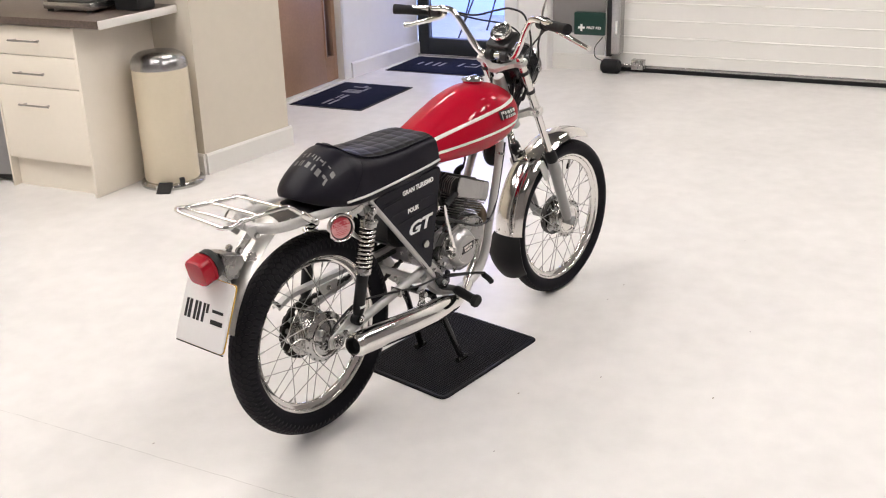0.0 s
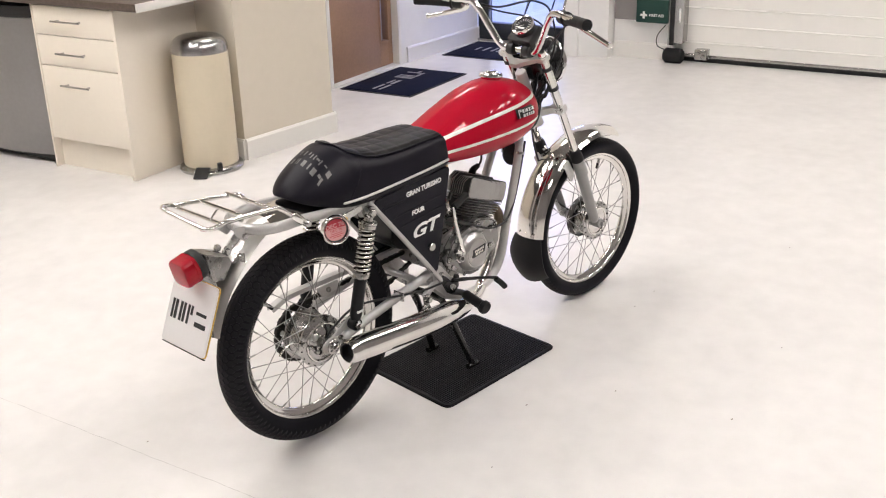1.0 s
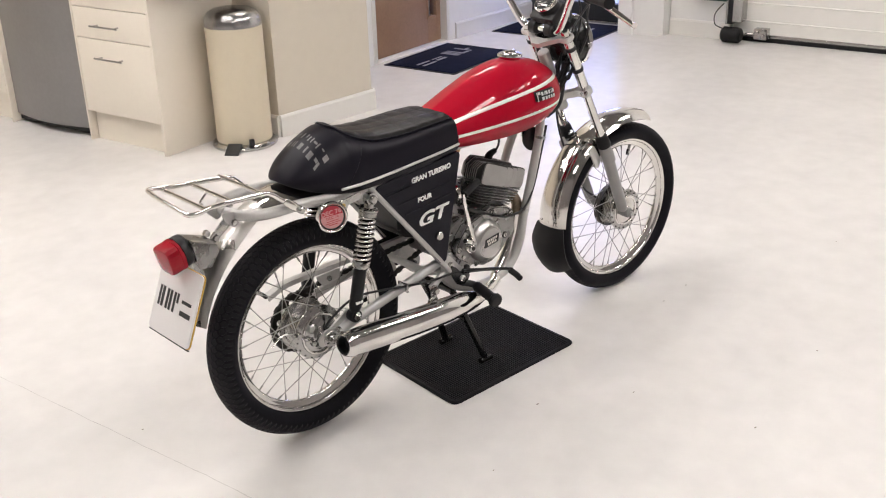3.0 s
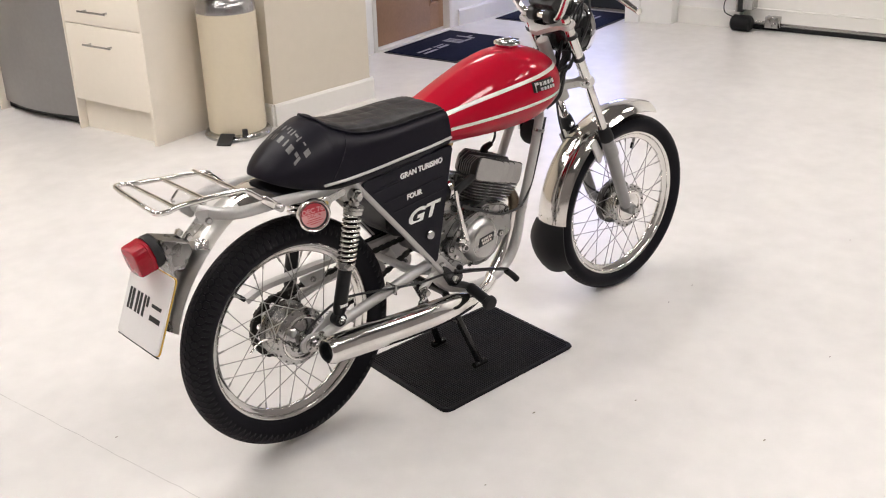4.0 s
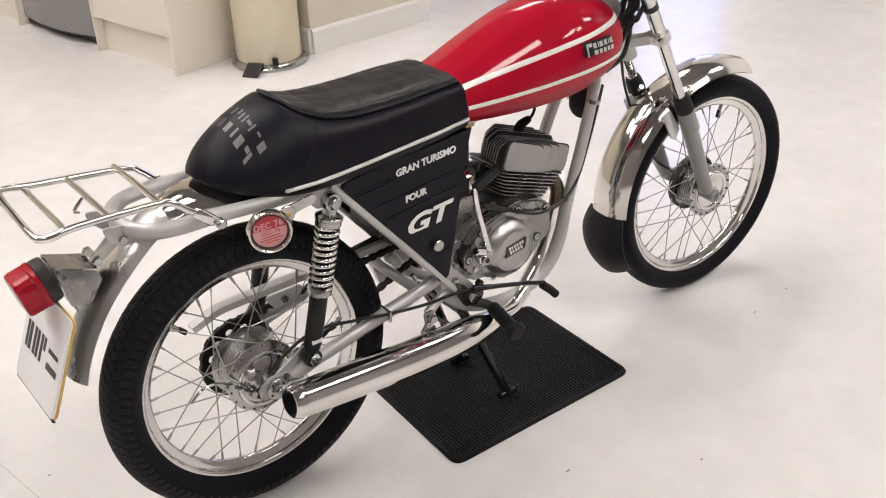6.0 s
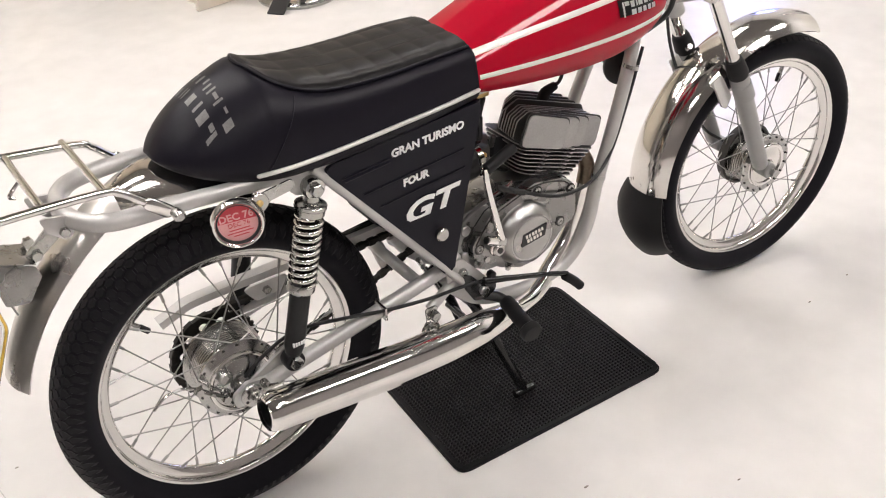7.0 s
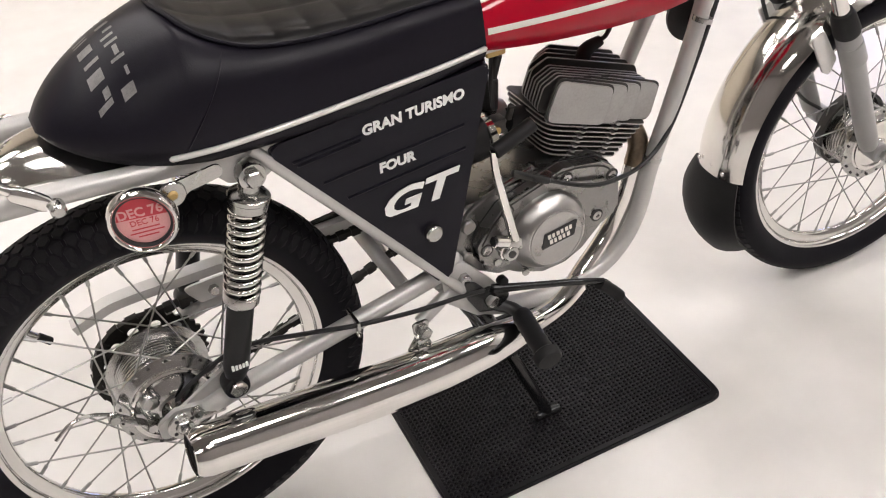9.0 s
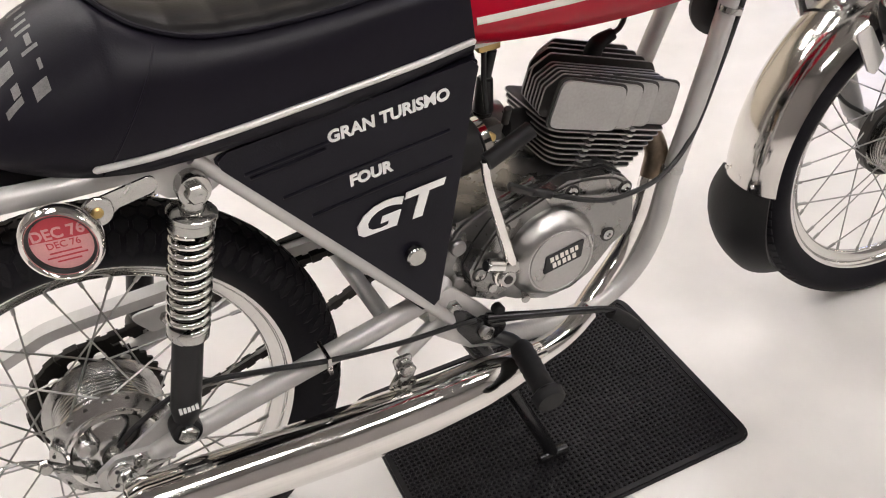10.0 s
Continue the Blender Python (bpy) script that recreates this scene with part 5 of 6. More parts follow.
# ---- rear drive ----
sprocket = new("rear_sprocket")
sprocket.parent = bike
teeth = 40
pts = []
for k in range(teeth * 2):
    r = 0.083 if k % 2 else 0.078
    a = math.pi * k / teeth
    pts.append((r * math.cos(a), r * math.sin(a)))
bm = bmesh.new()
outer = [[bm.verts.new((RA.x + x, y, RA.z + z)) for x, z in pts] for y in (0.044, 0.049)]
n = len(pts)
ringi = [[bm.verts.new((RA.x + 0.072 * math.cos(math.pi * k / teeth), y, RA.z + 0.072 * math.sin(math.pi * k / teeth))) for k in range(n)] for y in (0.044, 0.049)]
for k in range(n):
    k2 = (k + 1) % n
    bm.faces.new((outer[0][k], outer[0][k2], outer[1][k2], outer[1][k]))
    bm.faces.new((outer[0][k], ringi[0][k], ringi[0][k2], outer[0][k2]))
    bm.faces.new((outer[1][k], outer[1][k2], ringi[1][k2], ringi[1][k]))
    bm.faces.new((ringi[0][k], ringi[1][k], ringi[1][k2], ringi[0][k2]))
part("tooth_ring", bm, CHAIN, sprocket)
# drilled plate: twelve sectors, each a round hole in a piece of the ring
bm = bmesh.new()
SQ = [(-1 + 0.25 * i, -1) for i in range(8)] + [(1, -1 + 0.25 * i) for i in range(8)] + [(1 - 0.25 * i, 1) for i in range(8)] + [(-1, 1 - 0.25 * i) for i in range(8)]
for k in range(12):
    mid_a = 2 * math.pi * (k + 0.5) / 12
    rim, hole = {}, {}
    for side, y in enumerate((0.0452, 0.0478)):
        for i, (u, v) in enumerate(SQ):
            for store, ang, rad in ((rim, u * math.pi / 12, 0.0615 + 0.0115 * v), (hole, u / math.hypot(u, v) * 0.0080 / 0.0615, 0.0615 + v / math.hypot(u, v) * 0.0080)):
                store[side, i] = bm.verts.new((RA.x + rad * math.cos(mid_a + ang), y, RA.z + rad * math.sin(mid_a + ang)))
    for i in range(32):
        j = (i + 1) % 32
        bm.faces.new((rim[0, i], rim[0, j], hole[0, j], hole[0, i]))
        bm.faces.new((rim[1, j], rim[1, i], hole[1, i], hole[1, j]))
        bm.faces.new((hole[0, i], hole[0, j], hole[1, j], hole[1, i]))
bmesh.ops.remove_doubles(bm, verts=bm.verts[:], dist=0.00005)
part("drilled_plate", bm, CHAIN, sprocket, "oily plate with round holes")
part("carrier", lathe([(0.01, -0.049), (0.052, -0.049), (0.054, -0.044), (0.012, -0.040)], 36, at_axle(RA)), CHAIN, sprocket)
# chain: two runs to the gearbox sprocket
chain = new("drive_chain")
chain.parent = bike
GP = Vector((0.455, 0.0465, 0.415))
loop = []
top0, top1 = RA + Vector((0.012, 0.0465, 0.081)), GP + Vector((0.005, 0, 0.016))
low0, low1 = RA + Vector((0.022, 0.0465, -0.079)), GP + Vector((0.01, 0, -0.026))
for k in range(40):
    loop.append(top1.lerp(top0, k / 40))
for k in range(20):
    a = radians(84 + (284 - 84) * k / 20)
    loop.append(RA + Vector((0.082 * math.cos(a), 0.0465, 0.082 * math.sin(a))))
for k in range(41):
    q = low0.lerp(low1, k / 40)
    q.z -= 0.010 * math.sin(math.pi * k / 40)
    loop.append(q)
bm = bmesh.new()
for i, (p, q) in enumerate(zip(loop, loop[1:])):
    w = 0.0060 if i % 2 else 0.0042
    bm2 = moved(box((-0.0045 - 0.001 * (i % 2), -w, -0.0012), (0.0045 + 0.001 * (i % 2), w, (q - p).length + 0.0012), 0.0), along(p, q))
    merge(bm, bm2)
part("chain_run", bm, CHAIN, chain, "black oiled chain links")
# chain guard, a bent silver channel
gx = [(-0.090, 0.424), (-0.062, 0.434), (-0.036, 0.443), (0.0, 0.446), (0.06, 0.447), (0.135, 0.448), (0.30, 0.449), (0.44, 0.456)]
sp = spline([(x, 0, z) for x, z in gx], 5)
rings = []
for i, p in enumerate(sp):
    tg = (sp[min(i + 1, len(sp) - 1)] - sp[max(i - 1, 0)]).normalized()
    nn = Vector((-tg.z, 0, tg.x))
    h = 0.013
    rings.append([(p.x, 0.042, p.z), (p.x, 0.064, p.z), (p.x - nn.x * h, 0.066, p.z - nn.z * h), (p.x - nn.x * h, 0.064, p.z - nn.z * h), (p.x - nn.x * 0.002, 0.062, p.z - nn.z * 0.002), (p.x - nn.x * 0.002, 0.044, p.z - nn.z * 0.002), (p.x - nn.x * h, 0.042, p.z - nn.z * h), (p.x - nn.x * h, 0.040, p.z - nn.z * h)])
part("chain_guard", loft(rings), SILVER, bike, "silver chain guard", 30)
part("guard_tab", prism(rounded([(0.060, 0.436), (0.150, 0.438), (0.140, 0.408), (0.085, 0.402)], 0.008), "y", 0.030, 0.034, 0.001), SILVER, bike, "silver guard bracket")
part("guard_bolt", hexnut((0.105, 0.030, 0.420), (0.105, 0.022, 0.420), 0.008), CHROME_DULL, bike)
# rear axle hardware and brake arm
axle = new("rear_axle")
axle.parent = bike
part("spindle", cyl(RA + Vector((0, -0.118, 0)), RA + Vector((0, 0.118, 0)), 0.007, bevel=0.002), CHROME_DULL, axle)
part("axle_nut", hexnut(RA + Vector((0, -0.099, 0)), RA + Vector((0, -0.110, 0)), 0.0125), CHROME_DULL, axle)
part("washer", cyl(RA + Vector((0, -0.097, 0)), RA + Vector((0, -0.100, 0)), 0.016), CHROME_DULL, axle)
part("spacer", cyl(RA + Vector((0, -0.089, 0)), RA + Vector((0, -0.06, 0)), 0.014), CHROME_DULL, axle)
part("snail_cam", lathe([(0.008, 0.100), (0.021, 0.100), (0.0225, 0.1015), (0.0225, 0.104), (0.021, 0.1055), (0.008, 0.1055)], 28, at_axle(RA), closed=True), CHROME_DULL, axle, "round adjuster disc")
for k in range(4):
    a = radians(40 + 85 * k)
    part("cam_dimple", lathe([(0.0028, 0.1052), (0.0028, 0.1062), (0, 0.1062)], 10, Matrix.Translation((0.0155 * math.cos(a), 0, 0.0155 * math.sin(a))) @ at_axle(RA)), BLACK_P, axle)
part("support_arm", prism(rounded([(-0.006, 0.312), (0.012, 0.306), (0.092, 0.352), (0.098, 0.372), (0.072, 0.378), (0.0, 0.336)], 0.008), "y", -0.0895, -0.084, 0.0012), SILVER, axle, "flat silver support arm")
part("chain_adjuster", box((0.018, -0.108, 0.322), (0.060, -0.098, 0.332), 0.002), CHROME_DULL, axle)
part("adjuster_nut", hexnut((0.02, -0.109, 0.345), (0.02, -0.119, 0.345), 0.008), CHROME_DULL, axle)
brake = new("rear_brake_arm")
brake.parent = bike
part("plate_rim", lathe([(0.052, 0.0545), (0.053, 0.058), (0.056, 0.0595), (0.059, 0.058), (0.060, 0.0545)], 44, at_axle(RA), closed=True), CHROME, brake, "polished raised ring")
for k in range(18):
    a = 2 * math.pi * (k + 0.3) / 18
    p = RA + Vector((0.0705 * math.cos(a), -0.0405, 0.0705 * math.sin(a)))
    part("flange_hole", cyl(p, p + Vector((0, -0.0085, 0)), 0.0028, seg=10), ALLOY_DARK, brake)
part("cam_boss", cyl((-0.030, -0.054, 0.350), (-0.030, -0.074, 0.350), 0.013, bevel=0.003), CHROME_DULL, brake)
part("torque_lever", moved(box((-0.008, -0.0025, 0.0), (0.008, 0.0025, 0.095), 0.003), along((-0.010, -0.070, 0.290), (-0.086, -0.066, 0.352))), CHROME_DULL, brake)
for q in ((-0.036, -0.068, 0.311), (-0.079, -0.066, 0.347)):
    part("lever_bolt", hexnut(q, (q[0], q[1] - 0.011, q[2]), 0.0085), CHROME_DULL, brake)
part("spare_rod", tube([(-0.076, -0.064, 0.347), (-0.105, -0.063, 0.360), (-0.132, -0.062, 0.358), (-0.156, -0.062, 0.340)], 0.0026, 6), CHROME_DULL, brake)
part("torque_arm", tube([(-0.03, -0.075, 0.300), (0.06, -0.080, 0.345), (0.12, -0.085, 0.352)], 0.004, 8), BLACK_P, brake)
cab_pts = [(0.455, -0.122, 0.370), (0.42, -0.119, 0.372), (0.35, -0.1155, 0.374), (0.26, -0.116, 0.389), (0.19, -0.106, 0.399), (0.10, -0.086, 0.400), (0.03, -0.074, 0.362), (-0.005, -0.072, 0.330)]
part("brake_cable", tube(cab_pts, 0.0034, 8), BLACK_P, bike, "black brake cable")
part("cable_clip", box((0.256, -0.1215, 0.370), (0.261, -0.083, 0.396), 0.001), CHROME_DULL, bike)

# ---- exhaust ----
exhaust = new("exhaust")
exhaust.parent = bike
tagged(exhaust, "chrome exhaust with tapering silencer")
mp_ = [(0.020, -0.1655, 0.3245), (0.12, -0.163, 0.314), (0.25, -0.158, 0.299), (0.36, -0.150, 0.287), (0.44, -0.140, 0.278), (0.50, -0.128, 0.268), (0.55, -0.113, 0.260)]
part("silencer", tube(mp_, [0.0350, 0.0364, 0.0372, 0.0366, 0.0334, 0.0270, 0.020], 32, 6), CHROME, exhaust, "chrome silencer body", 60)
d = (Vector(mp_[0]) - Vector(mp_[1])).normalized()
e0 = Vector(mp_[0])
prof = [(0.0350, 0.0), (0.0352, 0.012), (0.0325, 0.022), (0.0290, 0.030), (0.0265, 0.031), (0.0262, 0.026), (0.0265, 0.002), (0.0, 0.0015)]
tip = part("end_tip", lathe(prof, 36, along(e0 - d * 0.002, e0 + d)), CHROME, exhaust, "bevelled chrome tip")
sub("outlet", lathe([(0, 0.003), (0.0245, 0.003), (0.0245, 0.024), (0.0253, 0.024)], 30, along(e0, e0 + d)), BLACK_P, tip, "black exhaust outlet")
part("header_bend", tube([(0.772, -0.048, 0.435), (0.783, -0.040, 0.47), (0.775, -0.018, 0.498), (0.745, 0.0, 0.505)], 0.0165, 16), BROWN_STEEL, exhaust, "heat-stained header bend")
part("header_pipe", tube([(0.55, -0.113, 0.260), (0.61, -0.092, 0.258), (0.67, -0.060, 0.272), (0.728, -0.046, 0.318), (0.758, -0.046, 0.38), (0.773, -0.047, 0.44)], 0.0155, 16), CHROME, exhaust, "chrome header pipe")
part("front_pipe", tube([(0.54, -0.115, 0.260), (0.60, -0.096, 0.257), (0.65, -0.075, 0.266)], 0.0185, 18), CHROME, exhaust)
part("silencer_bracket", prism(rounded([(0.335, 0.362), (0.362, 0.362), (0.356, 0.335), (0.366, 0.312), (0.322, 0.312), (0.338, 0.335)], 0.005), "y", -0.128, -0.124, 0.001), CHROME_DULL, exhaust)
part("bracket_bolt", hexnut((0.350, -0.128, 0.348), (0.350, -0.142, 0.348), 0.0105), CHROME_DULL, exhaust)
part("bracket_tab", box((0.322, -0.146, 0.308), (0.352, -0.128, 0.318), 0.002), BLACK_P, exhaust)
part("bracket_arm", tube([(0.352, -0.115, 0.350), (0.40, -0.106, 0.372), (0.44, -0.10, 0.385)], 0.010, 10), SILVER, exhaust)

# ---- engine ----
engine = new("engine")
engine.parent = bike
tagged(engine, "air-cooled alloy engine with finned cylinder")
case = [(0.425, 0.455), (0.445, 0.50), (0.50, 0.508), (0.60, 0.510), (0.665, 0.510), (0.690, 0.498), (0.695, 0.44), (0.685, 0.395), (0.64, 0.368), (0.575, 0.355), (0.50, 0.36), (0.44, 0.395)]
part("crankcase", prism(rounded(case, 0.02), "y", -0.088, 0.075, 0.006), ALLOY, engine, "cast alloy crankcase")
cover = [(0.459, 0.408), (0.456, 0.438), (0.474, 0.466), (0.497, 0.490), (0.515, 0.498), (0.599, 0.522), (0.663, 0.511), (0.688, 0.494), (0.697, 0.468), (0.699, 0.415), (0.669, 0.400), (0.634, 0.366), (0.604, 0.352), (0.565, 0.350), (0.520, 0.368)]
part("gasket", prism(rounded([(0.578 + (x - 0.578) * 1.014, 0.436 + (z - 0.436) * 1.02) for x, z in cover], 0.012), "y", -0.0895, -0.087, 0), BLACK_P, engine, "dark gasket line")
part("side_cover", prism(rounded(cover, 0.012), "y", -0.108, -0.0895, 0.005, 3), ALLOY, engine, "smooth alloy side cover")
rim_run = [(0.578 + (x - 0.578) * 0.945, -0.1082, 0.437 + (z - 0.437) * 0.93) for x, z in cover[1:9]]
part("cover_groove", tube(rim_run, 0.0016, 6, 3), ALLOY_DARK, engine, "dark groove inside the cover edge")
rc = Vector((0.570, -0.108, 0.428))
flywheel = part("round_cover", lathe([(0.063, 0), (0.063, 0.007), (0.0615, 0.010), (0.050, 0.0265), (0.046, 0.028), (0.0448, 0.0268), (0.0432, 0.0268), (0.0425, 0.028), (0.030, 0.029), (0, 0.0295)], 56, Matrix.Translation(rc) @ YX), COVER, engine, "round ignition cover")
BADGE_M = Matrix.Translation(rc + Vector((0.004, -0.0290, 0.006))) @ YX @ pose(0, 0, 0, 0, 0, 8)
sub("badge", moved(prism(rounded([(-0.032, -0.0125), (0.024, -0.0125), (0.032, 0.0125), (-0.024, 0.0125)], 0.002), "z", 0.0, 0.0015), BADGE_M), BLACK_P, flywheel, "small black badge with pale bars")
for z_, x_, n_ in ((0.0048, -0.0195, 6), (-0.0052, -0.0175, 5)):
    for i in range(n_):
        w_ = 0.0042 if i % 2 else 0.0050
        sub("badge_bar", moved(box((x_ + i * 0.0073, z_ - 0.0036, 0.0014), (x_ + i * 0.0073 + w_, z_ + 0.0036, 0.0022)), BADGE_M), STRIPE, flywheel)
for x, z in ((0.604, 0.503), (0.660, 0.418), (0.684, 0.482), (0.470, 0.428), (0.505, 0.482)):
    part("screw_well", lathe([(0.0078, 0), (0.0105, 0), (0.0105, 0.0012), (0.0078, 0.0012)], 18, Matrix.Translation((x, -0.1078, z)) @ YX, closed=True), ALLOY_DARK, engine)
    part("cover_screw", lathe([(0.0075, 0), (0.0075, 0.003), (0.003, 0.004), (0.003, 0.002), (0, 0.002)], 16, Matrix.Translation((x, -0.1075, z)) @ YX), CHROME_DULL, engine)
for x, z in ((0.487, 0.400), (0.535, 0.362)):
    part("case_screw", lathe([(0.006, 0), (0.006, 0.003), (0, 0.003)], 14, Matrix.Translation((x, -0.1075, z)) @ YX), CHROME_DULL, engine)

# rear part of the case: a raised lip and two bosses beside the cover
lip = [(0.433, -0.0895, 0.452), (0.452, -0.0895, 0.487), (0.480, -0.0895, 0.503), (0.520, -0.0895, 0.517), (0.560, -0.0895, 0.528)]
part("case_lip", tube(lip, 0.0040, 8, 4), ALLOY, engine, "raised casting lip")
part("case_boss", cyl((0.448, -0.086, 0.470), (0.448, -0.100, 0.470), 0.011, bevel=0.002), ALLOY, engine)
part("case_boss", cyl((0.446, -0.086, 0.415), (0.446, -0.098, 0.415), 0.010, bevel=0.002), ALLOY, engine)
part("clutch_arm", moved(box((-0.006, -0.004, 0.0), (0.006, 0.004, 0.034), 0.002), along((0.520, -0.098, 0.536), (0.548, -0.104, 0.522))), ALLOY_DARK, engine, "dark clutch arm")
part("cable_stop", cyl((0.548, -0.106, 0.5235), (0.572, -0.112, 0.5135), 0.0058, bevel=0.001), BLACK_P, engine)

# finned cylinder and head, leaning forward
CYL = Matrix.Translation((0.653, 0.0, 0.510)) @ Matrix.Rotation(radians(20), 4, "Y")


def fin_plate(x0, x1, y0, y1, z, h, r=0.016):
    return moved(prism(rounded([(x0, y0), (x1, y0), (x1, y1), (x0, y1)], r, 4), "z", z, z + h), CYL)


part("barrel", moved(cyl((0, 0, -0.03), (0, 0, 0.07), 0.048, seg=28), CYL), ALLOY_DARK, engine)
for i in range(8):
    z = -0.008 + i * 0.0083
    g = i / 7
    part("cylinder_fin", fin_plate(-0.058 - 0.028 * g, 0.083 + 0.026 * g, -0.066 - 0.010 * g, 0.040 + 0.006 * g, z + 0.0006, 0.0017, 0.022), FIN, engine, smooth=30)
    # the face takes a dark colour for shade between fins, the edge stays pale
    part("fin_face", fin_plate(-0.0571 - 0.028 * g, 0.0821 + 0.026 * g, -0.0651 - 0.010 * g, 0.0391 + 0.006 * g, z, 0.0030, 0.021), ALLOY_DARK, engine, "fin face coloured dark for the shade between fins", smooth=30)
    for k, x in enumerate((-0.014 + 0.0004 * i, 0.044 + 0.0004 * i)):
        part("fin_lug", fin_plate(x - 0.0045, x + 0.0045, -0.070 - 0.010 * g, -0.060, z - 0.0002, 0.0034, 0.004), FIN, engine, smooth=30)
# head: upright fins running front to back, with plain stepped bosses on the side
hz0, hz1 = 0.057, 0.112
part("head_core", moved(box((-0.060, -0.055, hz0), (0.080, 0.020, hz1 - 0.020), 0.008), CYL), ALLOY_DARK, engine)
for i in range(13):
    y = -0.062 + i * 0.0098
    up = hz1 + 0.002 + (0.008 if i in (5, 7, 9, 11) else 0.0)
    back = lerp(y, [-0.062, 0.0, 0.056], [0.098, 0.085, 0.034])
    prof = rounded([(-back, hz0), (0.107, hz0), (0.109, up - 0.012), (0.099, up), (-back + 0.020, up), (-back, up - 0.020)], 0.010, 3)
    part("head_fin", moved(prism(prof, "y", y - 0.0010, y + 0.0010), CYL), FIN, engine, smooth=30)
    # shade between the head fins, put into the colour of their faces
    face = rounded([(-back + 0.0009, hz0), (0.1061, hz0), (0.1081, up - 0.0125), (0.0985, up - 0.0009), (-back + 0.0204, up - 0.0009), (-back + 0.0009, up - 0.0204)], 0.010, 3)
    part("fin_face", moved(prism(face, "y", y - 0.0018, y + 0.0018), CYL), ALLOY_DARK, engine, "fin face coloured dark for the shade between fins", smooth=30)
for i, (a, b) in enumerate(((-0.099, 0.006), (-0.070, 0.040), (-0.040, 0.073), (0.0, 0.116))):
    y = -0.0915 + i * 0.0095
    prof = rounded([(a, hz0 - 0.002), (b, hz0 - 0.002), (b - 0.004, hz1 + 0.001), (a + 0.002, hz1 + 0.005)], 0.012, 4)
    # slightly larger dark fin behind each boss, also standing in for the gap's shadow line
    back = rounded([(a - 0.003, hz0 - 0.004), (b + 0.0028, hz0 - 0.004), (b - 0.001, hz1 + 0.004), (a - 0.001, hz1 + 0.008)], 0.013, 4)
    part("boss_fin", moved(prism(back, "y", y + 0.0022, y + 0.0046), CYL), ALLOY_DARK, engine, "dark fin behind the boss, drawing its shadow outline", smooth=30)
    part("side_boss", moved(prism(prof, "y", y - 0.0012, y + 0.0020, 0.0011, 2), CYL), FIN, engine, "plain alloy side boss", smooth=30)
plug = part("plug_cap", moved(tube([(0.01, 0.0, 0.085), (0.008, 0.0, 0.122), (0.012, 0, 0.136), (0.030, 0, 0.150)], [0.011, 0.012, 0.011, 0.008], 14), CYL), RUBBER, engine, "black spark plug cap")
part("plug_lead", tube([CYL @ Vector((0.028, 0, 0.149)), CYL @ Vector((0.040, 0.002, 0.160)), CYL @ Vector((0.040, 0.004, 0.185)), (0.750, 0.01, 0.73)], 0.0035, 8), BLACK_P, engine, "black plug lead")
# carburettor, intake
carb = new("carburettor")
carb.parent = bike
part("body", cyl((0.515, 0.0, 0.585), (0.560, 0.0, 0.570), 0.024, bevel=0.003), ALLOY, carb)
part("clamp_ring", lathe([(0.0285, 0), (0.0325, 0.002), (0.0325, 0.012), (0.0285, 0.014)], 28, along((0.503, -0.043, 0.573), (0.56, -0.043, 0.577)), closed=True), CHROME, carb)
part("cable_adjuster", cyl((0.535, -0.024, 0.648), (0.541, -0.030, 0.684), 0.0058, bevel=0.001), BLACK_P, carb, "black cable sleeve")
part("tickler", cyl((0.548, -0.042, 0.588), (0.549, -0.050, 0.612), 0.0050, bevel=0.001), ALLOY_DARK, carb)
part("side_lug", box((0.512, -0.052, 0.572), (0.540, -0.030, 0.596), 0.004), ALLOY_DARK, carb)
part("lug_screw", cyl((0.520, -0.050, 0.584), (0.520, -0.062, 0.586), 0.0055, bevel=0.001), BRASS, carb)
part("bowl_screw", cyl((0.540, -0.036, 0.552), (0.540, -0.043, 0.552), 0.0042, bevel=0.001), CHROME_DULL, carb)
part("top_cap", cyl((0.530, -0.02, 0.60), (0.535, -0.02, 0.645), 0.013, 0.010, bevel=0.002), BLACK_P, carb)
part("float_bowl", cyl((0.540, -0.02, 0.535), (0.540, -0.02, 0.565), 0.017, bevel=0.004), ALLOY, carb)
part("intake_hose", tube([(0.43, -0.026, 0.575), (0.47, -0.036, 0.571), (0.507, -0.043, 0.573)], [0.040, 0.037, 0.031], 20), RUBBER, carb, "black rubber intake hose")
part("inlet_stub", tube([(0.555, -0.02, 0.572), (0.60, -0.01, 0.56)], 0.018, 14, 0), RUBBER, carb)
part("throttle_cable", tube([(0.533, -0.02, 0.645), (0.540, -0.03, 0.69), (0.56, -0.02, 0.715)], 0.003, 8), BLACK_P, carb)
part("fuel_tap", box((0.515, -0.045, 0.690), (0.545, -0.030, 0.708), 0.003), BRASS, carb, "brass fuel tap")
part("fuel_hose", tube([(0.525, -0.038, 0.69), (0.520, -0.045, 0.65), (0.525, -0.04, 0.61)], 0.0035, 8), BLACK_P, carb)
# kick starter
kick = new("kick_start_lever")
kick.parent = bike
tagged(kick, "chrome kick start lever")
part("pedal", tube([(0.538, -0.122, 0.622), (0.505, -0.125, 0.611), (0.476, -0.127, 0.601)], 0.0105, 14), RUBBER, kick, "black rubber pedal")
part("arm", tube([(0.474, -0.127, 0.603), (0.477, -0.128, 0.568), (0.487, -0.132, 0.515), (0.499, -0.138, 0.455)], [0.005, 0.006, 0.0065, 0.0075], 12), CHROME, kick)
part("boss", cyl((0.490, -0.112, 0.437), (0.490, -0.146, 0.437), 0.0125, bevel=0.002), CHROME_DULL, kick)
part("pinch_clamp", box((0.482, -0.145, 0.440), (0.508, -0.130, 0.460), 0.005), CHROME_DULL, kick)
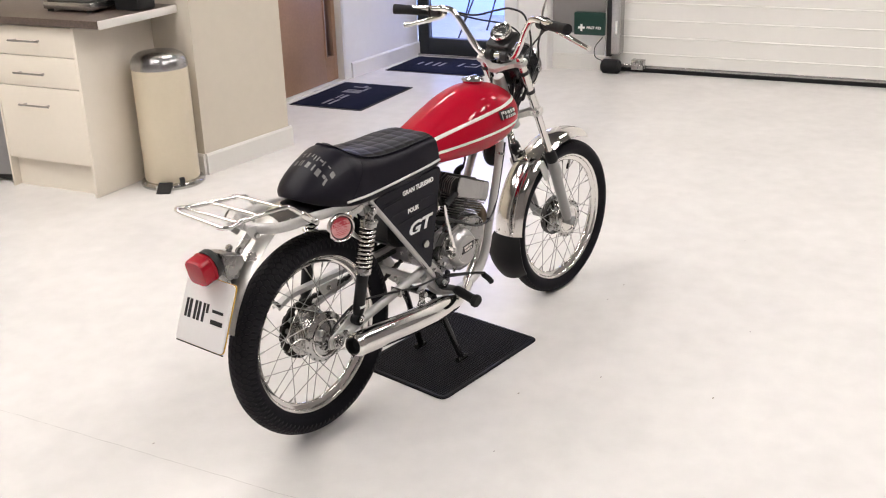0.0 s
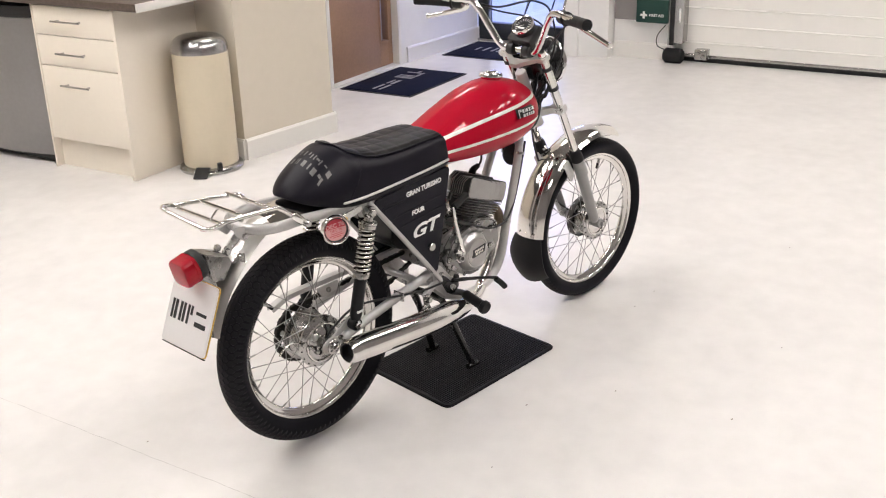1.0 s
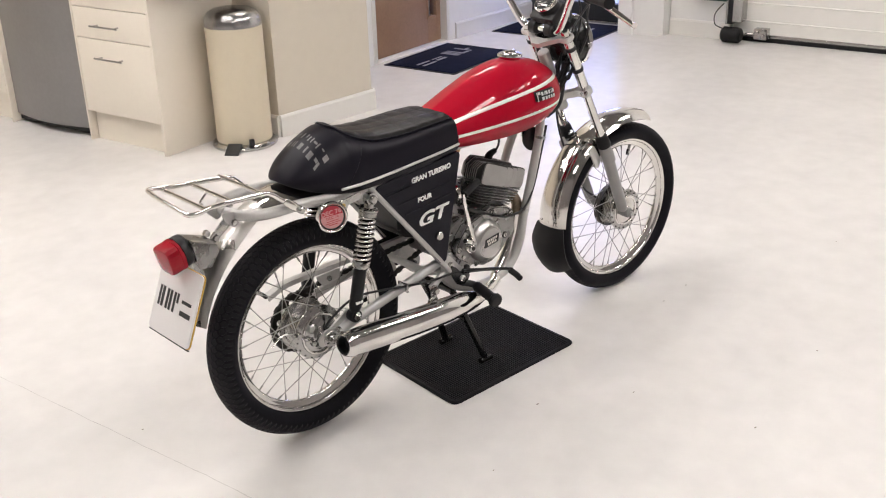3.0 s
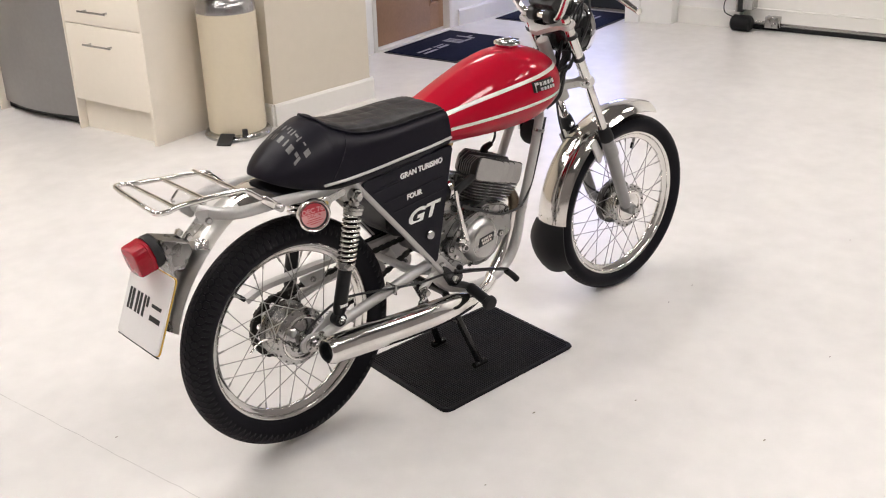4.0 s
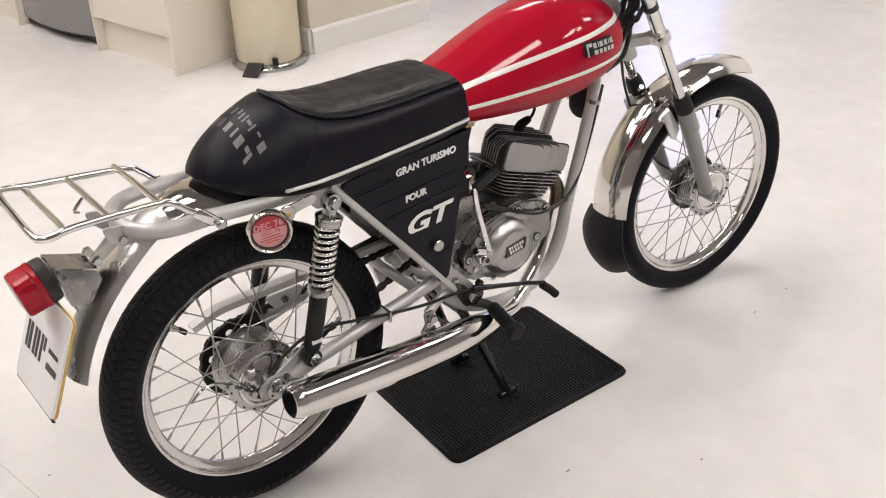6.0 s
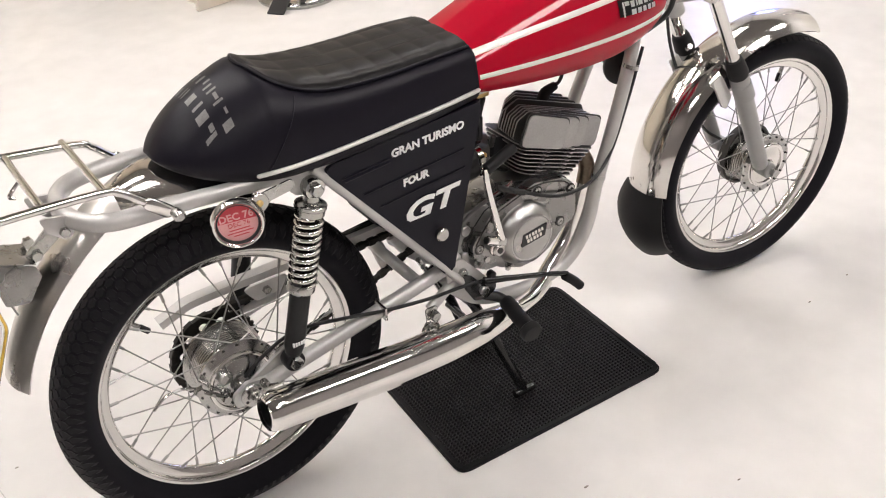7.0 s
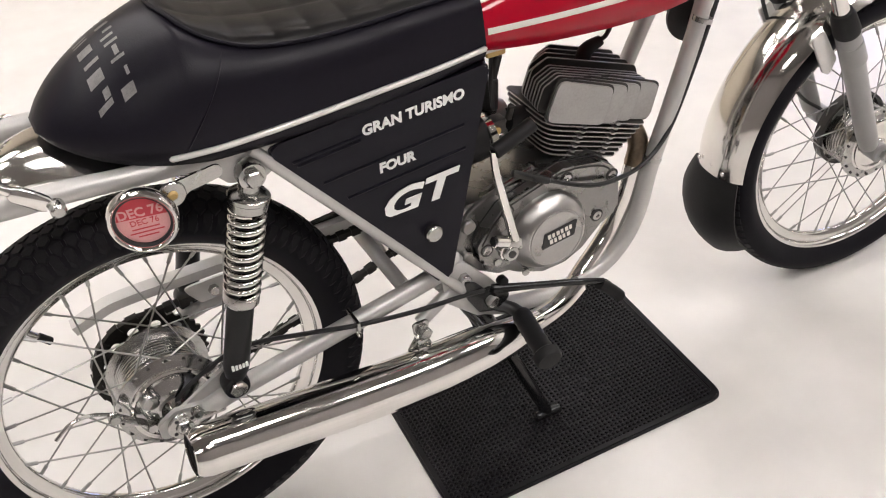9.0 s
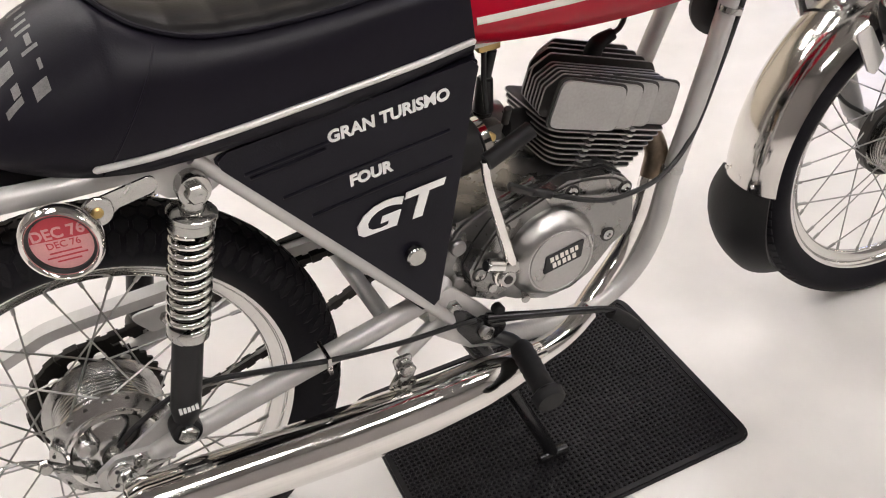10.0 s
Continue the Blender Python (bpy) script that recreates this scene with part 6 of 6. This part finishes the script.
part("pinch_bolt", cyl((0.486, -0.139, 0.456), (0.462, -0.142, 0.468), 0.0085, bevel=0.0015), CHROME, kick)
part("bolt_socket", cyl((0.4625, -0.1419, 0.4677), (0.4612, -0.1421, 0.4684), 0.0052), BLACK_P, kick)
part("boss_ring", lathe([(0.0126, 0.018), (0.0150, 0.019), (0.0150, 0.026), (0.0126, 0.027)], 20, along((0.490, -0.112, 0.437), (0.490, -0.146, 0.437)), closed=True), CHROME, kick)
part("boss_socket", cyl((0.490, -0.1458, 0.437), (0.490, -0.1472, 0.437), 0.0058), ALLOY_DARK, kick)
part("engine_cable", tube([(0.520, -0.10, 0.540), (0.57, -0.112, 0.515), (0.64, -0.118, 0.484), (0.70, -0.112, 0.474), (0.765, -0.088, 0.468), (0.815, -0.076, 0.505), (0.864, -0.064, 0.60), (0.905, -0.052, 0.69)], 0.0036, 8), BLACK_P, bike, "black control cable")
for z, x in ((0.452, 0.792), (0.66, 0.872)):
    part("cable_clip", lathe([(0.0138, -0.004), (0.0155, -0.004), (0.0155, 0.004), (0.0138, 0.004)], 18, along((x, -0.058 if z > 0.6 else -0.066, z), (x + 0.03, -0.058 if z > 0.6 else -0.066, z + 0.1)), closed=True), CHROME_DULL, bike)

# ---- foot controls and stand ----
for s in (-1, 1):
    peg = new("footrest")
    peg.parent = bike
    part("mount_bar", tube([(0.470, s * 0.10, 0.325), (0.500, s * 0.120, 0.316), (0.508, s * 0.135, 0.312)], 0.010, 12), BLACK_P, peg)
    part("rubber", lathe([(0, 0), (0.013, 0.0)] + [(0.0145 + (0.0012 if i % 2 else 0), 0.004 + i * 0.006) for i in range(12)] + [(0.0165, 0.078), (0.021, 0.082), (0.021, 0.092), (0.018, 0.096), (0, 0.097)], 24, along((0.510, s * 0.133, 0.310), (0.502, s * 0.228, 0.291))), RUBBER, peg, "ribbed black rubber sleeve")
lever = new("brake_pedal")
lever.parent = bike
part("side_plate", prism(rounded([(0.425, 0.398), (0.445, 0.385), (0.465, 0.362), (0.495, 0.358), (0.50, 0.338), (0.475, 0.322), (0.448, 0.330), (0.43, 0.360)], 0.008), "y", -0.120, -0.1155, 0.0015), BLACK_PAINT, lever, "black linkage plate")
part("stop_bump", cyl((0.488, -0.112, 0.372), (0.488, -0.126, 0.372), 0.008, bevel=0.002), RUBBER, lever)
part("arm", tube([(0.470, -0.121, 0.366), (0.53, -0.132, 0.354), (0.60, -0.141, 0.337), (0.650, -0.146, 0.321)], [0.0075, 0.0055, 0.0050, 0.0050], 10), BLACK_PAINT, lever)
part("toe_rubber", tube([(0.644, -0.145, 0.318), (0.665, -0.148, 0.299), (0.681, -0.150, 0.281)], 0.0095, 12), RUBBER, lever)
part("pivot_bolt", cyl((0.468, -0.112, 0.345), (0.468, -0.128, 0.345), 0.0105, bevel=0.002), CHROME_DULL, lever)
part("pivot_boss", cyl((0.468, -0.105, 0.345), (0.468, -0.116, 0.345), 0.017, bevel=0.002), BLACK_PAINT, lever)
part("hanger_bolt", hexnut((0.43, -0.108, 0.395), (0.43, -0.118, 0.395), 0.009), CHROME_DULL, bike)
part("hanger_bolt", hexnut((0.60, -0.082, 0.262), (0.60, -0.092, 0.262), 0.008), CHROME_DULL, bike)
stand = new("centre_stand")
stand.parent = bike
for s in (-1, 1):
    part("leg", tube([(0.478, s * 0.060, 0.285), (0.502, s * 0.066, 0.235), (0.588, s * 0.088, 0.022)], 0.0105, 12, 4), BLACK_PAINT, stand)
    part("foot", tube([(0.565, s * 0.090, 0.020), (0.612, s * 0.090, 0.020)], 0.009, 10, 0), BLACK_PAINT, stand)
part("cross_tube", tube([(0.478, -0.07, 0.285), (0.478, 0.07, 0.285)], 0.012, 12, 0), BLACK_PAINT, stand)
part("brace", tube([(0.515, -0.075, 0.18), (0.515, 0.075, 0.18)], 0.007, 10, 0), BLACK_PAINT, stand)
part("spring", tube([(0.44, 0.06, 0.33), (0.50, 0.066, 0.22)], 0.006, 8, 0), CHROME_DULL, stand)

# ---- front end ----
fork = new("front_fork")
fork.parent = bike
tagged(fork, "telescopic fork with chrome stanchions and grey lower legs")
for s in (-1, 1):
    y = s * 0.080
    P = lambda z: Vector((fork_x(z), y, z))
    fpart("stanchion", cyl(P(0.560), P(0.962), 0.0135, seg=24), CHROME, fork, "chrome stanchion")
    fpart("gaiter", lathe([(0.0, 0), (0.021, 0.0), (0.0225, 0.006), (0.0215, 0.02), (0.020, 0.038), (0.017, 0.047), (0.0, 0.048)], 26, along(P(0.572), P(0.80))), RUBBER, fork, "black rubber dust seal")
    foot = P(0.3165) + Vector((-0.012, -s * 0.006, 0))
    fpart("lower_leg", lathe([(0, 0), (0.014, 0.0), (0.017, 0.006), (0.0185, 0.03), (0.0195, 0.18), (0.0205, 0.235), (0.021, 0.291), (0, 0.292)], 28, along(foot, P(0.575))), FORK_PAINT, fork, "grey painted lower leg")
    fpart("axle_lug", cyl((FA.x - 0.022, y - s * 0.006 - 0.017, 0.304), (FA.x - 0.022, y - s * 0.006 + 0.017, 0.304), 0.018, bevel=0.003), FORK_PAINT, fork)
    for zb in (0.851, 0.921):
        fpart("shroud_band", lathe([(0.0145, -0.006), (0.0175, -0.006), (0.0175, 0.006), (0.0145, 0.006)], 24, along(P(zb), P(zb + 0.1)), closed=True), BLACK_P, fork)
    fpart("stay_plate", moved(prism(rounded([(1.100, 0.566), (1.122, 0.578), (1.160, 0.520), (1.150, 0.492), (1.136, 0.500)], 0.005), "y", -0.0025, 0.0025, 0.001), Matrix.Translation((0, s * 0.066, 0))), YOKE, fork, "bright pressed stay")
    fpart("shroud", cyl(P(0.795), P(0.945), 0.0155, seg=24), CHROME, fork, "chrome upper tube")
    fpart("fork_cap", hexnut(P(0.960), P(0.978), 0.013), CHROME, fork)
fpart("axle_nut", hexnut((FA.x - 0.016, -0.091, 0.301), (FA.x - 0.016, -0.100, 0.301), 0.011), CHROME_DULL, fork)
fpart("axle", cyl((FA.x - 0.010, -0.098, 0.2995), (FA.x - 0.010, 0.098, 0.2995), 0.007), CHROME_DULL, fork)


def yoke(z, thick, name, mat):
    x = fork_x(z)
    pts = rounded([(x - 0.060, -0.014), (x - 0.044, -0.030), (x - 0.019, -0.064), (x - 0.019, -0.098), (x + 0.017, -0.098), (x + 0.017, -0.064), (x - 0.014, -0.046), (x - 0.030, -0.018), (x - 0.030, 0.018), (x - 0.014, 0.046), (x + 0.017, 0.064), (x + 0.017, 0.098), (x - 0.019, 0.098), (x - 0.019, 0.064), (x - 0.044, 0.030), (x - 0.060, 0.014)], 0.008)
    bm = prism(pts, "z", z - thick / 2, z + thick / 2, 0.004)
    m = Matrix.Translation((x, 0, z)) @ Matrix.Rotation(radians(-27), 4, "Y") @ Matrix.Translation((-x, 0, -z))
    return fpart(name, moved(bm, m), mat, fork)


yoke(0.955, 0.015, "top_yoke", YOKE)
yoke(0.775, 0.024, "bottom_yoke", YOKE)
for s in (-1, 1):
    fpart("yoke_bolt", hexnut((fork_x(0.775) - 0.02, s * 0.098, 0.775), (fork_x(0.775) - 0.02, s * 0.104, 0.775), 0.007), CHROME_DULL, fork)
    fpart("guard_clamp", lathe([(0.0195, -0.02), (0.0215, -0.02), (0.0215, 0.02), (0.0195, 0.02)], 24, along((fork_x(0.535), s * 0.08, 0.535), (fork_x(0.7), s * 0.08, 0.7)), closed=True), FORK_PAINT, fork)
# handlebar
bars = new("handlebar")
bars.parent = bike
tagged(bars, "chrome high-rise handlebar with black grips")
pts = []
half = [(0.0, 0.942, 0.975), (0.042, 0.942, 0.975), (0.080, 0.933, 0.988), (0.150, 0.904, 1.096), (0.182, 0.893, 1.117), (0.24, 0.878, 1.114), (0.335, 0.842, 1.112)]
pts = [(x, -y, z) for y, x, z in half[::-1]] + [(x - 0.04 * max(0, y - 0.16), y + 0.09 * max(0, y - 0.15), z - 0.025 * max(0, y - 0.16)) for y, x, z in half[1:]]
fpart("bar", tube(pts, 0.011, 14), CHROME, bars, "chrome bar")
for s in (-1, 1):
    a, b = Vector((0.887, s * 0.235, 1.108)), Vector((0.838, s * 0.345, 1.112))
    if s > 0:
        a, b = a + Vector((-0.008, 0.018, -0.004)), b + Vector((-0.010, 0.018, -0.006))
    a = a - (b - a).normalized() * 0.012
    g = fpart("grip", lathe([(0, 0), (0.021, 0.0), (0.022, 0.003), (0.021, 0.006), (0.0155, 0.008)] + [(0.0155 + (0.001 if i % 2 else 0), 0.012 + i * 0.008) for i in range(12)] + [(0.017, 0.124), (0.017, 0.133), (0.012, 0.1345), (0, 0.135)], 24, along(a, b)), RUBBER, bars, "ribbed black rubber grip")
    fpart("switch_block", cyl(a - (b - a).normalized() * 0.034, a, 0.019, bevel=0.004), BLACK_P, bars)
    fpart("lever_mount", box((0.885, s * 0.215 - 0.012, 1.098), (0.925, s * 0.215 + 0.012, 1.118), 0.004), CHROME_DULL, bars)
    back, low = (-0.026, 0.0) if s < 0 else (-0.014, -0.012)
    fpart("hand_lever", tube([(0.925 + back, s * 0.205, 1.100), (0.945 + back, s * 0.235, 1.092 + low), (0.940 + back, s * 0.30, 1.072 + low), (0.925 + back, s * 0.375, 1.052 + low), (0.922 + back, s * 0.388, 1.050 + low)], [0.008, 0.0095, 0.0088, 0.0075, 0.0095], 10), CHROME, bars, "chrome hand lever")
fpart("control_cable", tube([(0.925, 0.20, 1.104), (0.965, 0.12, 1.092), (0.995, 0.045, 1.112), (1.012, 0.0, 1.118), (1.032, -0.045, 1.090), (1.035, -0.066, 0.98), (0.985, -0.045, 0.85), (0.95, -0.03, 0.76)], 0.0035, 8), BLACK_P, bars, "black control cable")
fpart("control_cable", tube([(0.925, 0.19, 1.098), (0.97, 0.11, 1.078), (1.015, 0.02, 1.062), (1.04, -0.02, 1.02), (1.015, -0.03, 0.93), (0.965, -0.03, 0.80)], 0.0030, 8), BLACK_P, bars, "black control cable")
fpart("control_cable", tube([(0.925, -0.20, 1.100), (0.965, -0.165, 1.085), (1.01, -0.115, 1.02), (1.035, -0.095, 0.95), (1.0, -0.07, 0.85), (0.945, -0.045, 0.74)], 0.0035, 8), BLACK_P, bars, "black control cable")
fpart("switch_lead", tube([(0.905, -0.225, 1.098), (0.935, -0.175, 1.060), (0.965, -0.120, 1.015), (1.0, -0.07, 0.975), (1.02, -0.04, 0.93)], 0.0030, 8), BLACK_P, bars, "black switch lead")
fpart("mirror_clamp", cyl((0.898, -0.190, 1.112), (0.906, -0.212, 1.112), 0.0165, bevel=0.004), BLACK_P, bars)
for y in (-0.032, 0.032):
    fpart("clamp", cyl((0.942, y - 0.014, 0.975), (0.942, y + 0.014, 0.975), 0.021, bevel=0.003), BLACK_P, bars)
    fpart("clamp_bolt", hexnut((0.952, y, 0.988), (0.957, y, 1.003), 0.006), CHROME_DULL, bars)
for s in (-1,):
    fpart("mirror_stem", tube([(0.900, s * 0.205, 1.112), (0.915, s * 0.20, 1.15), (0.93, s * 0.215, 1.21)], 0.004, 8), CHROME, bars)
# instruments
dial = new("speedometer")
dial.parent = bike
DCN = Vector((0.948, -0.008, 1.049))
dd = Vector((-0.62, 0, 0.78)).normalized()
mdl = along(DCN, DCN + dd) @ Matrix.Scale(0.88, 4)
fpart("housing", lathe([(0, -0.055), (0.022, -0.052), (0.036, -0.035), (0.041, -0.01), (0.042, 0.004), (0.040, 0.010), (0.037, 0.010)], 36, mdl), BLACK_P, dial, "black instrument housing")
fpart("bezel", lathe([(0.0365, 0.004), (0.0365, 0.012), (0.040, 0.013), (0.0425, 0.009), (0.0425, 0.003)], 36, mdl, closed=True), CHROME, dial)
fpart("face", lathe([(0, 0.0045), (0.0365, 0.0045), (0.0365, 0.003), (0, 0.003)], 32, mdl), DIAL, dial)
for k in range(14):
    a = radians(-135 + 270 * k / 13)
    fpart("tick", moved(box((-0.0009, 0.022, 0.0046), (0.0009, 0.032, 0.0052)), mdl @ Matrix.Rotation(a, 4, "Z")), PLASTIC_W, dial)
fpart("needle", moved(box((-0.0009, -0.004, 0.0053), (0.0009, 0.024, 0.0060)), mdl @ Matrix.Rotation(radians(120), 4, "Z")), PLASTIC_W, dial)
fpart("face_panel", moved(box((-0.014, -0.016, 0.0046), (0.014, -0.008, 0.0051)), mdl), PLASTIC_W, dial)
fpart("speedo_cable", tube([(0.99, -0.012, 0.985), (1.02, -0.02, 0.94), (1.03, 0.02, 0.86), (1.06, 0.05, 0.74), (1.10, 0.058, 0.585), (1.206, 0.056, 0.391), (1.28, 0.05, 0.325)], 0.0035, 8), BLACK_P, dial, "black drive cable")
fpart("lamp_panel", moved(box((-0.056, -0.052, -0.050), (0.052, 0.030, -0.016), 0.008), mdl), BLACK_P, dial, "black warning lamp panel")
for y in (-0.034, 0.0, 0.034):
    fpart("warning_lamp", moved(cyl((y, -0.052, -0.032), (y, -0.056, -0.032), 0.006, bevel=0.001), mdl), ALLOY_DARK, dial)
# headlamp
head = new("headlamp")
head.parent = bike
HC = Vector((1.058, 0.0, 0.918))
mh = along(HC, HC + Vector((1, 0, 0.0)))
fpart("shell", lathe([(0, -0.085), (0.03, -0.080), (0.055, -0.062), (0.070, -0.030), (0.075, 0.0), (0.075, 0.012)], 40, mh), BLACK_PAINT, head, "glossy black lamp shell")
fpart("rim", lathe([(0.070, 0.010), (0.078, 0.010), (0.080, 0.016), (0.079, 0.026), (0.072, 0.032), (0.068, 0.030)], 44, mh, closed=True), CHROME, head, "chrome lamp rim")
fpart("lens", lathe([(0.071, 0.026), (0.05, 0.034), (0.025, 0.039), (0, 0.040)], 40, mh), GLASS, head)
fpart("reflector", lathe([(0.068, 0.02), (0.045, -0.01), (0.02, -0.028), (0, -0.03)], 36, mh), CHROME, head)
for s in (-1, 1):
    fpart("lamp_ear", prism(rounded([(0.985, 0.938), (1.063, 0.935), (1.073, 0.905), (0.995, 0.895)], 0.01), "y", s * 0.078, s * 0.082, 0.001), BLACK_PAINT, head)
    fpart("ear_bolt", hexnut((1.058, s * 0.082, 0.920), (1.058, s * 0.092, 0.920), 0.009), CHROME_DULL, head)
fpart("wiring", tube([(1.01, 0.02, 0.90), (0.985, 0.03, 0.85), (0.96, 0.025, 0.79), (0.92, 0.02, 0.76)], 0.007, 8), BLACK_P, head)
fpart("wiring", tube([(1.01, -0.03, 0.89), (0.995, -0.045, 0.82), (0.985, -0.04, 0.74), (0.95, -0.02, 0.70)], 0.0055, 8), BLACK_P, head)
for k, (y0, x1, z1) in enumerate(((0.05, 0.965, 0.80), (0.03, 0.985, 0.81), (-0.01, 0.975, 0.79), (-0.045, 0.99, 0.83), (0.01, 1.0, 0.82))):
    fpart("wiring", tube([(1.03, y0, 0.945 - 0.012 * k), (1.005, y0 * 0.8, 0.91), (0.990 + 0.008 * k, y0 * 0.9 - 0.01, 0.87), (x1, y0 * 0.6, z1), (0.955, 0.0, 0.765)], 0.0035 + 0.0006 * (k % 3), 8), BLACK_P, head, "black wiring")
for k, (y0, z0, y1, z1) in enumerate(((-0.060, 0.93, -0.035, 0.735), (-0.048, 0.90, -0.055, 0.745), (-0.030, 0.94, -0.020, 0.72), (-0.070, 0.88, -0.048, 0.78))):
    fpart("loom", tube([(1.02, y0, z0), (0.998 - 0.006 * k, y0 - 0.008, z0 - 0.05), (0.972 + 0.004 * k, (y0 + y1) / 2 - 0.006, (z0 + z1) / 2), (0.958, y1, z1 + 0.03), (0.945, y1 * 0.7, z1)], 0.0042 + 0.0008 * (k % 2), 8), RUBBER, head, "black wiring loom")
fpart("connector", box((0.985, -0.058, 0.838), (1.008, -0.038, 0.872), 0.004), BLACK_P, head)
# horn between the downtubes
horn = new("horn")
horn.parent = bike
hm = along((0.880, -0.018, 0.646), (0.854, -0.118, 0.662)) @ Matrix.Scale(0.86, 4)
part("body", moved(lathe([(0, -0.035), (0.020, -0.034), (0.026, -0.012), (0.040, -0.006), (0.042, 0.0), (0.042, 0.006), (0.036, 0.010), (0.020, 0.012), (0, 0.013)], 36), hm), BLACK_P, horn, "round black horn")
part("bolt", hexnut(hm @ Vector((0, 0, 0.012)), hm @ Vector((0, 0, 0.020)), 0.007), CHROME_DULL, horn)
part("bracket", box((0.850, -0.004, 0.655), (0.870, 0.004, 0.700), 0.001), CHROME_DULL, horn)

# badge bars on the tank
for x0, x1, z0, z1 in ((0.764, 0.768, 0.809, 0.834), (0.769, 0.779, 0.827, 0.834), (0.782, 0.791, 0.823, 0.833), (0.795, 0.798, 0.823, 0.833), (0.800, 0.810, 0.823, 0.833), (0.814, 0.823, 0.823, 0.833), (0.827, 0.830, 0.823, 0.833), (0.833, 0.842, 0.823, 0.833),
                       (0.782, 0.793, 0.810, 0.819), (0.797, 0.806, 0.810, 0.819), (0.810, 0.818, 0.810, 0.819), (0.822, 0.830, 0.810, 0.819), (0.833, 0.842, 0.810, 0.819)):
    sub("badge_bar", tank_badge(x0, x1, z0, z1), PLASTIC_W, tank)
for v in tank.children:
    if v.name.startswith("badge_bar"):
        v.location.y = -0.0060

# ---- mat under the stand ----
mat_ = thing("rubber_mat", pose(0.625, 0.0, 0), "black dimpled rubber mat under the centre stand", "mat")
part("sheet", prism(rounded([(-0.277, -0.200), (0.257, -0.202), (0.274, 0.182), (-0.254, 0.186)], 0.025, 6), "z", 0.0005, 0.006, 0.0015), MAT_RUBBER, mat_)
bm = bmesh.new()
for p in ([(-0.274, -0.1975), (0.254, -0.1995), (0.271, 0.179), (-0.251, 0.183)],):
    o, i_ = rounded(p, 0.025, 6), rounded([(x * 0.965, y * 0.955) for x, y in p], 0.02, 6)
    rings = [[(x, y, 0.004) for x, y in o], [(x, y, 0.0085) for x, y in o], [(x, y, 0.0085) for x, y in i_], [(x, y, 0.004) for x, y in i_]]
    bm = loft(rings, caps=False)
part("rim", bm, MAT_RUBBER, mat_, "raised edge")
# pimples in rows
ny, nx = 43, 59
vs, fs = [], []
for i in range(nx):
    for j in range(ny):
        x = -0.249 + 0.496 * i / (nx - 1)
        y = -0.186 + 0.353 * j / (ny - 1)
        x += 0.045 * y - 0.003
        b = len(vs)
        for r, h in ((0.0038, 0.0058), (0.0031, 0.0080), (0.0018, 0.0088)):
            vs += [(x + r * math.cos(math.pi * k / 3), y + r * math.sin(math.pi * k / 3), h) for k in range(6)]
        for q in (0, 6):
            fs += [(b + q + k, b + q + (k + 1) % 6, b + q + 6 + (k + 1) % 6, b + q + 6 + k) for k in range(6)]
        fs.append(tuple(b + 12 + k for k in range(6)))
me = bpy.data.meshes.new("studded_surface")
me.from_pydata(vs, [], fs)
me.materials.append(MAT_RUBBER)
ob = new("studded_surface", me)
ob.parent = mat_
tagged(ob, "rows of small raised pimples", kind="stuff")
